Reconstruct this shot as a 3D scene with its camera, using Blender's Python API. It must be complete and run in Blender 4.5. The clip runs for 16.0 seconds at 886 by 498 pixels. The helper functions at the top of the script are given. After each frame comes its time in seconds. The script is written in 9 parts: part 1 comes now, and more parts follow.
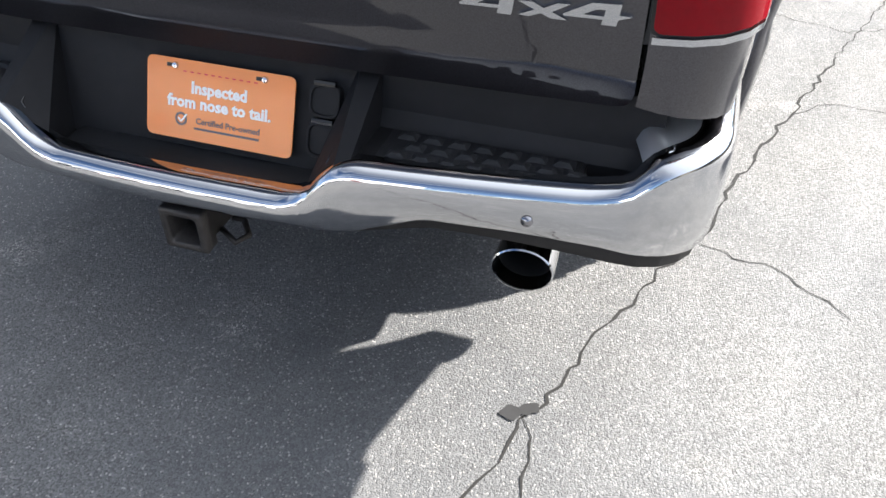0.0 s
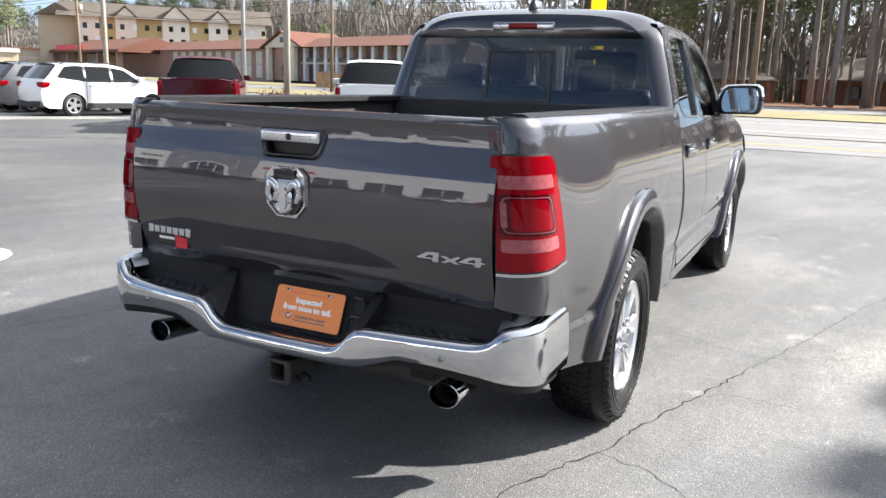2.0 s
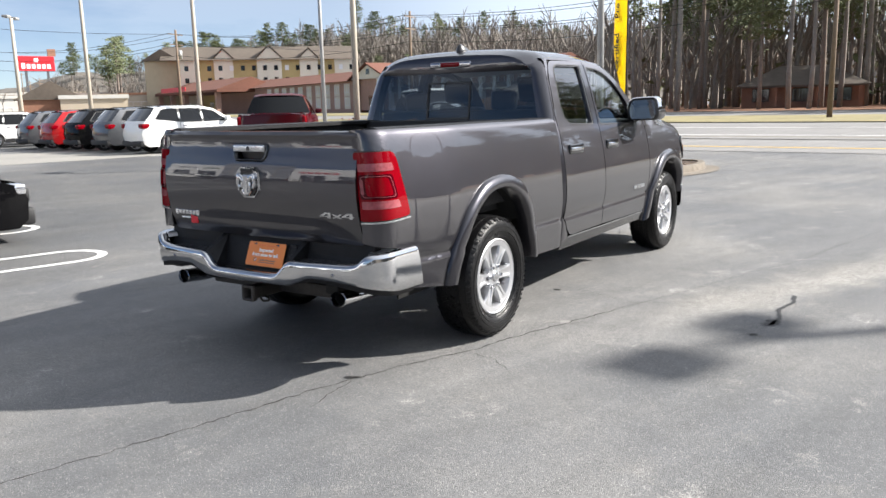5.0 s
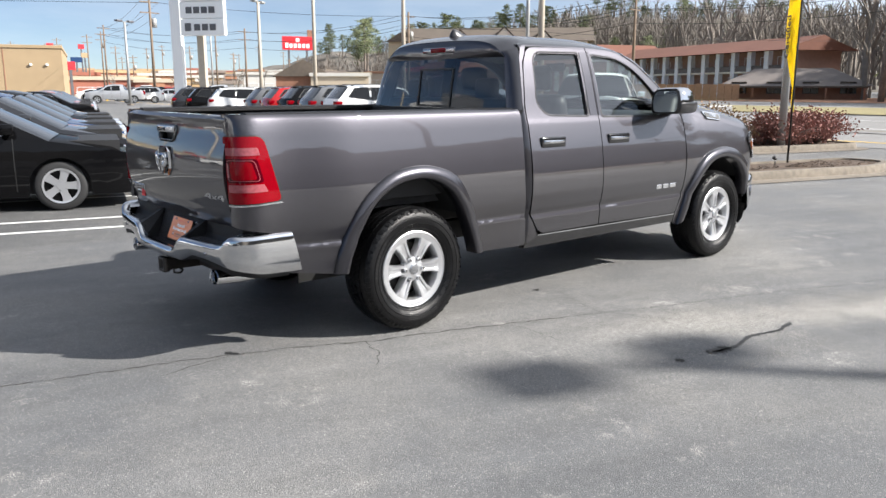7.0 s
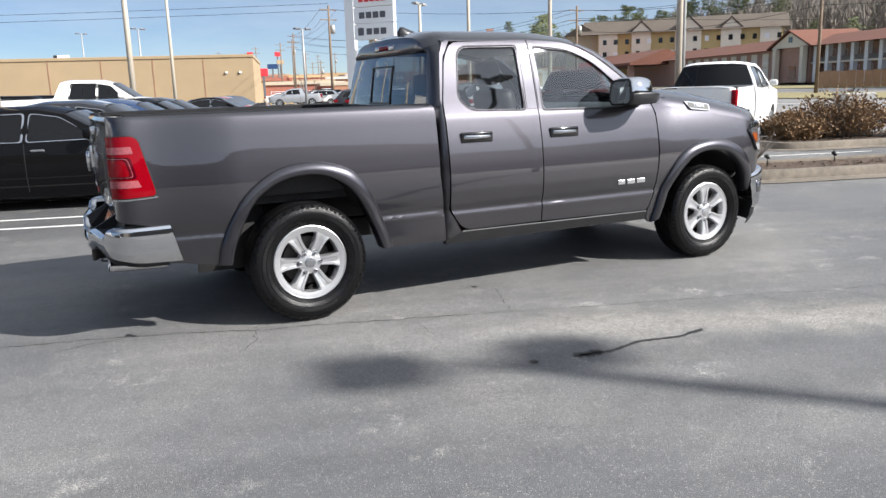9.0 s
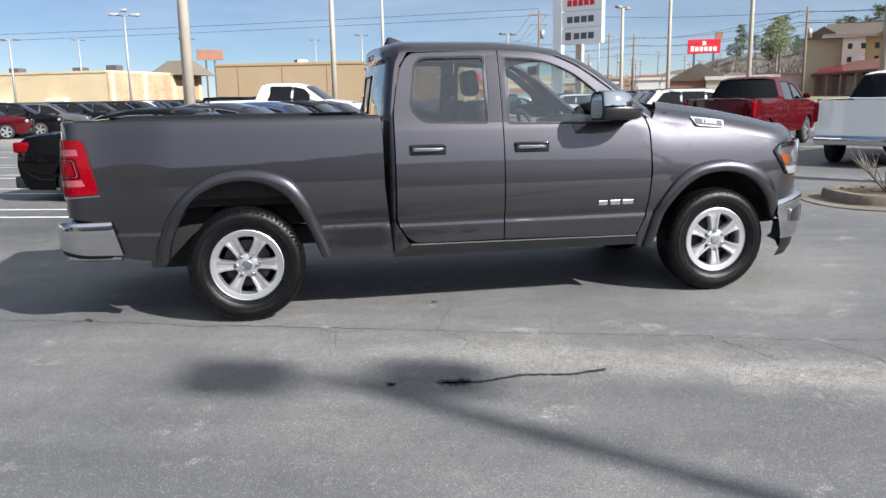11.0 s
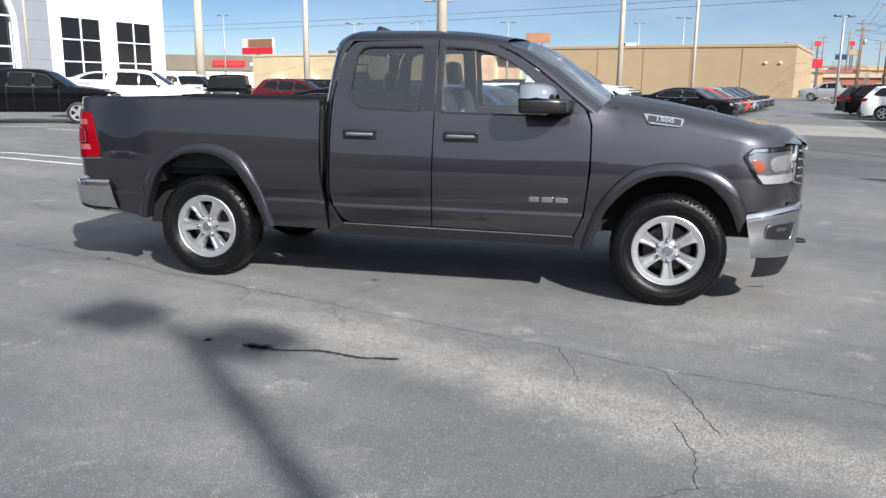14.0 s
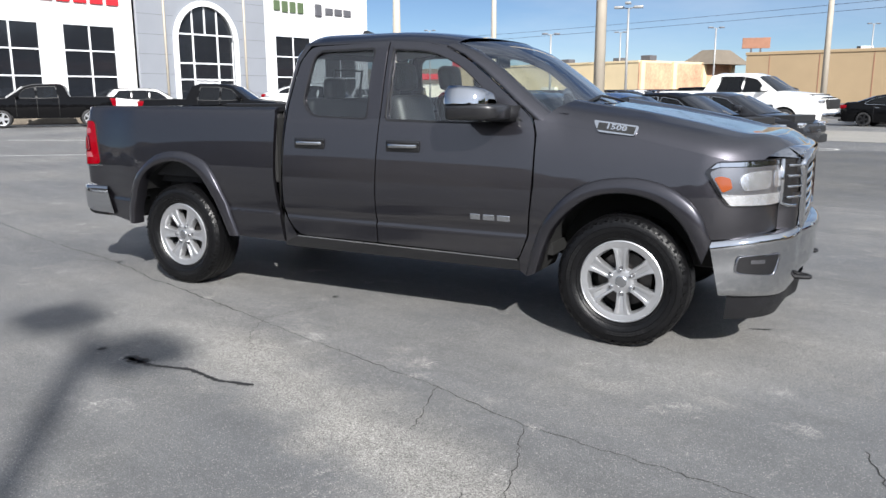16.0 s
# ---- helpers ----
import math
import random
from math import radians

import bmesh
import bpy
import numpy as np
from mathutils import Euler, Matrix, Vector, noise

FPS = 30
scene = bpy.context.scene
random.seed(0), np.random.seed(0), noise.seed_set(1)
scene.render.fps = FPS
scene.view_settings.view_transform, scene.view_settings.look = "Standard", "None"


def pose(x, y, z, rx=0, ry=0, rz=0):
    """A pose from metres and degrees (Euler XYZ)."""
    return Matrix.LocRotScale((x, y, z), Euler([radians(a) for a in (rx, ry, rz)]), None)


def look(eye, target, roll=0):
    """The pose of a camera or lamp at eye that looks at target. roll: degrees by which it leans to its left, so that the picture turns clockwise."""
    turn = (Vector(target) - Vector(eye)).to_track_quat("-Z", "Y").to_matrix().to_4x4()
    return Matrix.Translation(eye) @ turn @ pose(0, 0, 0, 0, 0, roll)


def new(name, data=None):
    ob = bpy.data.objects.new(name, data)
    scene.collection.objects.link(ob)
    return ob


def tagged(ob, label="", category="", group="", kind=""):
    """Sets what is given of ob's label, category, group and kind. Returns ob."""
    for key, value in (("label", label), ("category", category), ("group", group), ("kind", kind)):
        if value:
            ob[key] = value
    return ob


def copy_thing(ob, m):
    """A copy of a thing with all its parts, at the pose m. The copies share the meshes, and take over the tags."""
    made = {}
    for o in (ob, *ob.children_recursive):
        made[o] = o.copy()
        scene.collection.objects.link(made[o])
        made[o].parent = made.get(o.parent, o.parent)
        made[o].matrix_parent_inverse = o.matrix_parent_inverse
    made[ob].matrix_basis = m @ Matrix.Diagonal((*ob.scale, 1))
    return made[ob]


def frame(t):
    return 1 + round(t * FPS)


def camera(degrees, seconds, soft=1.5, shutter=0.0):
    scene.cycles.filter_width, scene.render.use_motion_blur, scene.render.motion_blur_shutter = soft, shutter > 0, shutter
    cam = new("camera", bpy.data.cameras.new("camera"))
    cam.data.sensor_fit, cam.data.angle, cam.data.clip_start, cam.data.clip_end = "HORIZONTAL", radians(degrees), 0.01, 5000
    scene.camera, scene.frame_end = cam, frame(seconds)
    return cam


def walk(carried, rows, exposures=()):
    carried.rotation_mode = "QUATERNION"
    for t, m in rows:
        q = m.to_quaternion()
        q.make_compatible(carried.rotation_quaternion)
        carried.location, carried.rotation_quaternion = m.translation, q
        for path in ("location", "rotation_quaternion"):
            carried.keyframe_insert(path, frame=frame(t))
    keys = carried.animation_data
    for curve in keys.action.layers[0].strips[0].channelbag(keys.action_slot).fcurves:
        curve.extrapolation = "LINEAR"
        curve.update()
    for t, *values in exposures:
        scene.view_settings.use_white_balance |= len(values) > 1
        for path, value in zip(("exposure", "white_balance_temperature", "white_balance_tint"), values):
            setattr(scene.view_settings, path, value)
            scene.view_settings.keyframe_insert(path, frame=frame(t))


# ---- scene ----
cam = camera(59.2, 16.0)
PATH = [
    (0, (-2.251, -0.840, 1.380), (-0.782, -0.361, 0.109), 0.23),
    (0.5, (-2.509, -1.073, 1.428), (-0.907, -0.449, 0.406), 0.47),
    (1, (-2.831, -1.291, 1.447), (-1.136, -0.516, 0.720), 1.11),
    (1.5, (-3.165, -1.460, 1.515), (-1.420, -0.644, 0.977), 1.68),
    (2, (-3.433, -1.725, 1.512), (-1.681, -0.857, 1.091), 1.90),
    (2.5, (-3.760, -1.936, 1.521), (-2.008, -1.044, 1.154), 1.70),
    (3, (-4.075, -2.133, 1.535), (-2.323, -1.237, 1.173), 1.75),
    (3.5, (-4.239, -2.449, 1.527), (-2.503, -1.512, 1.197), 1.66),
    (4, (-4.456, -2.700, 1.492), (-2.723, -1.744, 1.203), 0.07),
    (4.5, (-4.591, -3.025, 1.496), (-2.890, -2.025, 1.169), -1.52),
    (5, (-4.417, -3.453, 1.532), (-2.773, -2.374, 1.167), -1.28),
    (7.5, (-2.617, -5.135, 1.548), (-1.431, -3.576, 1.142), -0.50),
    (8, (-2.224, -5.424, 1.547), (-1.102, -3.819, 1.138), -1.30),
    (8.5, (-1.915, -5.765, 1.537), (-0.924, -4.074, 1.138), -1.50),
    (9, (-1.501, -5.934, 1.521), (-0.621, -4.184, 1.117), -1.70),
    (11.5, (0.813, -6.592, 1.530), (1.038, -4.641, 1.153), -0.90),
    (12, (1.315, -6.732, 1.528), (1.382, -4.770, 1.149), -1.00),
    (12.5, (1.780, -6.811, 1.517), (1.707, -4.853, 1.116), -0.60),
    (13, (2.257, -6.775, 1.546), (2.086, -4.825, 1.137), 0.30),
    (13.5, (2.727, -6.761, 1.592), (2.416, -4.831, 1.169), 0.60),
    (14, (3.165, -6.578, 1.556), (2.749, -4.667, 1.137), 0.60),
    (14.5, (3.623, -6.400, 1.501), (3.067, -4.520, 1.103), 0.76),
    (15, (4.021, -6.184, 1.515), (3.329, -4.351, 1.113), 0.33),
    (15.5, (4.368, -5.826, 1.527), (3.579, -4.030, 1.136), -0.35),
    (16, (4.725, -5.499, 1.521), (3.820, -3.760, 1.127), -0.17),
]
walk(cam, [(t, look(eye, target, roll)) for t, eye, target, roll in PATH], [(0, 2.02, 6450, 10), (0.5, 1.84, 6400, 10), (1.0, 1.77, 6400, 10), (2.5, 1.56, 6500, 10), (3.6, 1.40, 6600, 10), (5, 1.30, 6500, 10), (7.5, 1.13, 6450, 10), (9, 1.0, 6350, 10), (12.5, 0.85, 6250, 10), (16, 0.84, 6250, 10)])

# ---- world and light ----
SUN_AZ = Vector((0.67, -0.742, 0)).normalized()
SUN_EL = radians(34.3)
world = bpy.data.worlds.new("sky")
scene.world = world
world.use_nodes = True
wn, wl = world.node_tree.nodes, world.node_tree.links
wn.clear()
sky = wn.new("ShaderNodeTexSky")
sky.sky_type = "NISHITA"
sky.sun_disc = False
sky.sun_elevation = SUN_EL
sky.sun_rotation = math.atan2(SUN_AZ.x, SUN_AZ.y)
sky.altitude = 3500
sky.air_density, sky.dust_density, sky.ozone_density = 1.0, 0.0, 3.0
wtc = wn.new("ShaderNodeTexCoord")
wmp = wn.new("ShaderNodeMapping")
wmp.inputs["Scale"].default_value = (1.6, 1.6, 7.0)
wnz = wn.new("ShaderNodeTexNoise")
wnz.inputs["Scale"].default_value = 1.7
wnz.inputs["Detail"].default_value = 8
wnz.inputs["Roughness"].default_value = 0.62
wrp = wn.new("ShaderNodeValToRGB")
wrp.color_ramp.elements[0].position, wrp.color_ramp.elements[1].position = 0.37, 0.70
wmx = wn.new("ShaderNodeMixRGB")
wdt = wn.new("ShaderNodeVectorMath")
wdt.operation = "DOT_PRODUCT"
wdt.inputs[1].default_value = SUN_AZ * math.cos(SUN_EL) + Vector((0, 0, math.sin(SUN_EL)))
wsb = wn.new("ShaderNodeMapRange")
wsb.inputs["From Min"].default_value, wsb.inputs["From Max"].default_value = 0.1, 1.0
wsb.inputs["To Min"].default_value, wsb.inputs["To Max"].default_value = 1.0, 2.6
wcc = wn.new("ShaderNodeVectorMath")
wcc.operation = "SCALE"
wcc.inputs[0].default_value = (10.5, 10.9, 11.4)
wcl = wn.new("ShaderNodeMath")
wcl.operation = "MULTIPLY"
wcl.inputs[1].default_value = 0.55
wsp = wn.new("ShaderNodeSeparateXYZ")
whi = wn.new("ShaderNodeMapRange")
whi.inputs["From Min"].default_value, whi.inputs["From Max"].default_value = 0.05, 0.32
whi.inputs["To Min"].default_value, whi.inputs["To Max"].default_value = 0.34, 1.0
wcm = wn.new("ShaderNodeMath")
wcm.operation = "MULTIPLY"
wbg = wn.new("ShaderNodeBackground")
wbg.inputs["Strength"].default_value = 0.049
wout = wn.new("ShaderNodeOutputWorld")
wl.new(wtc.outputs["Generated"], wmp.inputs["Vector"])
wl.new(wmp.outputs[0], wnz.inputs["Vector"])
# the thin cloud thickens towards the sun and in a bank over the road
wth = wn.new("ShaderNodeMapRange")
wth.inputs["From Min"].default_value, wth.inputs["From Max"].default_value = 0.80, 1.0
wth.inputs["To Min"].default_value, wth.inputs["To Max"].default_value = 0.0, 0.14
wad = wn.new("ShaderNodeMath")
wbd = wn.new("ShaderNodeVectorMath")
wbd.operation = "DOT_PRODUCT"
wbd.inputs[1].default_value = (0.60, 0.77, 0.20)
wbk = wn.new("ShaderNodeMapRange")
wbk.inputs["From Min"].default_value, wbk.inputs["From Max"].default_value = 0.55, 1.0
wbk.inputs["To Min"].default_value, wbk.inputs["To Max"].default_value = -0.08, 0.21
wa2 = wn.new("ShaderNodeMath")
wl.new(wtc.outputs["Generated"], wbd.inputs[0])
wl.new(wbd.outputs["Value"], wbk.inputs[0])
wl.new(wdt.outputs["Value"], wth.inputs[0])
wl.new(wbk.outputs[0], wa2.inputs[0])
wl.new(wth.outputs[0], wa2.inputs[1])
wl.new(wnz.outputs[0], wad.inputs[0])
wl.new(wa2.outputs[0], wad.inputs[1])
wl.new(wad.outputs[0], wrp.inputs[0])
wl.new(wrp.outputs[0], wcl.inputs[0])
wl.new(wtc.outputs["Generated"], wsp.inputs[0])
wl.new(wsp.outputs[2], whi.inputs[0])
wl.new(wcl.outputs[0], wcm.inputs[0])
wl.new(whi.outputs[0], wcm.inputs[1])
# thin high haze over the sunward half of the sky
wvl = wn.new("ShaderNodeMapRange")
wvl.inputs["From Min"].default_value, wvl.inputs["From Max"].default_value = -0.25, 0.25
wvl.inputs["To Min"].default_value, wvl.inputs["To Max"].default_value = 0.0, 0.42
wmxx = wn.new("ShaderNodeMath")
wmxx.operation = "MAXIMUM"
wl.new(wdt.outputs["Value"], wvl.inputs[0])
wl.new(wcm.outputs[0], wmxx.inputs[0])
wl.new(wvl.outputs[0], wmxx.inputs[1])
wl.new(wmxx.outputs[0], wmx.inputs[0])
wl.new(sky.outputs[0], wmx.inputs[1])
wl.new(wtc.outputs["Generated"], wdt.inputs[0])
wl.new(wdt.outputs["Value"], wsb.inputs[0])
wl.new(wsb.outputs[0], wcc.inputs["Scale"])
wl.new(wcc.outputs[0], wmx.inputs[2])
wl.new(wmx.outputs[0], wbg.inputs[0])
wl.new(wbg.outputs[0], wout.inputs[0])
sun = new("sun", bpy.data.lights.new("sun", "SUN"))
sun.data.energy, sun.data.angle, sun.data.color = 5.0, radians(0.85), (1.0, 0.955, 0.89)
sun.matrix_world = look((0, 0, 30), Vector((0, 0, 30)) - (SUN_AZ * math.cos(SUN_EL) + Vector((0, 0, math.sin(SUN_EL)))))

# ---- materials ----
def mat(name, color, rough=0.5, metal=0.0, coat=0.0, spec=0.5, noise=0.0, scale=20.0, bump=0.0, bscale=200.0, emit=0.0, rvar=0.0, flake=0.0):
    """A node material: base colour with two scales of variation, roughness variation and fine relief."""
    m = bpy.data.materials.new(name)
    m.use_nodes = True
    nt = m.node_tree
    b = nt.nodes["Principled BSDF"]
    b.inputs["Base Color"].default_value = (*color, 1)
    b.inputs["Roughness"].default_value = rough
    b.inputs["Metallic"].default_value = metal
    b.inputs["Specular IOR Level"].default_value = spec
    b.inputs["Coat Weight"].default_value = coat
    b.inputs["Coat Roughness"].default_value = 0.02
    tc = nt.nodes.new("ShaderNodeTexCoord")
    if noise > 0 or rvar > 0:
        n1 = nt.nodes.new("ShaderNodeTexNoise")
        n1.inputs["Scale"].default_value, n1.inputs["Detail"].default_value = scale, 6
        n2 = nt.nodes.new("ShaderNodeTexNoise")
        n2.inputs["Scale"].default_value, n2.inputs["Detail"].default_value = scale * 0.13, 4
        add = nt.nodes.new("ShaderNodeMath")
        add.operation = "ADD"
        nt.links.new(tc.outputs["Object"], n1.inputs["Vector"])
        nt.links.new(tc.outputs["Object"], n2.inputs["Vector"])
        nt.links.new(n1.outputs[0], add.inputs[0])
        nt.links.new(n2.outputs[0], add.inputs[1])
        if noise > 0:
            mr = nt.nodes.new("ShaderNodeMapRange")
            mr.inputs["From Min"].default_value, mr.inputs["From Max"].default_value = 0.6, 1.4
            mr.inputs["To Min"].default_value, mr.inputs["To Max"].default_value = 1 - noise, 1 + noise
            mul = nt.nodes.new("ShaderNodeVectorMath")
            mul.operation = "SCALE"
            mul.inputs[0].default_value = color
            nt.links.new(add.outputs[0], mr.inputs[0])
            nt.links.new(mr.outputs[0], mul.inputs["Scale"])
            nt.links.new(mul.outputs[0], b.inputs["Base Color"])
        if rvar > 0:
            mr = nt.nodes.new("ShaderNodeMapRange")
            mr.inputs["From Min"].default_value, mr.inputs["From Max"].default_value = 0.6, 1.4
            mr.inputs["To Min"].default_value, mr.inputs["To Max"].default_value = max(rough - rvar, 0.02), min(rough + rvar, 1)
            nt.links.new(add.outputs[0], mr.inputs[0])
            nt.links.new(mr.outputs[0], b.inputs["Roughness"])
    if bump > 0:
        n3 = nt.nodes.new("ShaderNodeTexNoise")
        n3.inputs["Scale"].default_value, n3.inputs["Detail"].default_value = bscale, 3
        bp = nt.nodes.new("ShaderNodeBump")
        bp.inputs["Strength"].default_value, bp.inputs["Distance"].default_value = bump, 0.01
        nt.links.new(tc.outputs["Object"], n3.inputs["Vector"])
        nt.links.new(n3.outputs[0], bp.inputs["Height"])
        nt.links.new(bp.outputs[0], b.inputs["Normal"])
    if flake > 0:
        vo = nt.nodes.new("ShaderNodeTexVoronoi")
        vo.inputs["Scale"].default_value = 900
        mr = nt.nodes.new("ShaderNodeMapRange")
        mr.inputs["To Min"].default_value, mr.inputs["To Max"].default_value = 1 - flake, 1 + flake
        sc = nt.nodes.new("ShaderNodeVectorMath")
        sc.operation = "SCALE"
        sc.inputs[0].default_value = color
        nt.links.new(tc.outputs["Object"], vo.inputs["Vector"])
        nt.links.new(vo.outputs["Color"], mr.inputs[0])
        nt.links.new(mr.outputs[0], sc.inputs["Scale"])
        nt.links.new(sc.outputs[0], b.inputs["Base Color"])
    if emit > 0:
        b.inputs["Emission Color"].default_value = (*color, 1)
        b.inputs["Emission Strength"].default_value = emit
    return m


def glass_mat(name, tint, gloss=0.02, ior=1.5, top=0.75):
    """Window glass: tinted see-through with Fresnel gloss."""
    m = bpy.data.materials.new(name)
    m.use_nodes = True
    nt = m.node_tree
    nt.nodes.clear()
    tr = nt.nodes.new("ShaderNodeBsdfTransparent")
    tr.inputs[0].default_value = (*tint, 1)
    gl = nt.nodes.new("ShaderNodeBsdfGlossy")
    gl.inputs["Roughness"].default_value = gloss
    lw = nt.nodes.new("ShaderNodeLayerWeight")
    pw = nt.nodes.new("ShaderNodeMath")
    pw.operation = "POWER"
    pw.inputs[1].default_value = 5.0
    fr = nt.nodes.new("ShaderNodeMapRange")
    fr.inputs["To Min"].default_value, fr.inputs["To Max"].default_value = ((ior - 1) / (ior + 1)) ** 2, 1.0
    nt.links.new(lw.outputs["Facing"], pw.inputs[0])
    nt.links.new(pw.outputs[0], fr.inputs[0])
    mx = nt.nodes.new("ShaderNodeMixShader")
    out = nt.nodes.new("ShaderNodeOutputMaterial")
    # both faces of the pane reflect
    one = nt.nodes.new("ShaderNodeMath")
    one.operation = "ADD"
    one.inputs[1].default_value = 0.55
    two = nt.nodes.new("ShaderNodeMath")
    two.operation = "DIVIDE"
    sm = nt.nodes.new("ShaderNodeMath")
    sm.operation = "MULTIPLY"
    sm.inputs[1].default_value = 1.55
    nt.links.new(fr.outputs[0], one.inputs[0])
    nt.links.new(fr.outputs[0], sm.inputs[0])
    nt.links.new(sm.outputs[0], two.inputs[0])
    nt.links.new(one.outputs[0], two.inputs[1])
    nt.links.new(two.outputs[0], mx.inputs[0])
    nt.links.new(tr.outputs[0], mx.inputs[1])
    nt.links.new(gl.outputs[0], mx.inputs[2])
    nt.links.new(mx.outputs[0], out.inputs[0])
    return m


PAINT = mat("granite_paint", (0.047, 0.0450, 0.0525), 0.42, 0.95, 1.0, spec=0.2, flake=0.35)
PAINT.node_tree.nodes["Principled BSDF"].inputs["Coat IOR"].default_value = 1.64
PAINT.node_tree.nodes["Principled BSDF"].inputs["Coat Roughness"].default_value = 0.02
PAINT_DARK = mat("dark_trim_paint", (0.014, 0.014, 0.016), 0.35, 0.2, 0.5)
FLARE = mat("flare_paint", (0.038, 0.037, 0.044), 0.32, 0.75, 0.9, spec=0.15, flake=0.3)
CHROME = mat("chrome", (0.55, 0.556, 0.57), 0.06, 1.0, rvar=0.04, noise=0.05, scale=9)
CHROME_GREY = mat("shaded_chrome", (0.30, 0.30, 0.32), 0.16, 1.0, rvar=0.05)
CHROME_DULL = mat("satin_chrome", (0.52, 0.53, 0.55), 0.22, 1.0, rvar=0.06)
ALLOY = mat("machined_alloy", (0.52, 0.525, 0.54), 0.40, 0.85, 0.2, noise=0.08, scale=30)
ALLOY_DARK = mat("grey_alloy", (0.10, 0.10, 0.105), 0.5, 0.4)
RUBBER = mat("tyre_rubber", (0.0035, 0.0035, 0.004), 0.34, spec=0.26, noise=0.35, scale=35, bump=0.25, bscale=160, rvar=0.12)
CAR_MARK = mat("moulded_rubber", (0.0065, 0.0065, 0.007), 0.5, spec=0.4)
PLASTIC = mat("black_textured_plastic", (0.012, 0.012, 0.0135), 0.5, spec=0.25, noise=0.25, scale=60, bump=0.25, bscale=900)
PLASTIC_GLOSS = mat("gloss_black", (0.008, 0.008, 0.009), 0.12, coat=0.4)
STEPPAD = mat("step_pad_rubber", (0.015, 0.0155, 0.0175), 0.42, spec=0.3, noise=0.4, scale=70, bump=0.4, bscale=500)
UNDER = mat("underbody_black", (0.006, 0.006, 0.006), 0.8, noise=0.3, scale=20)
STEEL_DARK = mat("hitch_steel", (0.05, 0.046, 0.044), 0.5, 0.6, noise=0.4, scale=50, bump=0.2)
# near-black for pipe soot, and for shade painted into recesses and wheel wells
INSIDE = mat("soot_recess_black", (0.004, 0.004, 0.004), 0.95)
GLASS_CLEAR = glass_mat("door_glass", (0.92, 0.97, 0.95), ior=1.56)
GLASS_TINT = glass_mat("privacy_glass", (0.46, 0.49, 0.49), 0.015, 1.56)
GLASS_WIND = glass_mat("windscreen_glass", (0.78, 0.86, 0.84), 0.02, 1.62)
GLASS_REAR = glass_mat("rear_privacy_glass", (0.30, 0.33, 0.35), 0.02, 1.42)
LAMP_INNER = mat("lamp_reflector", (0.24, 0.24, 0.255), 0.2, 0.8, 0.6)
GLASS_CAR = glass_mat("car_glass", (0.05, 0.06, 0.07), 0.03, 1.32)
LEATHER = mat("black_leather", (0.018, 0.018, 0.02), 0.45, noise=0.2, scale=30, bump=0.2)
HEADLINER = mat("light_headliner", (0.55, 0.53, 0.49), 0.9, noise=0.05)
BEDLINER = mat("bed_liner", (0.02, 0.02, 0.021), 0.75, noise=0.3, scale=40, bump=0.5, bscale=350)
RED_LENS = mat("red_lens", (0.18, 0.0007, 0.005), 0.16, coat=0.4, spec=0.0, noise=0.12, scale=90)
RED_DARK = mat("dark_red_lens", (0.055, 0.0005, 0.004), 0.2, coat=0.5, spec=0.0)
PINK_LENS = mat("clear_reverse_lens", (0.25, 0.065, 0.075), 0.16, coat=0.7, spec=0.0, noise=0.35, scale=60)
CLEAR_LENS = mat("clear_lens", (0.74, 0.75, 0.78), 0.16, 0.85, 1.0, noise=0.3, scale=45)
AMBER = mat("amber_lens", (0.23, 0.050, 0.010), 0.15, coat=1.0)
MIRROR = mat("mirror_glass", (0.80, 0.83, 0.84), 0.015, 1.0)
ORANGE = mat("orange_card", (0.80, 0.24, 0.045), 0.32, coat=0.25, noise=0.06, scale=14)
WHITE = mat("white_print", (0.85, 0.85, 0.84), 0.45)
GREY_PRINT = mat("grey_print", (0.13, 0.12, 0.13), 0.5)
BLACK = mat("black_print", (0.01, 0.01, 0.01), 0.45)
STICKER_RED = mat("sticker_red", (0.62, 0.015, 0.03), 0.4)

# ---- building tools ----
def thing(name, label, category, group="", kind="", at=(0, 0, 0), rz=0.0):
    ob = new(name)
    ob.matrix_world = pose(*at, 0, 0, rz)
    return tagged(ob, label, category, group, kind)


def part(name, bm, material, parent=None, label="", smooth=True, angle=35):
    """One mesh object from a bmesh, under a thing or a part."""
    me = bpy.data.meshes.new(name)
    if smooth:
        for f in bm.faces:
            f.smooth = True
        lim = radians(angle)
        for e in bm.edges:
            if len(e.link_faces) == 2 and e.calc_face_angle(0) > lim:
                e.smooth = False
    bm.to_mesh(me)
    bm.free()
    for m in (material if isinstance(material, (list, tuple)) else [material]):
        me.materials.append(m)
    ob = new(name, me)
    if parent is not None:
        ob.parent = parent
    if label:
        ob["label"] = label
    return ob


def box(bm, lo, hi, bevel=0.0, seg=2, m=None):
    """An axis-aligned block, optionally bevelled and moved by m."""
    r = bmesh.ops.create_cube(bm, size=1)
    vs = r["verts"]
    for v in vs:
        v.co = Vector([lo[i] + (v.co[i] + 0.5) * (hi[i] - lo[i]) for i in range(3)])
    if bevel > 0:
        es = list({e for v in vs for e in v.link_edges})
        b = bmesh.ops.bevel(bm, geom=es, offset=bevel, segments=seg, profile=0.5, affect="EDGES")
        vs = list({v for f in b["faces"] for v in f.verts} | {v for v in vs if v.is_valid})
    if m is not None:
        bmesh.ops.transform(bm, matrix=m, verts=vs)
    return vs


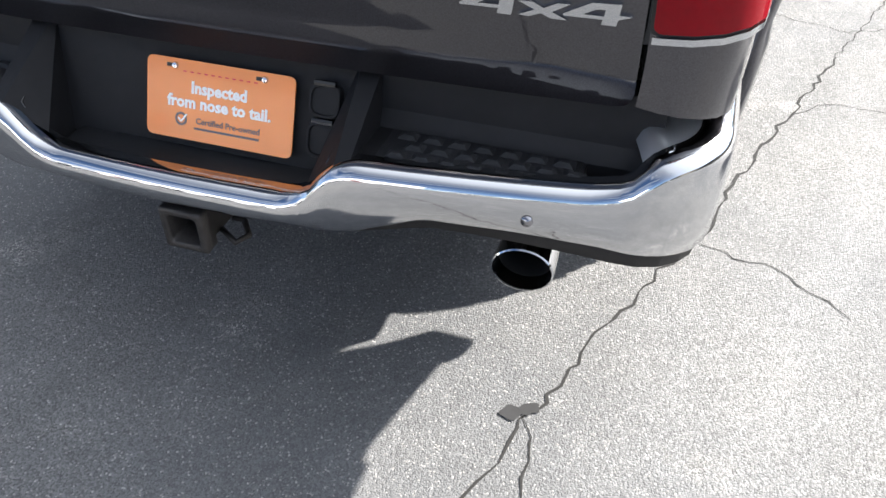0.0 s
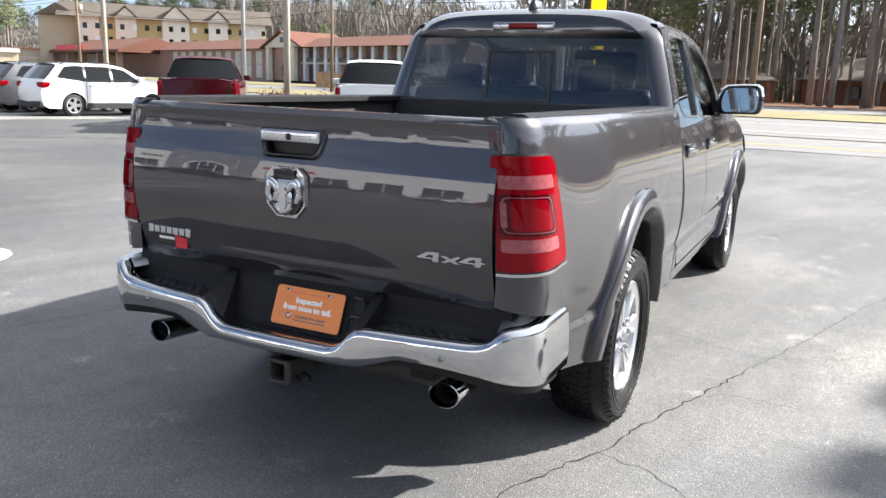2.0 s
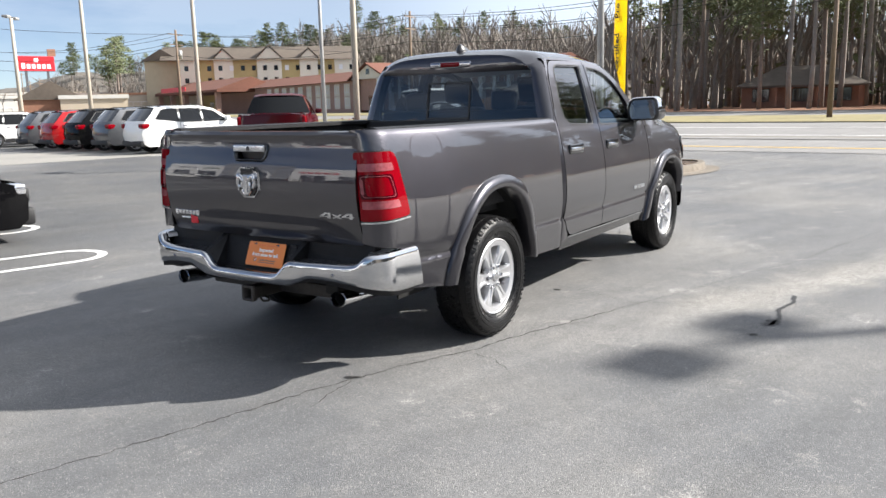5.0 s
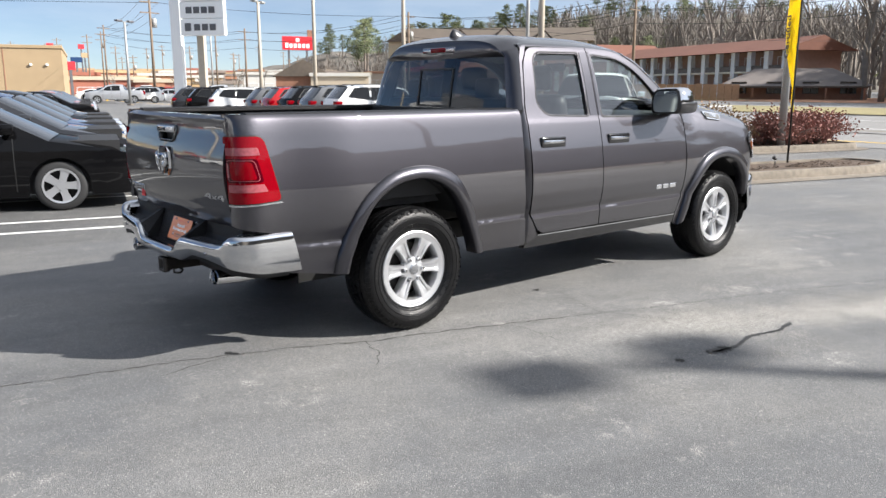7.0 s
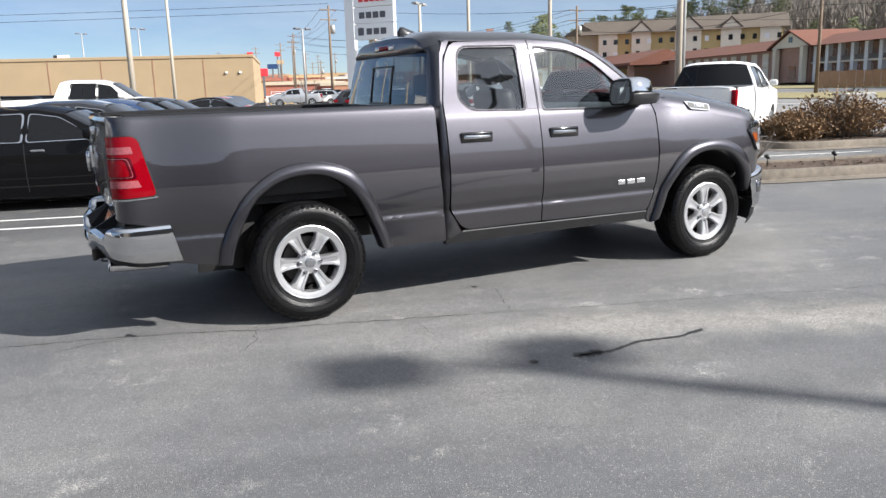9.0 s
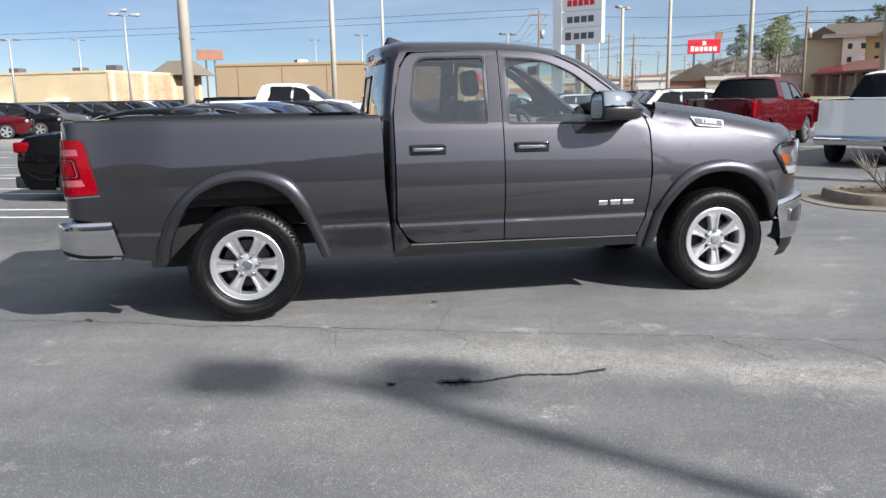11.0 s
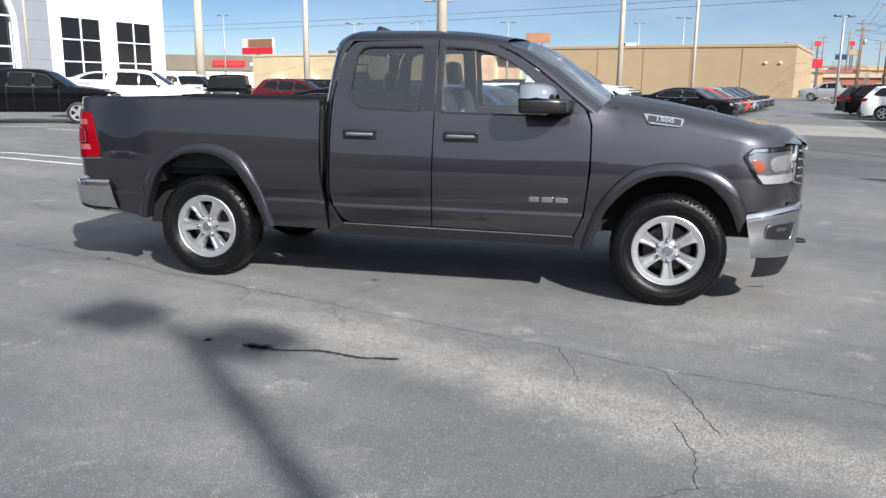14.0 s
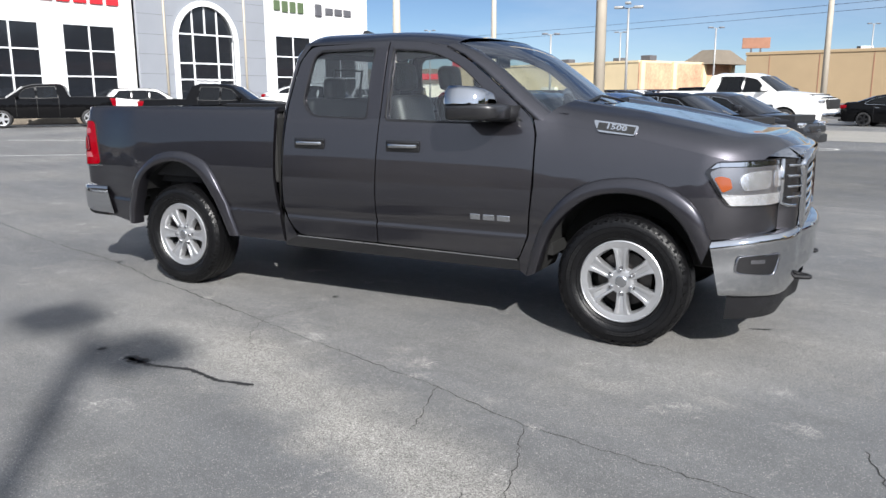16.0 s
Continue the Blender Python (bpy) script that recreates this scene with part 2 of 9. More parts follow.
def loft(bm, rings, close=True, caps=True):
    """A skin through rings of points."""
    rs = [[bm.verts.new(p) for p in r] for r in rings]
    n = len(rs[0])
    for a, b in zip(rs, rs[1:]):
        for i in range(n if close else n - 1):
            j = (i + 1) % n
            bm.faces.new((a[i], a[j], b[j], b[i]))
    if caps and close:
        bm.faces.new(list(reversed(rs[0])))
        bm.faces.new(rs[-1])
    return rs


def spin(bm, profile, n=48, axis="Y", centre=(0, 0, 0), close=False):
    """A turned body: profile of (radius, along)."""
    rings = []
    for k in range(n):
        a = 2 * math.pi * k / n
        c, s = math.cos(a), math.sin(a)
        ring = []
        for r, t in profile:
            p = {"Y": (r * c, t, r * s), "Z": (r * c, r * s, t), "X": (t, r * c, r * s)}[axis]
            ring.append(bm.verts.new((p[0] + centre[0], p[1] + centre[1], p[2] + centre[2])))
        rings.append(ring)
    m = len(profile)
    for k in range(n):
        a, b = rings[k], rings[(k + 1) % n]
        for i in range(m if close else m - 1):
            j = (i + 1) % m
            vs = (a[i], a[j], b[j], b[i])
            if len(set(vs)) == 4:
                bm.faces.new(vs)
    return rings


def tube(bm, pts, radius, n=8, caps=True):
    """A round bar along points."""
    rings = []
    pts = [Vector(p) for p in pts]
    for i, p in enumerate(pts):
        d = (pts[min(i + 1, len(pts) - 1)] - pts[max(i - 1, 0)]).normalized()
        u = d.cross(Vector((0, 0, 1)))
        if u.length < 0.05:
            u = d.cross(Vector((1, 0, 0)))
        u.normalize()
        w = d.cross(u)
        r = radius[i] if isinstance(radius, (list, tuple)) else radius
        rings.append([p + u * (r * math.cos(2 * math.pi * k / n)) + w * (r * math.sin(2 * math.pi * k / n)) for k in range(n)])
    loft(bm, rings, True, caps)


def smooth_line(pts, per=6, closed=False):
    """Catmull-Rom through points."""
    P = [np.array(p, float) for p in pts]
    n = len(P)
    out = []
    rng = range(n) if closed else range(n - 1)
    for i in rng:
        p1, p2 = P[i], P[(i + 1) % n]
        p0 = P[i - 1] if closed or i > 0 else 2 * p1 - p2
        p3 = P[(i + 2) % n] if closed or i + 2 < n else 2 * p2 - p1
        for k in range(per):
            t = k / per
            out.append(tuple(0.5 * (2 * p1 + (p2 - p0) * t + (2 * p0 - 5 * p1 + 4 * p2 - p3) * t * t + (3 * p1 - p0 - 3 * p2 + p3) * t ** 3)))
    if not closed:
        out.append(tuple(P[-1]))
    return out


def round_poly(pts, r, seg=4):
    """A polygon with its corners rounded; r is one radius or one per corner."""
    out = []
    n = len(pts)
    for i in range(n):
        a, b, c = Vector(pts[i - 1]), Vector(pts[i]), Vector(pts[(i + 1) % n])
        rad = r[i] if isinstance(r, (list, tuple)) else r
        d1, d2 = (a - b), (c - b)
        k = min(rad, d1.length * 0.45, d2.length * 0.45)
        if k < 0.002:
            out.append(tuple(b))
            continue
        p, q = b + d1.normalized() * k, b + d2.normalized() * k
        for s in range(seg + 1):
            t = s / seg
            out.append(tuple(p * (1 - t) ** 2 + b * 2 * t * (1 - t) + q * t * t))
    return out


def sheet(outline, place, step=0.08, holes=(), thick=0.0, zstep=None):
    """A panel: a flat outline (with holes), cut into small cells and laid on a surface by place(a, b); thick gives it a returned edge."""
    bm = bmesh.new()
    edges = []
    for loop in (outline, *holes):
        vs = [bm.verts.new((p[0], 0, p[1])) for p in loop]
        for i in range(len(vs)):
            edges.append(bm.edges.new((vs[i], vs[(i + 1) % len(vs)])))
    bmesh.ops.triangle_fill(bm, use_beauty=True, use_dissolve=False, edges=edges, normal=(0, -1, 0))
    a = [p[0] for p in outline]
    b = [p[1] for p in outline]
    zs = zstep or step
    k = math.floor(min(a) / step) + 1
    while k * step < max(a):
        bmesh.ops.bisect_plane(bm, geom=bm.verts[:] + bm.edges[:] + bm.faces[:], dist=0.0008, plane_co=(k * step, 0, 0), plane_no=(1, 0, 0))
        k += 1
    k = math.floor(min(b) / zs) + 1
    while k * zs < max(b):
        bmesh.ops.bisect_plane(bm, geom=bm.verts[:] + bm.edges[:] + bm.faces[:], dist=0.0008, plane_co=(0, 0, k * zs), plane_no=(0, 0, 1))
        k += 1
    bmesh.ops.recalc_face_normals(bm, faces=bm.faces)
    if bm.faces and sum(f.normal.y for f in bm.faces) > 0:
        bmesh.ops.reverse_faces(bm, faces=bm.faces)
    if thick > 0:
        rim = [e for e in bm.edges if len(e.link_faces) == 1]
        ext = bmesh.ops.extrude_edge_only(bm, edges=rim)
        deep = {v for v in ext["geom"] if isinstance(v, bmesh.types.BMVert)}
    else:
        deep = set()
    for v in bm.verts:
        v.co = Vector(place(v.co.x, v.co.z, thick if v in deep else 0.0))
    return bm


def mirrored(bm):
    """A copy of a bmesh with y turned round."""
    c = bm.copy()
    for v in c.verts:
        v.co.y = -v.co.y
    bmesh.ops.reverse_faces(c, faces=c.faces)
    return c


def both(name, bm, material, parent, label="", names=None, **k):
    """The same part on the right and, mirrored, on the left."""
    c = mirrored(bm)
    r = part(name, bm, material, parent, label, **k)
    l = part(name, c, material, parent, label, **k)
    return r, l


def interp(x, table):
    if x <= table[0][0]:
        return table[0][1]
    for (a, p), (b, q) in zip(table, table[1:]):
        if x <= b:
            t = (x - a) / (b - a)
            return p + (q - p) * t
    return table[-1][1]


def sinterp(x, table):
    """Smooth table look-up (monotone cubic)."""
    n = len(table)
    if x <= table[0][0]:
        return table[0][1]
    if x >= table[-1][0]:
        return table[-1][1]
    for i in range(n - 1):
        a, b = table[i], table[i + 1]
        if x <= b[0]:
            h = b[0] - a[0]
            d = (b[1] - a[1]) / h
            d0 = (a[1] - table[i - 1][1]) / (a[0] - table[i - 1][0]) if i > 0 else d
            d1 = (table[i + 2][1] - b[1]) / (table[i + 2][0] - b[0]) if i + 2 < n else d
            m0 = 0 if d0 * d <= 0 else 2 * d0 * d / (d0 + d)
            m1 = 0 if d1 * d <= 0 else 2 * d1 * d / (d1 + d)
            t = (x - a[0]) / h
            return a[1] * (1 + 2 * t) * (1 - t) ** 2 + h * m0 * t * (1 - t) ** 2 + b[1] * t * t * (3 - 2 * t) + h * m1 * t * t * (t - 1)


def lettering(body, size, material, m, name="lettering", parent=None, label="", depth=0.002, bold=0.0, sx=1.0, spacing=1.0):
    """Words in the built-in font, turned into a mesh."""
    cu = bpy.data.curves.new(name, "FONT")
    cu.body, cu.size, cu.extrude, cu.align_x, cu.align_y = body, size, depth, "CENTER", "CENTER"
    cu.offset, cu.space_character = bold, spacing
    cu.resolution_u = 2
    tmp = bpy.data.objects.new("tmp", cu)
    scene.collection.objects.link(tmp)
    me = bpy.data.meshes.new_from_object(tmp.evaluated_get(bpy.context.evaluated_depsgraph_get()))
    bpy.data.objects.remove(tmp)
    me.transform(m @ Matrix.Diagonal((sx, 1, 1, 1)))
    me.materials.clear()
    me.materials.append(material)
    ob = new(name, me)
    if parent is not None:
        ob.parent = parent
    if label:
        ob["label"] = label
    return ob

# ---- the pickup ----
# x runs to the front, the rear axle stands over x = 0, the right side is at negative y
BED_W = [(.40, .958), (.50, .972), (.60, .981), (.645, .985), (.661, .976), (.70, .985), (.78, .997), (.87, 1.001), (.96, .999), (1.06, .991), (1.16, .979), (1.26, .964), (1.33, .952), (1.385, .938), (1.402, .928), (1.412, .905)]
DOOR_W = [(.40, .950), (.48, .966), (.58, .976), (.627, .980), (.643, .971), (.69, .984), (.74, .992), (.80, .999), (.87, 1.0005), (.95, .9965), (1.05, .985), (1.14, .971), (1.21, .957), (1.28, .941), (1.31, .933), (1.33, .925), (1.60, .850), (1.80, .786), (1.86, .757), (1.92, .70)]
FEND_W = [(.40, .950), (.50, .962), (.63, .970), (.66, .974), (.70, .990), (.74, .994), (.80, .999), (.87, 1.0), (.95, .997), (1.05, .984), (1.12, .971), (1.20, .950), (1.27, .924), (1.34, .885)]


def half_width(x, z):
    if x < 1.0:
        t = min(max((-.42 - x) / .55, 0), 1)
        return sinterp(z, BED_W) - .060 * t * t * (3 - 2 * t)
    if x < 2.9:
        return sinterp(z, DOOR_W)
    t = min((x - 2.9) / 0.3, 1)
    t = t * t * (3 - 2 * t)
    return sinterp(z, DOOR_W) * (1 - t) + sinterp(z, FEND_W) * t


def on_side(out=0.0, rear_r=0.115, rear_x=-1.045, front_r=0.42, front_x=3.98):
    """Lays (s, z) on the right flank; past rear_x and front_x the surface turns round the corner."""
    def place(s, z, deep):
        o = out - deep
        if s < rear_x:
            a = (rear_x - s) / rear_r
            w = half_width(rear_x, z)
            if a < math.pi / 2:
                return (rear_x - (rear_r + o) * math.sin(a), -(w - rear_r + (rear_r + o) * math.cos(a)), z)
            e = (a - math.pi / 2) * rear_r
            return (rear_x - rear_r - o, -(w - rear_r - e), z)
        if s > front_x:
            a = (s - front_x) / front_r
            w = half_width(front_x, z)
            if a < math.pi / 2:
                return (front_x + (front_r + o) * math.sin(a), -(w - front_r + (front_r + o) * math.cos(a)), z)
            e = (a - math.pi / 2) * front_r
            return (front_x + front_r + o + 0.06 * (e / 0.56), -(w - front_r - e), z)
        return (s, -(half_width(s, z) + o), z)
    return place


REAR_OUT = [(-.60, .46), (-.565, .62), (-.43, .87), (-.22, 1.03), (0, 1.075), (.20, 1.05), (.36, .96), (.50, .72), (.60, .44)]
REAR_IN = [(-.515, .455), (-.48, .60), (-.36, .84), (-.19, .96), (0, .995), (.16, .965), (.31, .86), (.43, .66), (.52, .44)]
FRONT_OUT = [(2.955, .37), (3.06, .70), (3.27, .95), (3.55, 1.03), (3.80, 1.0), (3.98, .885), (4.075, .705)]
FRONT_IN = [(3.03, .40), (3.135, .68), (3.33, .88), (3.55, .94), (3.77, .90), (3.93, .76), (4.025, .55)]

truck = thing("pickup_truck", "dark granite grey four door pickup truck on asphalt", "pickup truck")

# bed side, both flanks
arch_r = smooth_line(REAR_OUT, 5)
bed_out = [(-1.258, .795), (-1.258, 1.30), (-1.25, 1.405), (.965, 1.412), (.975, 1.36), (.978, .92), (1.03, .43)] + list(reversed(arch_r)) + [(-.90, .505), (-.925, .735), (-1.06, .765)]
bs = sheet(bed_out, on_side(), 0.035, thick=0.03, zstep=0.016)
both("bed_side", bs, PAINT, truck, "dark grey metallic bed side", angle=16)

# rear doors
door_r = round_poly([(1.068, 1.42), (1.125, 1.73), (1.20, 1.845), (1.853, 1.862), (1.856, 1.30), (1.850, .497), (1.165, .497), (1.062, .66)], [.05, .1, .08, .01, .0, .01, .12, .06], 5)
win_r = round_poly([(1.245, 1.805), (1.742, 1.812), (1.742, 1.35), (1.285, 1.365), (1.195, 1.45)], [.09, .03, .03, .06, .08], 5)
rd = sheet(door_r, on_side(), 0.08, [win_r], 0.03, 0.016)
rear_doors = both("rear_door", rd, PAINT, truck, "dark grey rear door", angle=16)
# front doors
door_f = round_poly([(1.860, .497), (1.864, 1.30), (1.862, 1.862), (2.20, 1.845), (2.44, 1.755), (2.70, 1.57), (2.955, 1.365), (2.992, 1.27), (2.998, .96), (2.965, .62), (2.905, .480)], [.01, 0, .01, .2, .2, .2, .05, .05, .2, .2, .03], 5)
win_f = round_poly([(1.915, 1.345), (1.905, 1.805), (2.20, 1.785), (2.42, 1.695), (2.64, 1.515), (2.70, 1.335)], [.03, .03, .2, .2, .05, .03], 5)
fd = sheet(door_f, on_side(), 0.08, [win_f], 0.03, 0.016)
front_doors = both("front_door", fd, PAINT, truck, "dark grey front door", angle=16)


def strip(line_in, line_out, place_in, place_out, mid=()):
    """A band between two lines of the flank; mid: rows of (share, outward)."""
    bm = bmesh.new()
    rings = []
    for a, b in zip(line_in, line_out):
        ring = [place_in(a)]
        for k, o in mid:
            ring.append(on_side(o)(a[0] + (b[0] - a[0]) * k, a[1] + (b[1] - a[1]) * k, 0))
        ring.append(place_out(b))
        rings.append(ring)
    loft(bm, rings, close=False, caps=False)
    return bm


for nm, lo, li in (("rear", REAR_OUT, REAR_IN), ("front", FRONT_OUT, FRONT_IN)):
    n = 36
    def resample(l):
        d = smooth_line(l, 12)
        return [d[round(i * (len(d) - 1) / (n - 1))] for i in range(n)]
    a, b = resample(lo), resample(li)
    fl = strip(a, b, lambda p: on_side(-0.004)(p[0], p[1], 0), lambda p: on_side(-0.07)(p[0], p[1], 0),
               [(0.03, 0.014), (0.15, 0.026), (0.5, 0.036), (0.88, 0.040), (1.0, 0.030)])
    both("wheel_arch_flare", fl, FLARE, truck, "satin dark grey wheel arch flare", angle=30)
    # dark liner of the wheel house
    c = (0.0 if nm == "rear" else 3.565)
    bm = bmesh.new()
    b = [p for p in b if p[1] > .70 or (nm == "front" and p[0] < 3.5)]
    rings = [[(p[0], -0.93, p[1]) for p in b], [(p[0], -0.60, p[1]) for p in b]]
    loft(bm, rings, close=False, caps=False)
    both("wheel_house", bm, UNDER, truck, "black wheel house liner")

# glass of the doors, with a black edge
for win, glass, door in ((win_r, GLASS_TINT, rear_doors), (win_f, GLASS_CLEAR, front_doors)):
    g = sheet(win, on_side(-0.018), 0.10, zstep=0.10)
    gl = mirrored(g)
    part("window_glass", g, glass, door[0])
    part("window_glass", gl, glass, door[1])
    inner = list(win)
    cx = sum(p[0] for p in win) / len(win)
    cz = sum(p[1] for p in win) / len(win)
    grow = [(cx + (p[0] - cx) * 1.045, cz + (p[1] - cz) * 1.06) for p in win]
    fr = bmesh.new()
    rings = []
    for p, q in zip(win, grow):
        rings.append([on_side(-0.020)(p[0], p[1], 0), on_side(-0.002)(*[p[i] + (q[i] - p[i]) * .1 for i in (0, 1)], 0), on_side(0.004)(*[p[i] + (q[i] - p[i]) * .4 for i in (0, 1)], 0), on_side(0.002)(q[0], q[1], 0)])
    rings.append(rings[0])
    loft(fr, rings, close=False, caps=False)
    fl = mirrored(fr)
    part("window_seal", fr, PLASTIC, door[0])
    part("window_seal", fl, PLASTIC, door[1])
# black pillar trim between the windows
bp = sheet([(1.765, 1.352), (1.765, 1.825), (1.849, 1.832), (1.851, 1.352)], on_side(0.004), 0.1, thick=0.006, zstep=0.1)
bq = mirrored(bp)
part("pillar_trim", bp, FLARE, rear_doors[0])
part("pillar_trim", bq, FLARE, rear_doors[1])
bp = sheet([(1.870, 1.352), (1.870, 1.832), (1.893, 1.830), (1.897, 1.352)], on_side(0.004), 0.1, thick=0.006, zstep=0.1)
bq = mirrored(bp)
part("pillar_trim", bp, FLARE, front_doors[0])
part("pillar_trim", bq, FLARE, front_doors[1])
# sail triangle at the mirror
bp = sheet([(2.73, 1.345), (2.665, 1.50), (2.90, 1.345)], on_side(0.003), 0.1, thick=0.006, zstep=0.1)
bq = mirrored(bp)
part("mirror_sail", bp, PLASTIC, front_doors[0])
part("mirror_sail", bq, PLASTIC, front_doors[1])

# door handles: dark bezel, chrome grip
for x0, doors in ((1.165, rear_doors), (1.935, front_doors)):
    for sgn, dd in ((-1, doors[0]), (1, doors[1])):
        bm = bmesh.new()
        y = half_width(x0 + .13, 1.17)
        box(bm, (x0, -.012, 1.128), (x0 + .262, .012, 1.205), 0.011, 3, Matrix.Translation((0, sgn * (y + .004), 0)))
        h = part("handle_bezel", bm, PLASTIC_GLOSS, dd, "gloss black handle bezel")
        bm = bmesh.new()
        ring = []
        for k in range(13):
            t = k / 12
            xx = x0 + .018 + .226 * t
            o = .016 + .022 * math.sin(math.pi * t) ** .5
            ring.append([(xx, sgn * (y + o + .006 * math.cos(q)), 1.170 + (.015 - .004 * t) * math.sin(q)) for q in [2 * math.pi * j / 10 for j in range(10)]])
        loft(bm, ring)
        part("handle_grip", bm, CHROME, h, "chrome handle grip")

# rear pillar of the cab, sills, roof
rp = sheet([(1.0, .44), (.985, .95), (.990, 1.40), (1.040, 1.405), (1.054, 1.50), (1.071, 1.62), (1.091, 1.735), (1.101, 1.775), (1.132, 1.840), (1.17, 1.864), (1.192, 1.853), (1.115, 1.735), (1.057, 1.42), (1.050, .66), (1.155, .485), (1.04, .43)], on_side(0.0), 0.05, zstep=0.05)
for v in rp.verts:
    if v.co.x < 1.06 and v.co.z < 1.403:
        t = (1.06 - v.co.x) / 0.075
        v.co.y += 0.10 * min(t, 1.3) ** 2
both("cab_corner_panel", rp, PAINT, truck, "dark grey cab corner")
# body-colour sill drawn in black, its shade under the doors put into the colour
sl = sheet([(1.03, .40), (1.05, .488), (2.90, .470), (2.965, .40)], on_side(-0.004), 0.2, thick=0.05, zstep=0.03)
both("sill", sl, PLASTIC_GLOSS, truck, "sill panel with its shade painted as black")
cl = sheet([(1.16, .484), (1.16, .493), (2.90, .476), (2.90, .467)], on_side(0.004), 0.3, thick=0.01)
both("sill_strip", cl, CHROME_DULL, truck, "bright sill strip")


def roof_at(x, v):
    """Roof skin: v runs from -1 at the right rail to 1 at the left one."""
    y = (0.757 - .080 * (max(0.0, 1.20 - x) / .17) ** 2) * v
    drop = 0.075 * abs(v) ** 8 + 0.028 * v * v
    front = max(0.0, (x - 1.75)) ** 2 * 0.145
    back = max(0.0, 1.22 - x) ** 2 * 1.3
    return (x, y, 1.958 - drop - front - back)


bm = bmesh.new()
rows = []
for i in range(19):
    x = 1.03 + (2.33 - 1.03) * i / 18
    rows.append([roof_at(x + (0.10 * (1 - (2 * j / 24 - 1) ** 2) if i == 18 else 0.10 * (1 - (2 * j / 24 - 1) ** 2) * i / 18), 2 * j / 24 - 1) for j in range(25)])
loft(bm, rows, close=False, caps=False)
part("roof", bm, PAINT, truck, "dark grey roof")
bm = bmesh.new()
rings = [[], [], []]
top = [(1.13, .757, 1.848), (1.16, .757, 1.858), (1.19, .757, 1.866), (1.86, .757, 1.872), (2.20, .757, 1.852), (2.36, .752, 1.80)]
for x, y, z in top:
    rings[0].append((x, -half_width(max(x, 1.01), z - .012) + .002, z - .012))
    r = roof_at(x, -0.96)
    rings[1].append((x, (r[1] - half_width(max(x, 1.01), z)) / 2 - .008, (z + r[2]) / 2 + .004))
    rings[2].append((r[0], r[1] + .004, r[2]))
loft(bm, rings, close=False, caps=False)
both("roof_rail", bm, PAINT, truck)
# windscreen pillars
pil = [(2.30, 1.822), (2.44, 1.763), (2.58, 1.672), (2.72, 1.565), (2.86, 1.452), (2.975, 1.362), (3.03, 1.32)]
scr = [(2.36, .690, 1.845), (2.52, .720, 1.785), (2.66, .745, 1.70), (2.80, .772, 1.595), (2.94, .80, 1.485), (3.06, .825, 1.40), (3.10, .832, 1.362)]
bm = bmesh.new()
rings = []
for (x, z), (a, b, c) in zip(pil, scr):
    p = Vector((x, -half_width(x, z) + .001, z))
    q = Vector((a, -b, c))
    m = (p + q) / 2 + Vector((0.003, -0.004, 0.005))
    rings.append([p + Vector((0, .02, -.01)), p, (p + m) / 2 + Vector((.001, -.001, .001)), m, (q + m) / 2 + Vector((.001, -.001, .001)), q, q + Vector((-.02, .02, -.02))])
loft(bm, rings, close=False, caps=False)
both("windscreen_pillar", bm, PAINT, truck)
# windscreen
bm = bmesh.new()
rows = []
for (a, b, c) in scr:
    rows.append([(a + 0.16 * (1 - (2 * j / 16 - 1) ** 2) * 0.8, b * (2 * j / 16 - 1), c + 0.03 * (1 - (2 * j / 16 - 1) ** 2)) for j in range(17)])
loft(bm, rows, close=False, caps=False)
part("windscreen", bm, GLASS_WIND, truck, "pale green tinted windscreen")
bm = bmesh.new()
rows = []
for k in range(2):
    rows.append([(3.06 + .14 * (1 - v * v) + .17 * k * (1 - .35 * v * v), .86 * v, 1.395 + .03 * (1 - v * v) - .004 * k) for v in [2 * j / 16 - 1 for j in range(17)]])
loft(bm, rows, close=False, caps=False)
part("cowl", bm, PLASTIC, truck, "black plastic cowl below the windscreen")
for s in (-1, 1):
    bm = bmesh.new()
    tube(bm, [(3.17, s * .55, 1.44), (3.16, s * .30, 1.468), (3.13, s * .02, 1.492)], .010, 6)
    tube(bm, [(3.20, s * .62, 1.415), (3.17, s * .55, 1.44)], .016, 6)
    part("wiper", bm, PLASTIC, truck, "black windscreen wiper")

# front wings and bonnet
wing_top = [(2.960, 1.365), (3.20, 1.318), (3.60, 1.258), (4.0, 1.178), (4.20, 1.132)]
arch_f = smooth_line(FRONT_OUT, 5)
wing = [(3.004, 1.27)] + [(2.975, 1.355)] + wing_top[1:] + [(4.50, 1.142), (4.62, 1.10), (4.62, .90), (4.62, .755), (4.075, .700)] + list(reversed(arch_f))[1:] + [(2.915, .40), (2.912, .475), (2.975, .62), (3.010, .96)]
wg = sheet(wing, on_side(), 0.06, thick=0.03, zstep=0.05)
both("front_wing", wg, PAINT, truck, "dark grey front wing", angle=40)


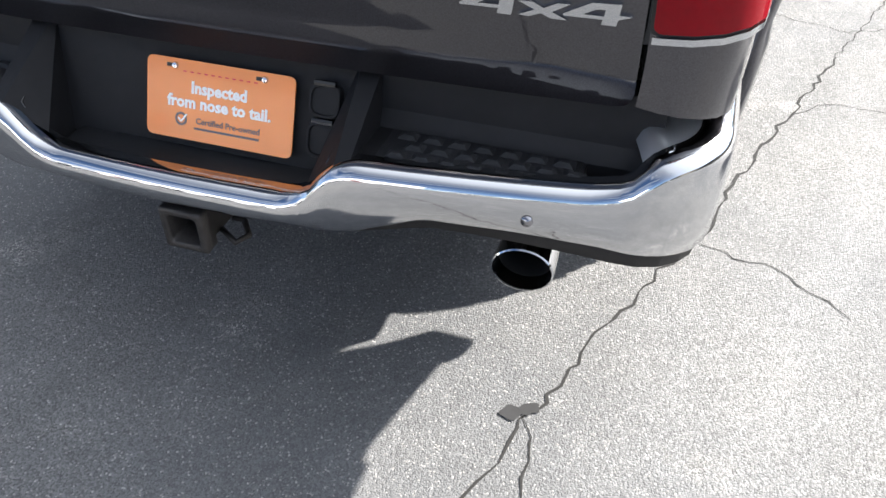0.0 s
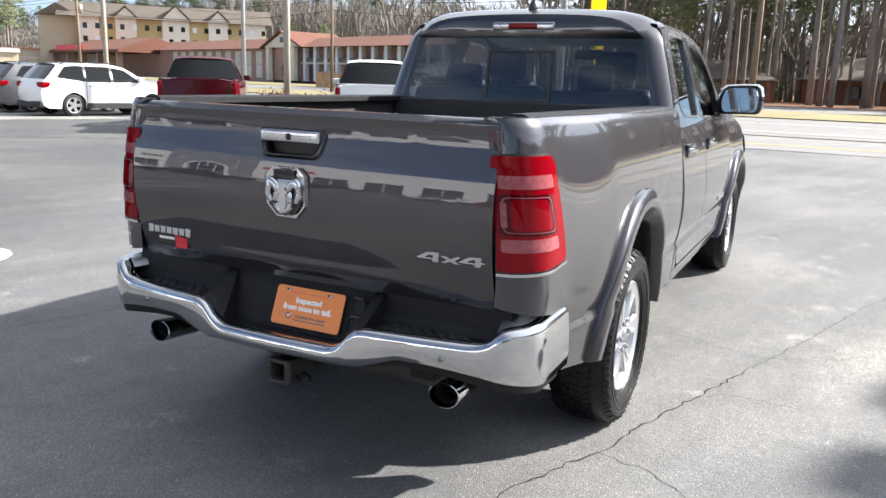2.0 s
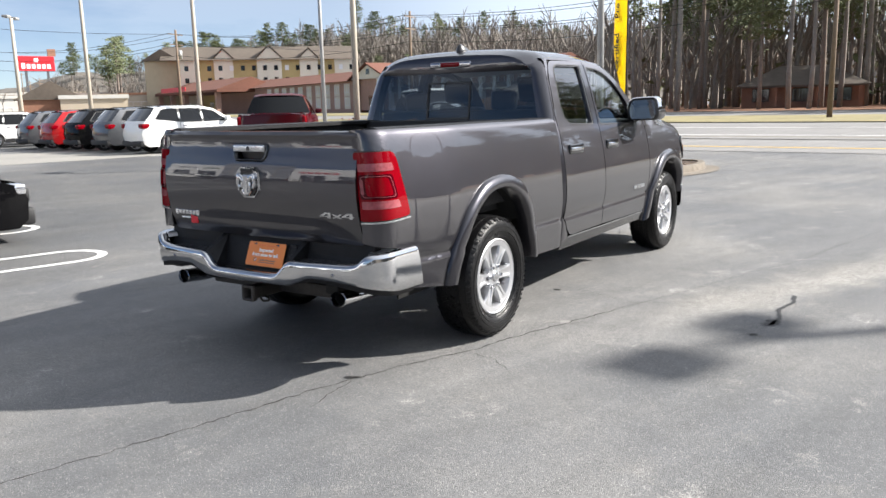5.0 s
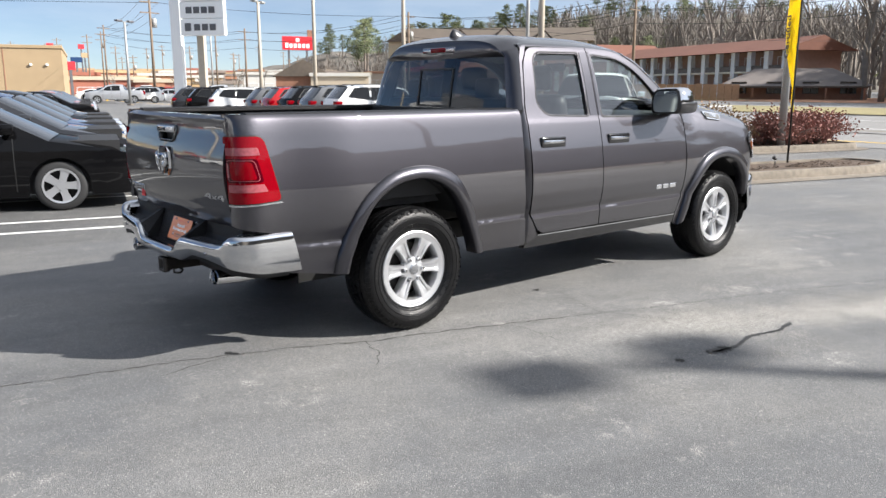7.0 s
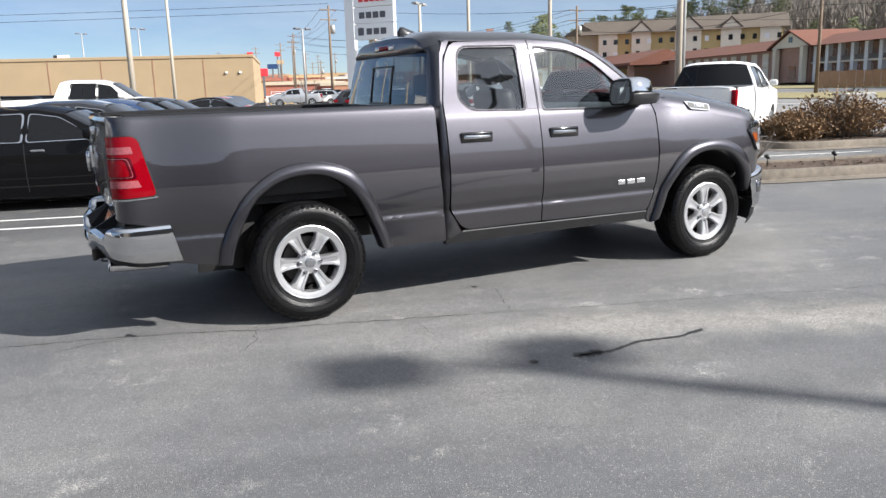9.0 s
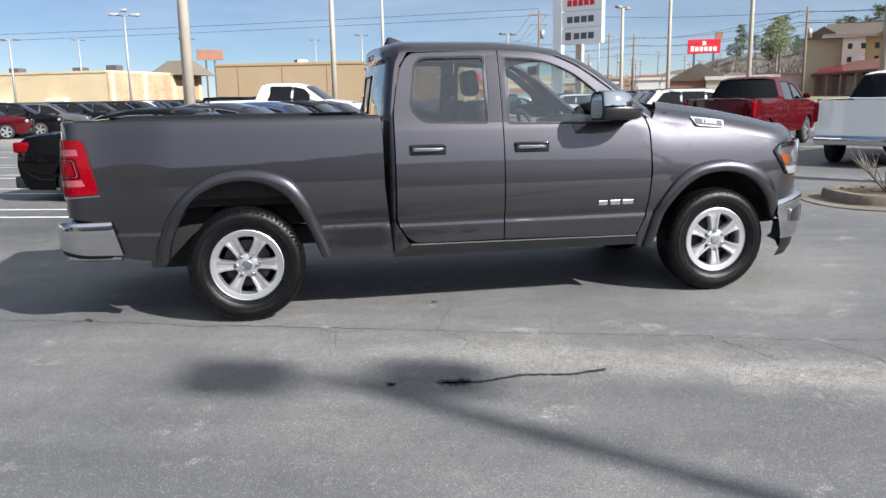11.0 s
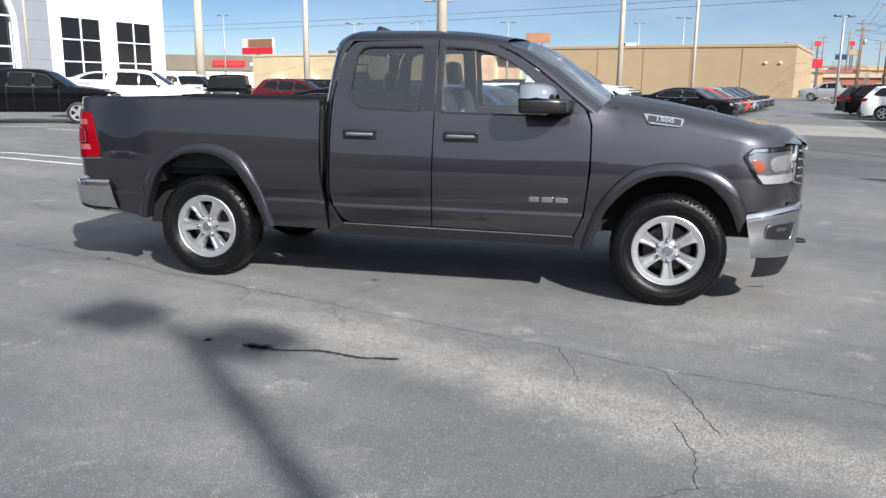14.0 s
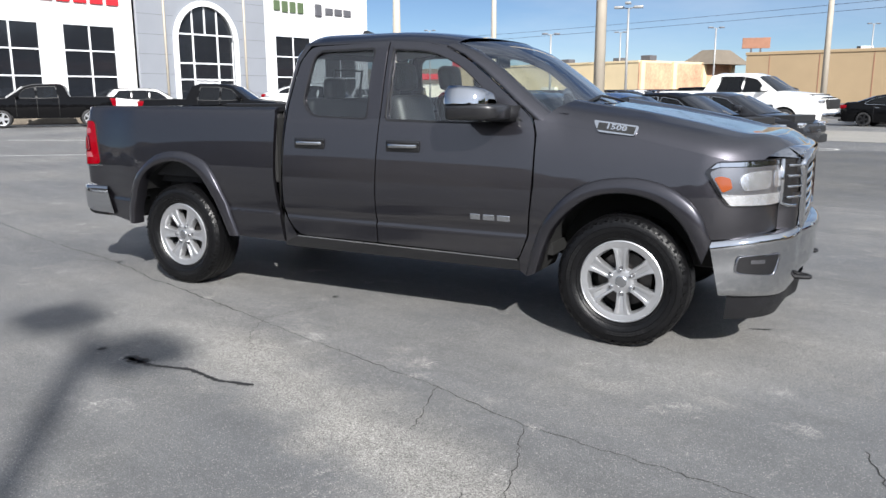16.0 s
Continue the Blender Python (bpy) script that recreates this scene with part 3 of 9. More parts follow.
def bonnet_at(u, v):
    a = abs(v)
    x0 = 3.03 + .20 * (1 - a ** 2.2)
    x1 = 4.475 - .26 * a ** 3.5
    x = x0 + (x1 - x0) * u
    base = interp(min(x + .02, 4.2), wing_top)
    w = half_width(min(x, 3.98), base) - (max(0, x - 3.98) ** 2) * 1.25
    y = w * (1 - (1 - a) ** 1.35)
    side = 1 - max(0, (a - .55) / .45) ** 2.6
    h = (.135 + .012 * u) * side
    h += .018 * math.exp(-((a - .62) / .06) ** 2) * (1 - u ** 3) - 0.010 * math.exp(-((a - .48) / .07) ** 2) * (1 - u)
    z = base + h
    z -= max(0, u - .86) ** 2 * 4.2 * (1 - .3 * a)
    return (x, y if v > 0 else -y, z)


bm = bmesh.new()
loft(bm, [[bonnet_at(i / 28, 2 * j / 48 - 1) for j in range(49)] for i in range(29)], close=False, caps=False)
part("bonnet", bm, PAINT, truck, "dark grey sculpted bonnet", angle=50)

# badge on the bonnet side
def bonnet_side(x, z, out):
    """A point of the bonnet's flank at that length and height."""
    best = min(((abs(q[0] - x) + 2 * abs(q[2] - z)), q) for q in [bonnet_at(i / 60, -(.55 + .45 * j / 40)) for i in range(10, 42) for j in range(41)])[1]
    return Vector((x, best[1] - out, z + out * .35))


for s in (-1, 1):
    bm = bmesh.new()
    ring = round_poly([(3.345, 1.352), (3.625, 1.318), (3.605, 1.262), (3.385, 1.283)], .018, 3)
    flat = [bonnet_side(3.345, 1.350, .0), bonnet_side(3.62, 1.318, .0), bonnet_side(3.49, 1.275, .0)]
    n = (flat[1] - flat[0]).cross(flat[2] - flat[0]).normalized()
    if n.y > 0:
        n = -n
    face = []
    for p in ring:
        # on the plane through three points of the flank
        y = flat[0].y - (n.x * (p[0] - flat[0].x) + n.z * (p[1] - flat[0].z)) / n.y
        face.append(Vector((p[0], y, p[1])) + n * -.03)
    lo = [bm.verts.new((q.x, q.y * -s, q.z)) for q in face]
    hi = [bm.verts.new(((q + n * .042).x, (q + n * .042).y * -s, (q + n * .042).z)) for q in face]
    bm.faces.new(hi)
    for j in range(len(lo)):
        bm.faces.new((lo[j], lo[(j + 1) % len(lo)], hi[(j + 1) % len(lo)], hi[j]))
    bmesh.ops.recalc_face_normals(bm, faces=bm.faces)
    bd = part("displacement_badge", bm, CHROME_DULL, truck, "chrome rimmed model badge", smooth=False)
    c = sum((Vector(q) for q in face), Vector()) / len(face) + n * .0425
    ax = (flat[1] - flat[0]).normalized()
    ay = n.cross(ax)
    m = Matrix((ax, ay, n)).transposed().to_4x4()
    m.translation = c
    if s > 0:
        n2, ax2 = Vector((n.x, -n.y, n.z)), Vector((-ax.x, ax.y, -ax.z))
        m = Matrix((ax2, n2.cross(ax2), n2)).transposed().to_4x4()
        m.translation = Vector((c.x, -c.y, c.z))
    bmb = bmesh.new()
    box(bmb, (-.112, -.024, -.002), (.112, .024, .0015), .0, 2, m)
    part("badge_field", bmb, BLACK, bd, smooth=False)
    lettering("1500", .048, CHROME_DULL, m @ Matrix.Translation((0, .002, .003)), "badge_number", bd, bold=.0016, sx=1.35)

# tailgate
def tail_x(y, z):
    x = sinterp(z, [(.77, -1.1495), (.80, -1.1595), (.85, -1.1745), (.90, -1.1875), (.95, -1.1982), (1.00, -1.2062), (1.03, -1.2095), (1.07, -1.2119), (1.10, -1.2122), (1.125, -1.2117), (1.15, -1.2097), (1.18, -1.206), (1.215, -1.1997), (1.25, -1.1923), (1.29, -1.183), (1.32, -1.1775), (1.345, -1.1765), (1.365, -1.180), (1.380, -1.186), (1.392, -1.182), (1.400, -1.165)])
    # slender crease above the lower edge, fading towards the corners
    x -= .010 * math.exp(-((z - .832) / .014) ** 2) * max(0, 1 - (abs(y) / .62) ** 3)
    return x + .022 * (y / .8) ** 2


gate = round_poly([(-.785, .775), (-.785, 1.400), (.785, 1.400), (.785, .775)], [.03, .03, .03, .03], 3)
hole = round_poly([(-.125, 1.225), (-.15, 1.318), (.15, 1.318), (.125, 1.225)], .03, 4)
tg = sheet(gate, lambda a, b, d: (tail_x(a, b) + d, a, b), 0.07, [hole], 0.06, 0.02)
bmesh.ops.recalc_face_normals(tg, faces=tg.faces)
tailgate = part("tailgate", tg, PAINT, truck, "dark grey tailgate, shut", angle=40)
bm = bmesh.new()
box(bm, (-1.118, -.765, .80), (-1.07, .765, 1.388), .012)
part("tailgate_inner", bm, BEDLINER, tailgate)
bm = bmesh.new()
rim = round_poly([(-.128, 1.222), (-.155, 1.321), (.155, 1.321), (.128, 1.222)], .03, 4)
rim2 = round_poly([(-.108, 1.232), (-.13, 1.312), (.13, 1.312), (.108, 1.232)], .025, 4)
rings = []
for k in range(len(rim)):
    p, q = rim[k], rim2[k]
    rings.append([(tail_x(p[0], p[1]) - .001, p[0], p[1]), (tail_x(p[0], p[1]) - .008, (p[0] * .7 + q[0] * .3), (p[1] * .7 + q[1] * .3)), (tail_x(q[0], q[1]) - .004, q[0], q[1]), (-1.145, q[0] * .95, q[1] * .95 + .06)])
rings.append(rings[0])
loft(bm, rings, close=False, caps=False)
hb = part("handle_bezel", bm, PLASTIC_GLOSS, tailgate, "black tailgate handle recess")
bm = bmesh.new()
box(bm, (-1.150, -.14, 1.20), (-1.140, .14, 1.33))
part("recess_back", bm, BLACK, hb)
bm = bmesh.new()
box(bm, (-1.206, -.128, 1.272), (-1.165, .128, 1.316), .009, 3)
hg = part("handle_grip", bm, CHROME_DULL, hb, "satin chrome tailgate handle")
bm = bmesh.new()
spin(bm, [(0, -1.2085), (.012, -1.2085), (.014, -1.204)], 16, "X", (0, 0, 1.293))
part("lock_cylinder", bm, PLASTIC_GLOSS, hg)
# tailgate emblem: plain shield of chrome with a dark field
bm = bmesh.new()
oct_o = [(-.055, 1.165), (.055, 1.165), (.088, 1.135), (.088, 1.03), (.045, .985), (-.045, .985), (-.088, 1.03), (-.088, 1.135)]
vs = [bm.verts.new((tail_x(p[0], p[1]) - .002, p[0], p[1])) for p in oct_o]
f = bm.faces.new(vs)
bmesh.ops.recalc_face_normals(bm, faces=[f])
if f.normal.x > 0:
    f.normal_flip()
ins = bmesh.ops.extrude_face_region(bm, geom=[f])
for v in ins["geom"]:
    if isinstance(v, bmesh.types.BMVert):
        v.co.x -= .014
        v.co.y *= .95
em = part("emblem", bm, CHROME, tailgate, "chrome octagonal emblem", smooth=False)
bm = bmesh.new()
vs = [bm.verts.new((-1.2295, p[0] * .80, 1.075 + (p[1] - 1.075) * .80 - .008)) for p in oct_o]
f = bm.faces.new(vs)
bmesh.ops.recalc_face_normals(bm, faces=[f])
part("emblem_field", bm, PAINT_DARK, em, smooth=False)
for s in (-1, 1):
    bm = bmesh.new()
    pts = smooth_line([(0.004, 1.0), (.035, 1.035), (.022, 1.085), (.058, 1.115), (.066, 1.07), (.052, 1.04)], 4)
    tube(bm, [(-1.235, s * p[0], p[1]) for p in pts], [.010 + .007 * math.sin(math.pi * i / (len(pts) - 1)) for i in range(len(pts))], 8)
    part("emblem_relief", bm, CHROME, em)
bm = bmesh.new()
loft(bm, [[(-1.229, a * k, 1.05 + b) for a, b in ((-.030, .075), (.030, .075), (.034, .040), (.018, -.055), (-.018, -.055), (-.034, .040))] for k in (1.0,)] + [[(-1.246, a * .62, 1.05 + b * .8) for a, b in ((-.030, .075), (.030, .075), (.034, .040), (.018, -.055), (-.018, -.055), (-.034, .040))]])
part("emblem_wedge", bm, CHROME, em, smooth=False)
bm = bmesh.new()
box(bm, (-1.234, -.046, 1.138), (-1.227, .046, 1.156), .002)
part("emblem_bar", bm, BLACK, em)
em.location.z += .033
hb.location.z += .010
# trim name as a plain chrome bar, dealer sticker as plain bars
bm = bmesh.new()
for i in range(7):
    y = .735 - i * .0345
    hgt = .036 if i in (0, 6) else .030
    box(bm, (tail_x(y, .89) - .008, y - .027, .893 - hgt / 2), (tail_x(y, .89) + .002, y, .893 + hgt / 2), .003)
part("trim_plaque", bm, CHROME, tailgate, "chrome trim plaque with plain blocks", smooth=False)
bm = bmesh.new()
box(bm, (tail_x(.64, .855) - .003, .598, .838), (tail_x(.64, .855), .69, .870))
st = part("dealer_sticker", bm, BLACK, tailgate, "small black and red sticker", smooth=False)
bm = bmesh.new()
box(bm, (tail_x(.56, .855) - .004, .532, .825), (tail_x(.56, .855), .594, .878))
part("sticker_square", bm, STICKER_RED, st, smooth=False)
bm = bmesh.new()
box(bm, (tail_x(.64, .855) - .0045, .603, .853), (tail_x(.64, .855), .685, .864))
part("sticker_bar", bm, WHITE, st, smooth=False)
# drive badge: a four, a cross and a four in one casting
def badge_place(a, b, d):
    y, z = -.643 - (a - .125), .938 - (b - .021)
    return (tail_x(y, z) - .005 + d, y, z)


bm = bmesh.new()
for outl, holes in (([(0, 46), (78, 3), (165, 0), (158, 50), (154, 70), (112, 70), (115, 53), (0, 53)], [[(55, 42), (92, 22), (120, 21), (117, 42)]]),
                    ([(172, 20), (218, 20), (248, 36), (288, 16), (322, 16), (272, 46), (318, 68), (270, 68), (240, 54), (206, 68), (174, 66), (222, 44)], []),
                    ([(305, 46), (383, 3), (465, 0), (461, 34), (498, 36), (459, 50), (455, 70), (413, 70), (416, 53), (305, 53)], [[(360, 42), (397, 22), (422, 21), (419, 42)]])):
    sc_ = .0005
    g4 = sheet([(p[0] * sc_, p[1] * sc_ * .98) for p in outl], badge_place, .05, [[(p[0] * sc_, p[1] * sc_ * .98) for p in h] for h in holes], .006)
    me4 = bpy.data.meshes.new("glyph")
    g4.to_mesh(me4)
    g4.free()
    bm.from_mesh(me4)
    bpy.data.meshes.remove(me4)
bmesh.ops.recalc_face_normals(bm, faces=bm.faces)
part("four_wheel_drive_badge", bm, CHROME_DULL, tailgate, "chrome drive badge", smooth=False)

# tail lamps
lamp = round_poly([(-1.254, .918), (-1.254, 1.288), (-1.005, 1.292), (-.925, .935)], [.015, .02, .05, .03], 5)
for i, (flip) in enumerate((False, True)):
    def put(nm, outline, out, material, parent, label="", th=.012):
        b = sheet(outline, on_side(out), 0.04, thick=th, zstep=0.06)
        if flip:
            c = mirrored(b)
            b.free()
            b = c
        return part(nm, b, material, parent, label, angle=50)
    put("lamp_joint", [(-1.124 + (a + 1.124) * 1.045, 1.105 + (b - 1.105) * 1.035) for a, b in lamp], .004, BLACK, truck, "black joint round the tail lamp", .02)
    tl = put("tail_lamp", lamp, .012, RED_LENS, truck, "red tail lamp with clear bands", .03)
    put("reverse_band", round_poly([(-1.236, 1.186), (-1.236, 1.228), (-1.045, 1.232), (-1.035, 1.190)], .008), .014, PINK_LENS, tl, "", .002)
    put("brake_block", round_poly([(-1.240, 1.038), (-1.240, 1.170), (-1.055, 1.172), (-1.025, 1.042)], .02), .0145, RED_DARK, tl, "dark red brake block", .003)
    put("brake_rim", round_poly([(-1.226, 1.048), (-1.226, 1.162), (-1.068, 1.164), (-1.044, 1.050)], .02), .0165, PINK_LENS, tl, "", .003)
    put("brake_gap", round_poly([(-1.222, 1.051), (-1.222, 1.159), (-1.071, 1.161), (-1.048, 1.053)], .02), .0172, RED_DARK, tl, "", .003)
    put("brake_frame", round_poly([(-1.200, 1.055), (-1.200, 1.155), (-1.085, 1.156), (-1.062, 1.058)], .02), .018, RED_LENS, tl, "", .003)
    put("side_reflector", round_poly([(-1.232, 1.065), (-1.232, 1.145), (-1.212, 1.145), (-1.212, 1.065)], .005), .018, PINK_LENS, tl, "", .003)
    put("indicator_band", round_poly([(-1.236, .984), (-1.236, 1.026), (-1.025, 1.032), (-1.005, .990)], .008), .014, PINK_LENS, tl, "", .002)
    put("lamp_strip", [(-1.254, .902), (-1.254, .912), (-.925, .929), (-.918, .919)], .012, CHROME_DULL, tl, "", .01)

# load bed
bm = bmesh.new()
box(bm, (-1.08, -.79, .80), (.94, .79, .86))
part("bed_floor", bm, BEDLINER, truck, "black bed floor")
for s in (-1, 1):
    bm = bmesh.new()
    box(bm, (-1.08, s * .84 - .03, .86), (.94, s * .84 + .03, 1.392), .008)
    part("bed_wall", bm, BEDLINER, truck, "black bed inner wall")
    bm = bmesh.new()
    rings = []
    for j in range(25):
        x = -1.06 + 2.015 * j / 24
        w = half_width(x, 1.412) - .006
        rings.append([(x, s * y, z) for y, z in ((.76, 1.385), (.76, 1.410), (.775, 1.416), (w - .02, 1.416), (w, 1.409), (w, 1.385))])
    loft(bm, rings)
    bmesh.ops.recalc_face_normals(bm, faces=bm.faces)
    part("rail_cap", bm, PLASTIC, truck, "black bed rail cap")
    w = half_width(-1.045, 1.405)
    lo = [(-1.045 - .113 * math.sin(q), s * (w - .115 + .113 * math.cos(q))) for q in [math.pi / 2 * j / 8 for j in range(9)]]
    lo += [(-1.158, s * .77), (-1.05, s * .77)]
    bm = bmesh.new()
    loft(bm, [[(x, y, z) for x, y in lo] for z in (1.37, 1.404, 1.409)])
    bmesh.ops.recalc_face_normals(bm, faces=bm.faces)
    part("bed_corner_top", bm, PAINT, truck)
bm = bmesh.new()
box(bm, (.90, -.80, .86), (.955, .80, 1.405), .01)
part("bed_headboard", bm, BEDLINER, truck)

bm = bmesh.new()
box(bm, (.958, -.905, .45), (.978, .905, 1.34))
part("gap_liner", bm, UNDER, truck)
# back of the cab
bm = bmesh.new()
rows = []
for z, x, w in ((.45, 1.0, .86), (.9, .992, .87), (1.35, .992, .86), (1.41, .997, .845)):
    rows.append([(x - .02 * (1 - (2 * j / 10 - 1) ** 2), w * (2 * j / 10 - 1), z) for j in range(11)])
loft(bm, rows, close=False, caps=False)
part("cab_back", bm, PAINT, truck)
bm = bmesh.new()
rows = []
back = [(1.40, .985, .790), (1.50, .998, .765), (1.62, 1.015, .738), (1.74, 1.036, .708), (1.775, 1.043, .70)]
for z, x, w in back:
    rows.append([(x - .035 * (1 - (2 * j / 14 - 1) ** 2), w * (2 * j / 14 - 1), z) for j in range(15)])
loft(bm, rows, close=False, caps=False)
rear_glass = part("rear_window", bm, GLASS_REAR, truck, "dark tinted rear window with sliding pane")
bm = bmesh.new()
for y0, y1, z0, z1 in ((-.205, -.190, 1.415, 1.70), (.190, .205, 1.415, 1.70), (-.205, .205, 1.410, 1.424), (-.205, .205, 1.690, 1.704)):
    for f in [box(bm, (0, y0, z0), (.012, y1, z1))]:
        for v in f:
            v.co.x += interp(v.co.z, [(b[0], b[1]) for b in back]) - .042
part("slider_frame", bm, BLACK, rear_glass, "black sliding window frame")
bm = bmesh.new()
rows = [[], [], [], []]
for j in range(21):
    v = 2 * j / 20 - 1
    up = Vector(roof_at(1.03, v))
    lo = Vector((1.046 - .035 * (1 - v * v), .705 * v, 1.775))
    rows[0].append(lo)
    rows[1].append(lo.lerp(up, .25) + Vector((-.012, 0, 0)))
    rows[2].append(lo.lerp(up, .75) + Vector((-.010, 0, 0)))
    rows[3].append(up + Vector((.004, 0, .001)))
loft(bm, rows, close=False, caps=False)
part("roof_header", bm, PAINT, truck)
for s in (-1, 1):
    bm = bmesh.new()
    rings = []
    for z, x, w in back:
        rings.append([(x + .002, s * w, z), (x + .003, s * (w + .035), z), (x + .018, s * (half_width(1.03, z) - .040), z), (x + .038, s * (half_width(1.05, z) - .014), z), (x + .057, s * (half_width(1.06, z) - .002), z)])
    for z, k in ((1.805, .5),):
        e = [roof_at(q, s * r) for q, r in ((1.03, .99), (1.045, 1.0), (1.07, 1.0), (1.10, 1.0), (1.13, 1.0))]
        rings.append([Vector(p).lerp(Vector(q), k) + Vector((0, s * .006, 0)) for p, q in zip(rings[-1], e)])
        rings.append([Vector(q) + Vector((0, 0, .001)) for q in e])
    loft(bm, rings, close=False, caps=False)
    part("rear_pillar", bm, PAINT, truck, angle=60)
bm = bmesh.new()
box(bm, (1.003, -.195, 1.815), (1.030, .195, 1.866), .012, 3)
bl = part("high_brake_lamp", bm, CHROME_GREY, truck, "high centre brake lamp")
bm = bmesh.new()
box(bm, (.998, -.09, 1.826), (1.012, .09, 1.858), .006, 3)
part("brake_lens", bm, RED_LENS, bl)
bm = bmesh.new()
ring = []
for h in (-.012, 0, .012, .026, .040, .050, .055):
    t = max(h, 0) / .055
    x0, x1 = 1.125 + .030 * t ** 1.5, 1.345 - .165 * t ** .8
    w = .042 * (1 - t) ** .6 + .006
    outl = [(x0 + (x1 - x0) * (1 - math.cos(q)) / 2, w * math.sin(q) * (.75 + .25 * math.cos(q))) for q in [2 * math.pi * j / 20 for j in range(20)]]
    ring.append([(x, y, roof_at(x, 0)[2] * .6 + roof_at(1.22, 0)[2] * .4 + h) for x, y in outl])
loft(bm, ring)
part("roof_antenna", bm, PAINT_DARK, truck, "shark fin antenna")

# rear bumper: chrome face that steps down in the middle
def bump_line(s):
    """Plan of the rear bumper by distance from the middle (sign: side)."""
    a, g = abs(s), (1 if s > 0 else -1)
    if a < .785:
        return Vector((-1.318 + .075 * (a / .785) ** 2, g * a, 0)), Vector((-1, g * .19 * a, 0)).normalized()
    r = .165
    t = (a - .785) / r
    if t < math.pi / 2:
        return Vector((-1.243 + r * (1 - math.cos(t)), g * (.785 + r * math.sin(t)), 0)), Vector((-math.cos(t), g * math.sin(t), 0))
    return Vector((-1.243 + r + (t - math.pi / 2) * r, g * .950, 0)), Vector((0, g, 0))


TOPZ = [(0, .600), (.225, .600), (.27, .612), (.335, .672), (.375, .684), (.74, .686), (.80, .695), (.86, .738), (.91, .748), (2, .752)]
BOTZ = [(0, .530), (.33, .535), (.42, .562), (.50, .586), (.60, .584), (.75, .570), (.95, .540), (1.10, .515), (2, .490)]
bm = bmesh.new()
rings = []
N = 120
smax = .785 + .165 * math.pi / 2 + .21
for i in range(N + 1):
    s = -smax + 2 * smax * i / N
    p, n = bump_line(s)
    zt, zb = sinterp(abs(s), TOPZ), sinterp(abs(s), BOTZ)
    e = max(0, (abs(s) - (smax - .10)) / .10)
    hh = zt - zb
    q = hh - .038
    prof = [(-.055, zt - .006), (-.026, zt), (-.010, zt - .004), (0, zt - .013), (.004, zt - .026), (.005, zt - .026 - .33 * q), (.002, zt - .026 - .7 * q), (-.004, zb + .012), (-.013, zb + .003), (-.03, zb)]
    rings.append([(p.x + n.x * o + (.06 * (1 - (z - zb) / hh) * e if abs(s) > 1.1 else 0), p.y + n.y * o, z) for o, z in prof])
loft(bm, rings, close=False, caps=False)
bumper = part("rear_bumper", bm, CHROME, truck, "chrome stepped rear bumper", angle=60)
# black top of the bumper
bm = bmesh.new()
box(bm, (-1.300, -.262, .560), (-1.08, .262, .584), .006)
part("licence_shelf", bm, STEPPAD, bumper, "black textured shelf below the plate")
bm = bmesh.new()
vs = box(bm, (-1.105, -.33, .575), (-1.06, .33, .785))
for v in vs:
    v.co.x -= (.785 - v.co.z) * .42
part("plate_backing", bm, PLASTIC, bumper, "black plate backing")
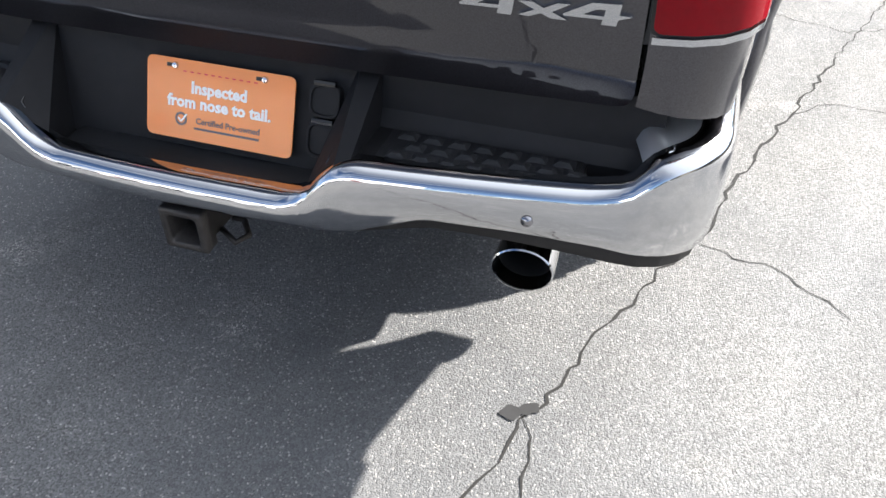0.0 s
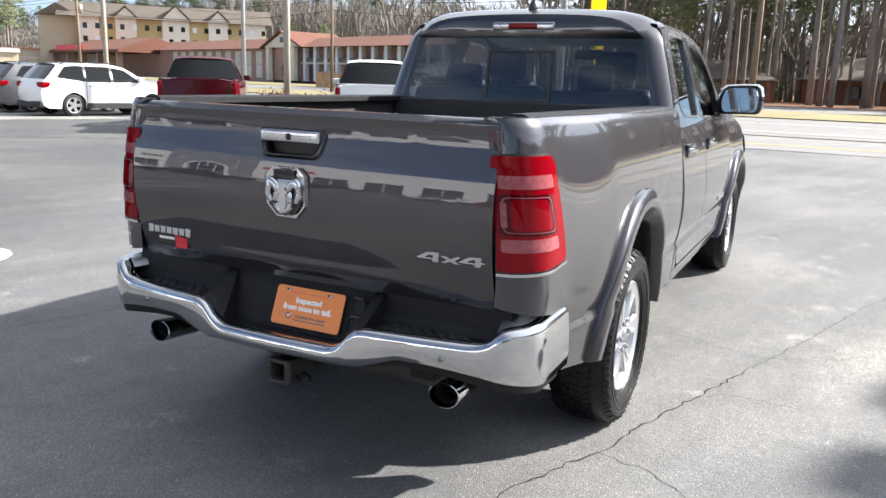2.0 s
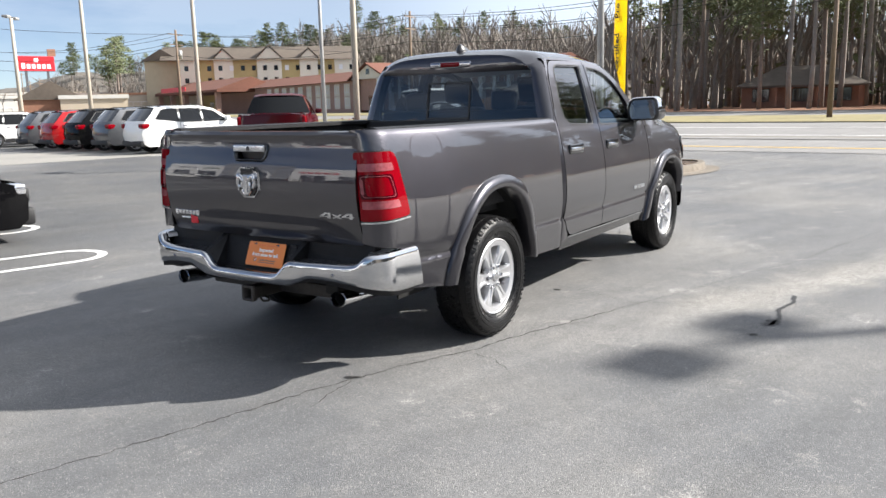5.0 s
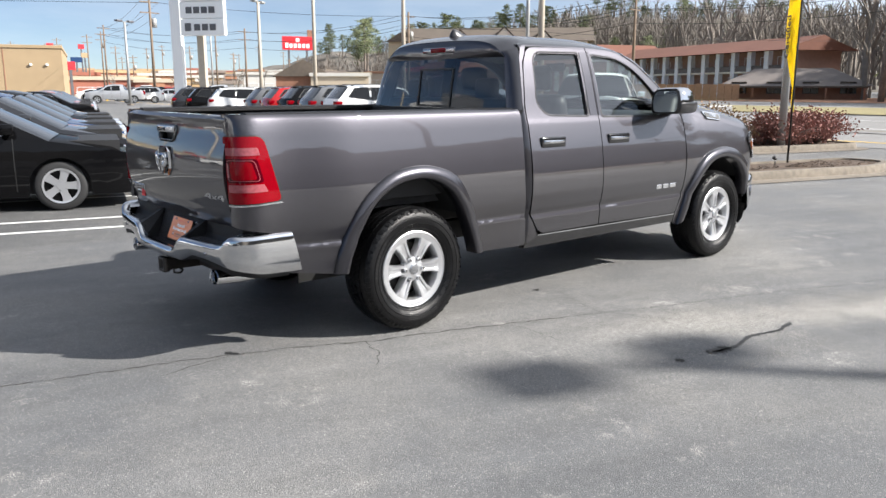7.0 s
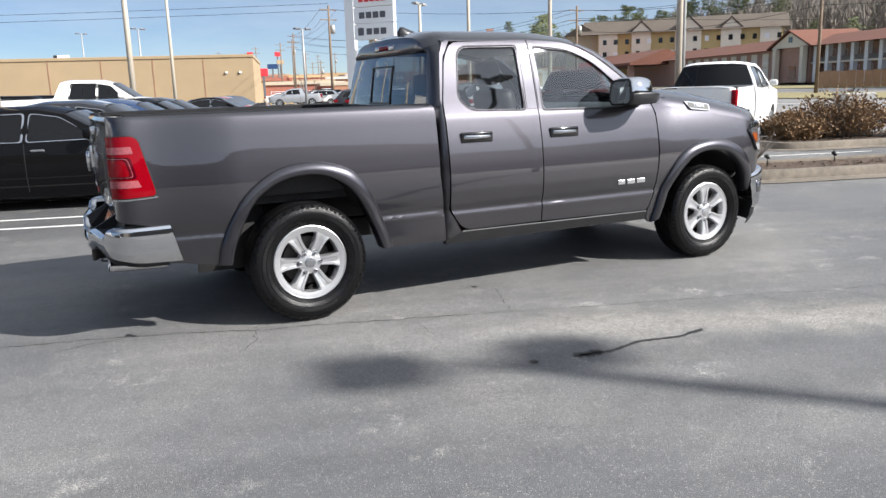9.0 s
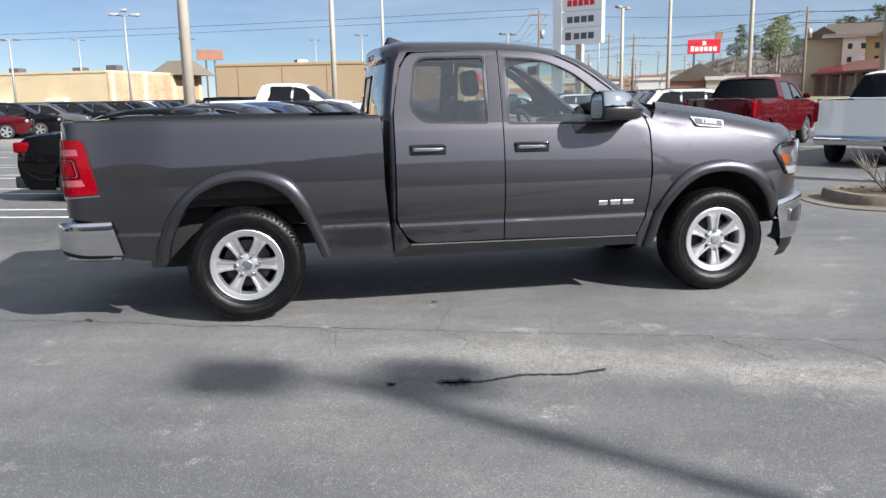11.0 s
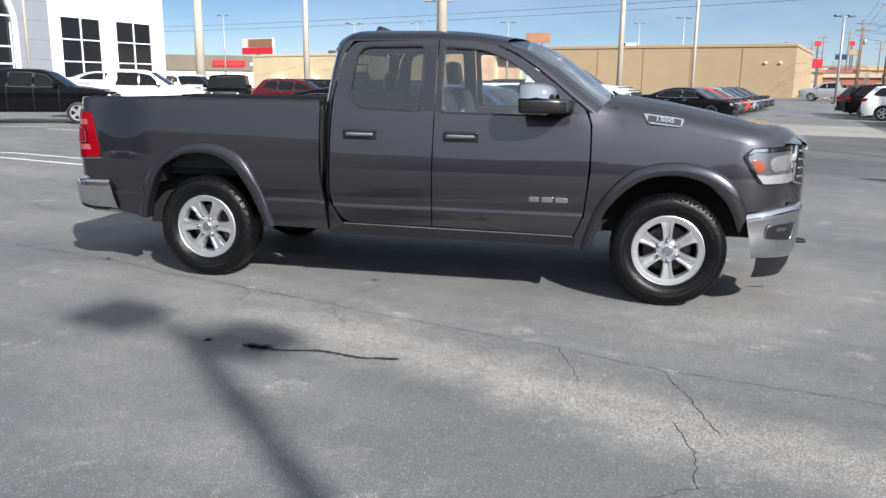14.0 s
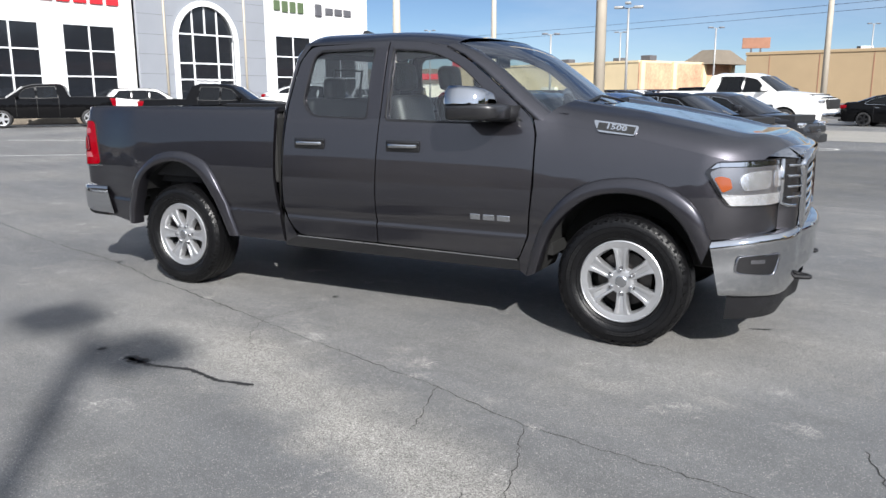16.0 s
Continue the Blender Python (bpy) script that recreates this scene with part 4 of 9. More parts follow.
for s in (-1, 1):
    bm = bmesh.new()
    ring = [[(-1.29, s * .262, .582), (-1.29, s * .335, .668), (-1.29, s * .36, .668), (-1.29, s * .36, .56), (-1.29, s * .262, .56)],
            [(-1.10, s * .295, .585), (-1.10, s * .32, .78), (-1.10, s * .36, .78), (-1.10, s * .36, .56), (-1.10, s * .295, .56)]]
    loft(bm, ring)
    part("pocket_cheek", bm, PLASTIC, bumper, smooth=False)
    bm = bmesh.new()
    box(bm, (-1.250, min(s * .34, s * .73), .64), (-1.10, max(s * .34, s * .73), .672), .008)
    deck = part("step", bm, PLASTIC, bumper, "black bumper step")
    bm = bmesh.new()
    ring = [[(-1.145, y, .671), (-1.125, y, .70), (-1.115, y, .79), (-1.06, y, .79), (-1.06, y, .64), (-1.145, y, .64)] for y in (s * .30, s * .84)]
    loft(bm, ring)
    part("step_riser", bm, PLASTIC, bumper, smooth=False)
    bm = bmesh.new()
    box(bm, (-1.243, min(s * .39, s * .715), .672), (-1.150, max(s * .39, s * .715), .677), .002)
    pad = part("step_pad", bm, STEPPAD, deck, "black rubber step pad")
    bm = bmesh.new()
    for r in range(3):
        for k in range(7):
            cx, cy = -1.228 + r * .030, s * (.425 + k * .045 + (.022 if r % 2 else 0))
            b0 = [(cx - .013, cy - .019), (cx + .013, cy - .019), (cx + .013, cy + .019), (cx - .013, cy + .019)]
            lo = [bm.verts.new((a, b, .676)) for a, b in b0]
            hi = [bm.verts.new((cx + (a - cx) * .35, cy + (b - cy) * .45, .683)) for a, b in b0]
            for j in range(4):
                bm.faces.new((lo[j], lo[(j + 1) % 4], hi[(j + 1) % 4], hi[j]))
            bm.faces.new(hi)
    bmesh.ops.recalc_face_normals(bm, faces=bm.faces)
    part("pad_studs", bm, STEPPAD, pad, smooth=False)
    bm = bmesh.new()
    rows = []
    for k in range(15):
        q = s * (.835 + (smax - .835) * k / 14)
        p, n = bump_line(q)
        zt = sinterp(abs(q), TOPZ)
        rows.append([(p.x - n.x * o, p.y - n.y * o, zt - d) for o, d in ((.054, .006), (.075, .004), (.12, .003), (.17, .010), (.185, .05))])
    loft(bm, rows, close=False, caps=False)
    part("corner_top", bm, ALLOY, bumper, "chrome top of the bumper corner", angle=60)
    bm = bmesh.new()
    ring = []
    for k in range(19):
        q = s * (.36 + (smax - .38) * k / 18)
        p, n = bump_line(q)
        zb = sinterp(abs(q), BOTZ)
        zl = zb - interp(abs(q), [(.36, .0), (.46, .012), (.8, .026), (1.3, .014)])
        ring.append([(p.x - n.x * .012, p.y - n.y * .012, zb + .02), (p.x - n.x * .018, p.y - n.y * .018, zl), (p.x - n.x * .10, p.y - n.y * .10, zl - .005)])
    loft(bm, ring, close=False, caps=False)
    part("lower_valance", bm, PLASTIC, bumper, "black lower valance")
    # parking sensor
    p, n = bump_line(s * .66)
    bm = bmesh.new()
    spin(bm, [(0, -.004), (.009, -.003), (.010, .004)], 14, "X", (p.x - .006, p.y, .625))
    part("parking_sensor", bm, CHROME_GREY, bumper)
    # tail pipe with rolled tip
    bm = bmesh.new()
    rings = spin(bm, [(.036, .34), (.040, .22), (.047, .15), (.051, .0), (.051, -.006), (.048, -.008), (.045, .0), (.043, .12)], 32, "X", (0, 0, 0))
    for v in bm.verts:
        v.co.y *= 1.12
        v.co.z *= .86
    bmesh.ops.transform(bm, matrix=Matrix.Translation((-1.215, s * .650, .478)) @ pose(0, 0, 0, 0, 5, s * -2), verts=bm.verts)
    pipe = part("exhaust_tip", bm, CHROME, truck, "polished oval exhaust tip")
    bm = bmesh.new()
    spin(bm, [(0, .12), (.043, .12), (.0440, .03)], 24, "X")
    for v in bm.verts:
        v.co.y *= 1.12
        v.co.z *= .86
    bmesh.ops.transform(bm, matrix=Matrix.Translation((-1.215, s * .650, .478)) @ pose(0, 0, 0, 0, 5, s * -2), verts=bm.verts)
    part("pipe_bore", bm, INSIDE, pipe)
# slots in the cheeks
def cheek(sg, u, v, out):
    """A point of the pocket's side wall: u runs in, v up."""
    a, b = Vector((-1.29, sg * .262, .582)), Vector((-1.29, sg * .335, .668))
    c, d = Vector((-1.10, sg * .295, .585)), Vector((-1.10, sg * .32, .78))
    return a.lerp(b, v).lerp(c.lerp(d, v), u) + Vector((0, -sg * out, out * .4))


for sg in (-1, 1):
    ring = round_poly([(.16, .38), (.56, .34), (.56, .70), (.16, .78)], .06, 3)
    bm = bmesh.new()
    rows = [[cheek(sg, .36 + (u - .36) * k, .55 + (v - .55) * k, o) for k, o in ((1.12, .0), (1.08, .005), (1.0, .005), (.97, -.004))] for u, v in ring]
    rows.append(rows[0])
    loft(bm, rows, close=False, caps=False)
    slot = part("cheek_slot", bm, PLASTIC_GLOSS, bumper, "slot in the bumper's pocket")
    # flat black face that paints the slot's inner shade
    bm = bmesh.new()
    bm.faces.new([bm.verts.new(cheek(sg, u, v, .0025)) for u, v in ring])
    part("slot_dark_face", bm, INSIDE, slot, smooth=False)
# trailer sockets: two hinged caps, one above the other
SN, SU = Vector((-.922, 0, .387)), Vector((.387, 0, .922))
sock_m = Matrix((Vector((0, -1, 0)), SU, SN)).transposed().to_4x4()
sock_m.translation = Vector((-1.152, -.262, .672))
for cz, w, h in ((.034, .031, .031), (-.036, .031, .034)):
    bm = bmesh.new()
    outl = round_poly([(-w, -h), (w, -h), (w, h), (-w, h)], .022, 4)
    loft(bm, [[(a * k, cz + b * k, o) for a, b in outl] for k, o in ((1.0, -.01), (1.0, .012), (.94, .018), (.80, .019), (.76, .014), (.2, .013))])
    bmesh.ops.transform(bm, matrix=sock_m, verts=bm.verts)
    o = part("trailer_socket", bm, PLASTIC, bumper, "black trailer socket cap")
    bm = bmesh.new()
    tube(bm, [(-.020, cz + h * .98, .016), (.020, cz + h * .98, .016)], .006, 8)
    bmesh.ops.transform(bm, matrix=sock_m, verts=bm.verts)
    part("cap_hinge", bm, PLASTIC_GLOSS, o)

# plate card
P0, P1 = Vector((-1.137, 0, .728)), Vector((-1.192, 0, .596))
plate_m = Matrix.Translation(((P0 + P1) / 2) + Vector((-.004, -.054, .010))) @ pose(0, 0, 0, 90, 0, -90) @ pose(0, 0, 0, -22.6, 0, 0)
bm = bmesh.new()
vs = [bm.verts.new((a, b, 0)) for a, b in round_poly([(-.152, -.0735), (.152, -.0735), (.152, .0735), (-.152, .0735)], .014, 4)]
f = bm.faces.new(vs)
ex = bmesh.ops.extrude_face_region(bm, geom=[f])
for v in ex["geom"]:
    if isinstance(v, bmesh.types.BMVert):
        v.co.z += .003
bmesh.ops.recalc_face_normals(bm, faces=bm.faces)
bmesh.ops.transform(bm, matrix=plate_m, verts=bm.verts)
card = part("plate_card", bm, ORANGE, truck, "orange dealer card in the plate mount", smooth=False)
lettering("Inspected", .030, WHITE, plate_m @ Matrix.Translation((.0, .024, .0035)), "card_line", card, depth=.0004, bold=.0011, sx=1.0)
lettering("from nose to tail.", .030, WHITE, plate_m @ Matrix.Translation((.0, -.004, .0035)), "card_line", card, depth=.0004, bold=.0011, sx=1.02)
lettering("Certified Pre-owned", .016, GREY_PRINT, plate_m @ Matrix.Translation((.020, -.036, .0035)), "card_caption", card, depth=.0003, bold=.0003)
bm = bmesh.new()
box(bm, (-.05, -.052, .003), (.085, -.048, .0036), 0, 2, plate_m)
part("card_caption_bar", bm, GREY_PRINT, card, smooth=False)
bm = bmesh.new()
spin(bm, [(.0085, .0031), (.0085, .0037), (.0125, .0037), (.0125, .0031)], 24, "Z", (-.078, -.036, 0))
bmesh.ops.transform(bm, matrix=plate_m, verts=bm.verts)
part("card_ring", bm, GREY_PRINT, card)
bm = bmesh.new()
for sx, sy, ex_, ey in ((-.084, -.034, -.078, -.041), (-.078, -.041, -.066, -.026)):
    d = Vector((ex_ - sx, ey - sy, 0))
    m2 = plate_m @ Matrix.Translation((sx, sy, .0032)) @ Matrix.Rotation(math.atan2(d.y, d.x), 4, "Z")
    box(bm, (0, -.0016, 0), (d.length, .0016, .0008), 0, 2, m2)
part("card_tick", bm, WHITE, card, smooth=False)
bm = bmesh.new()
for k in range(11):
    box(bm, (-.075 + k * .0145, .051, .003), (-.068 + k * .0145, .0535, .0034), 0, 2, plate_m)
part("card_small_print", bm, STICKER_RED, card, smooth=False)
for x in (-.092, .092):
    bm = bmesh.new()
    box(bm, (x - .018, .057, .0008), (x + .004, .064, .0036), .0005, 1, plate_m)
    slot = part("card_slot", bm, BLACK, card, smooth=False)
    bm = bmesh.new()
    spin(bm, [(0, .0075), (.005, .007), (.0065, .003)], 12, "Z", (x, .0605, 0))
    bmesh.ops.transform(bm, matrix=plate_m, verts=bm.verts)
    part("card_screw", bm, CHROME, card)

# tow hitch
bm = bmesh.new()
sq = lambda w, x: [(x, a, .453 + b) for a, b in round_poly([(-w, -w), (w, -w), (w, w), (-w, w)], .008, 3)]
rows = [sq(.038, -.80), sq(.038, -1.250), sq(.047, -1.252), sq(.048, -1.283), sq(.045, -1.287), sq(.034, -1.287), sq(.031, -1.283), sq(.031, -1.10)]
loft(bm, rows, True, False)
hitch = part("tow_receiver", bm, STEEL_DARK, truck, "black square tow receiver")
bm = bmesh.new()
box(bm, (-1.14, -.031, .422), (-1.12, .031, .484))
part("receiver_bore", bm, INSIDE, hitch)
for s in (-1, 1):
    bm = bmesh.new()
    tube(bm, [(-1.22, s * .039, .42), (-1.235, s * .075, .405), (-1.20, s * .085, .40), (-1.17, s * .06, .41), (-1.18, s * .039, .42)], .007, 6)
    part("chain_loop", bm, STEEL_DARK, hitch, "steel safety chain loop")
bm = bmesh.new()
box(bm, (-1.05, -.56, .42), (-.95, .56, .50), .01)
part("hitch_crossbar", bm, STEEL_DARK, truck)

# chassis and axles
bm = bmesh.new()
for s in (-1, 1):
    box(bm, (-1.1, s * .50 - .05, .46), (4.2, s * .50 + .05, .60), .01)
box(bm, (.95, -.82, .42), (3.0, .82, .55), .02)
box(bm, (3.0, -.60, .45), (4.35, .60, .95), .05)
box(bm, (-1.05, -.60, .62), (.95, .60, .80), .02)
part("chassis", bm, UNDER, truck, "black chassis")
for x in (0, 3.569):
    bm = bmesh.new()
    tube(bm, [(x, -.75, .40), (x, .75, .40)], .055, 12)
    spin(bm, [(0, -.17), (.11, -.14), (.15, 0), (.11, .14), (0, .17)], 16, "Y", (x, .05, .40))
    part("axle", bm, UNDER, truck)
for s in (-1, 1):
    # added panel, no known part: stops sun passing through the rear wheel arch
    bm = bmesh.new()
    box(bm, (-.68, s * .66 - .008, .36), (-.22, s * .66 + .008, .86), .004)
    part("sun_block_panel", bm, UNDER, truck)
    bm = bmesh.new()
    tube(bm, [(-.32, s * .62, .40), (-.20, s * .58, .78)], .035, 10)
    part("damper", bm, STEEL_DARK, truck)

# front bumper, grille, lamps
def front_line(s):
    a, g = abs(s), (1 if s > 0 else -1)
    if a < .52:
        return Vector((4.575 - .075 * (a / .52) ** 2, g * a, 0)), Vector((1, g * .25 * a, 0)).normalized()
    r = .46
    t = (a - .52) / r
    if t < 1.35:
        return Vector((4.50 - r * (1 - math.cos(t)), g * (.52 + r * math.sin(t)), 0)), Vector((math.cos(t), g * math.sin(t), 0))
    e = (t - 1.35) * r
    return Vector((4.50 - r * (1 - math.cos(1.35)) - e * .97, g * (.52 + r * math.sin(1.35) + e * .2), 0)), Vector((.2, g * .98, 0))


fmax = .52 + .46 * 1.35 + .08
bm = bmesh.new()
rings = []
for i in range(97):
    s = -fmax + 2 * fmax * i / 96
    p, n = front_line(s)
    zt = interp(abs(s), [(0, .742), (.55, .748), (.95, .728), (fmax, .690)])
    zb = interp(abs(s), [(0, .470), (.40, .455), (.52, .40), (.75, .365), (fmax, .375)])
    e = max(0, (abs(s) - (fmax - .12)) / .12)
    prof = [(-.06, zt), (-.02, zt + .004), (0, zt - .004), (.012, zt - .03), (.010, zt - .06), (.0, zt - .085), (.004, zt - .16), (-.004, zb + .04), (-.02, zb + .008), (-.05, zb)]
    rings.append([(p.x + n.x * o + .07 * e * (zt - z) / (zt - zb), p.y + n.y * o, z) for o, z in prof])
loft(bm, rings, close=False, caps=False)
fbump = part("front_bumper", bm, CHROME, truck, "chrome front bumper", angle=60)
for s in (-1, 1):
    ring_o = round_poly([(.80, .622), (1.06, .612), (1.075, .520), (.84, .500)], .03, 4)
    bm = bmesh.new()
    def fog(a, b, o):
        p, n = front_line(s * a)
        return (p.x + n.x * o, p.y + n.y * o, b)
    cx, cz = .945, .562
    rings = []
    for (a, b) in ring_o:
        rings.append([fog(cx + (a - cx) * k, cz + (b - cz) * k, o) for k, o in ((1.08, .002), (1.06, .012), (1.0, .014), (.96, .006))])
    rings.append(rings[0])
    loft(bm, rings, close=False, caps=False)
    fg = part("fog_bezel", bm, CHROME_GREY, fbump, "grey fog lamp surround")
    bm = bmesh.new()
    loft(bm, [[fog(a, lo_z + (hi_z - lo_z) * k / 4, .0075) for k in range(5)] for a, lo_z, hi_z in [(.80 + .275 * j / 12, interp(.80 + .275 * j / 12, [(.80, .600), (.815, .540), (.845, .502), (1.06, .521), (1.075, .540)]), interp(.80 + .275 * j / 12, [(.80, .605), (.815, .620), (1.055, .612), (1.075, .590)])) for j in range(13)]], close=False, caps=False)
    part("fog_recess", bm, PLASTIC_GLOSS, fg, "black fog lamp recess", smooth=False)
    bm = bmesh.new()
    loft(bm, [[fog(.905 + .085 * j / 6, b, .010) for b in (.572, .584, .594)] for j in range(7)], close=False, caps=False)
    part("fog_lens", bm, CHROME_GREY, fg, smooth=False)
    bm = bmesh.new()
    ring = []
    for k in range(17):
        p, n = front_line(s * (.30 + (fmax - .42) * k / 16))
        ring.append([(p.x - n.x * .03, p.y - n.y * .03, .42), (p.x - n.x * .05, p.y - n.y * .05, .30), (p.x - n.x * .09, p.y - n.y * .09, .225 if k > 4 else .27)])
    loft(bm, ring, close=False, caps=False)
    part("air_dam", bm, PLASTIC, fbump, "black air dam")
    bm = bmesh.new()
    pts = [(4.44, s * .40, .43), (4.53, s * .40, .43), (4.565, s * .42, .43), (4.575, s * .445, .43), (4.56, s * .475, .43), (4.44, s * .49, .43)]
    tube(bm, smooth_line(pts, 3), .013, 8)
    part("tow_hook", bm, PLASTIC, truck, "black tow hook")
    # head lamp
    def hput(nm, outline, out, material, parent, label="", th=.006):
        b = sheet(outline, on_side(out), 0.04, thick=th, zstep=0.05)
        if s > 0:
            c = mirrored(b)
            b.free()
            b = c
        return part(nm, b, material, parent, label, angle=50)
    hl = hput("head_lamp", round_poly([(4.015, 1.085), (4.075, 1.142), (4.30, 1.148), (4.685, 1.160), (4.66, .905), (4.40, .893), (4.14, .893)], [.02, .03, .05, .02, .02, .05, .04], 4), .012, PLASTIC_GLOSS, truck, "projector head lamp with amber corner", .03)
    hput("lamp_brow", round_poly([(4.045, 1.100), (4.080, 1.134), (4.66, 1.150), (4.66, 1.128), (4.09, 1.112)], .008, 3), .018, CHROME, hl, "chrome brow strip", .004)
    hput("lamp_recess", round_poly([(4.040, 1.080), (4.082, 1.106), (4.64, 1.122), (4.62, .960), (4.118, .955)], .02, 4), .015, LAMP_INNER, hl, "", .004)
    hput("turn_signal", round_poly([(4.066, 1.052), (4.100, 1.062), (4.150, 1.050), (4.165, .995), (4.115, .972)], .012, 4), .019, AMBER, hl, "amber turn signal", .004)
    hput("projector", round_poly([(4.195, 1.050), (4.245, 1.084), (4.40, 1.092), (4.40, .992), (4.225, .980)], .028, 4), .020, CLEAR_LENS, hl, "clear projector lens", .006)
    hput("projector", round_poly([(4.425, 1.088), (4.56, 1.094), (4.54, 1.000), (4.425, .994)], .028, 4), .020, CLEAR_LENS, hl, "clear projector lens", .006)
    hput("light_bar", round_poly([(4.105, .965), (4.20, .958), (4.66, .968), (4.64, .912), (4.40, .900), (4.16, .900)], .014, 4), .019, CLEAR_LENS, hl, "", .004)
bm = bmesh.new()
ring = []
for (hw, zl, zh, o) in ((.60, .735, 1.170, .0), (.62, .725, 1.185, .035), (.555, .765, 1.135, .045), (.535, .78, 1.12, .01)):
    ring.append([(4.465 + o + .035 * (1 - (a / .6) ** 2), a, b) for a, b in round_poly([(-hw, zh - .04), (-hw * .62, zh), (hw * .62, zh), (hw, zh - .04), (hw * .86, zl), (-hw * .86, zl)], .05, 4)])
rr = list(zip(*ring))
rr.append(rr[0])
loft(bm, rr, close=False, caps=False)
grille = part("grille", bm, CHROME, truck, "chrome grille with horizontal bars")
# bright lip from the bonnet's edge down to the grille, and cheeks towards the lamps
bm = bmesh.new()
rows = []
for j in range(33):
    v = -.86 + 1.72 * j / 32
    p = Vector(bonnet_at(1.0, v))
    y = p.y * (.62 / .80 if abs(p.y) > .62 else 1.0)
    q = Vector((4.468 + .035 * (1 - min(abs(y) / .6, 1.05) ** 2), y, 1.176 - .04 * max(0, (abs(y) - .384) / .236)))
    m = p.lerp(q, .5) + Vector((.022, 0, .006))
    rows.append([p + Vector((-.02, 0, -.004)), p + Vector((.004, 0, .002)), m, q + Vector((.03, 0, .006)), q])
loft(bm, rows, close=False, caps=False)
part("grille_lip", bm, CHROME, grille, "chrome lip along the bonnet's edge")
for s in (-1, 1):
    bm = bmesh.new()
    loft(bm, [[(x - .03 * abs(z - .98) , s * y, z) for x, y in ((4.37, .69), (4.415, .672), (4.455, .645), (4.485, .612), (4.488, .585))] for z in (.742, .80, .90, .955)], close=False, caps=False)
    part("grille_cheek", bm, PAINT, grille, "dark grey panel beside the grille")
for s in (-1, 1):
    bm = bmesh.new()
    loft(bm, [[(x - .02 * abs(z - 1.0), s * y, z) for x, y in ((4.36, .735), (4.395, .715), (4.432, .675), (4.462, .635), (4.480, .600))] for z in (.895, .95, 1.02, 1.09, 1.150)], close=False, caps=False)
    part("cheek_panel", bm, PLASTIC_GLOSS, grille, "gloss black panel beside the grille")
    for z in (.93, .99, 1.05, 1.11):
        bm = bmesh.new()
        tube(bm, [(4.425, s * .690, z), (4.450, s * .660, z), (4.474, s * .628, z), (4.492, s * .592, z)], .008, 8)
        part("cheek_bar", bm, CHROME, grille)
    bm = bmesh.new()
    tube(bm, [(4.395, s * .722, 1.15), (4.400, s * .722, 1.02), (4.395, s * .720, .90), (4.43, s * .690, .885), (4.47, s * .63, .88)], .012, 8)
    part("cheek_rim", bm, CHROME, grille, "chrome rim between lamp and grille")
bm = bmesh.new()
box(bm, (4.43, -.56, .75), (4.45, .56, 1.14))
part("grille_backing", bm, INSIDE, grille)
for k in range(6):
    bm = bmesh.new()
    z = .80 + k * .062
    hw = interp(z, [(.78, .49), (1.12, .53)])
    tube(bm, [(4.475 + .035 * (1 - (t * hw / .6) ** 2), t * hw, z) for t in [q / 8 - 1 for q in range(17)]], .016, 8)
    part("grille_bar", bm, CHROME, grille)

# door mirrors
for s in (-1, 1):
    mir = bmesh.new()
    ring = []
    for k, (x, r) in enumerate(((2.515, .94), (2.53, 1.0), (2.62, 1.0), (2.70, .97), (2.78, .88), (2.83, .66))):
        outl = round_poly([(.935, 1.345), (1.205, 1.352), (1.228, 1.40), (1.225, 1.455), (.925, 1.458)], .03, 4)
        cy, cz = 1.06, 1.395
        ring.append([(x + .05 * (1.22 - a), s * (cy + (a - cy) * r), cz + (b - cz) * r) for a, b in outl])
    loft(mir, ring)
    ring = []
    for x in (2.510, 2.545):
        ring.append([(x + .05 * (1.22 - a), s * (1.075 + (a - 1.075) * .95), 1.445 + (b - 1.445) * .95) for a, b in round_poly([(.935, 1.345), (1.215, 1.352), (1.225, 1.45), (1.205, 1.555), (.965, 1.545), (.925, 1.46)], .045, 4)])
    loft(mir, ring)
    mh = part("door_mirror", mir, PAINT_DARK, truck, "dark door mirror with chrome cap")
    bm = bmesh.new()
    ring = []
    for x, r in ((2.508, .95), (2.522, 1.03), (2.60, 1.03), (2.665, .98), (2.715, .86), (2.745, .66), (2.758, .35)):
        outl = [(1.232, 1.452), (1.23, 1.475), (1.215, 1.535), (1.185, 1.557), (1.08, 1.556), (.98, 1.547), (.945, 1.52), (.932, 1.475), (.930, 1.452)]
        ring.append([(x + .05 * (1.22 - a), s * (1.08 + (a - 1.08) * r), 1.44 + (b - 1.44) * r) for a, b in outl])
    loft(bm, ring, close=False, caps=False)
    part("mirror_cap", bm, CHROME, mh, "chrome mirror cap")
    bm = bmesh.new()
    f = [(2.507 + .05 * (1.22 - a), s * (1.075 + (a - 1.075) * .84), 1.445 + (b - 1.445) * .84) for a, b in round_poly([(.94, 1.345), (1.215, 1.352), (1.225, 1.45), (1.205, 1.55), (.965, 1.545), (.93, 1.46)], .045, 4)]
    bm.faces.new([bm.verts.new(p) for p in f])
    part("mirror_glass", bm, MIRROR, mh, "mirror glass", smooth=False)
    bm = bmesh.new()
    ring = [[(x + dx, s * y, z) for dx, z in ((-.10, 1.352), (.075, 1.342), (.07, 1.438), (-.09, 1.446))] for x, y in ((2.82, .88), (2.76, .95), (2.68, 1.03))]
    loft(bm, ring)
    part("mirror_arm", bm, PLASTIC, mh)

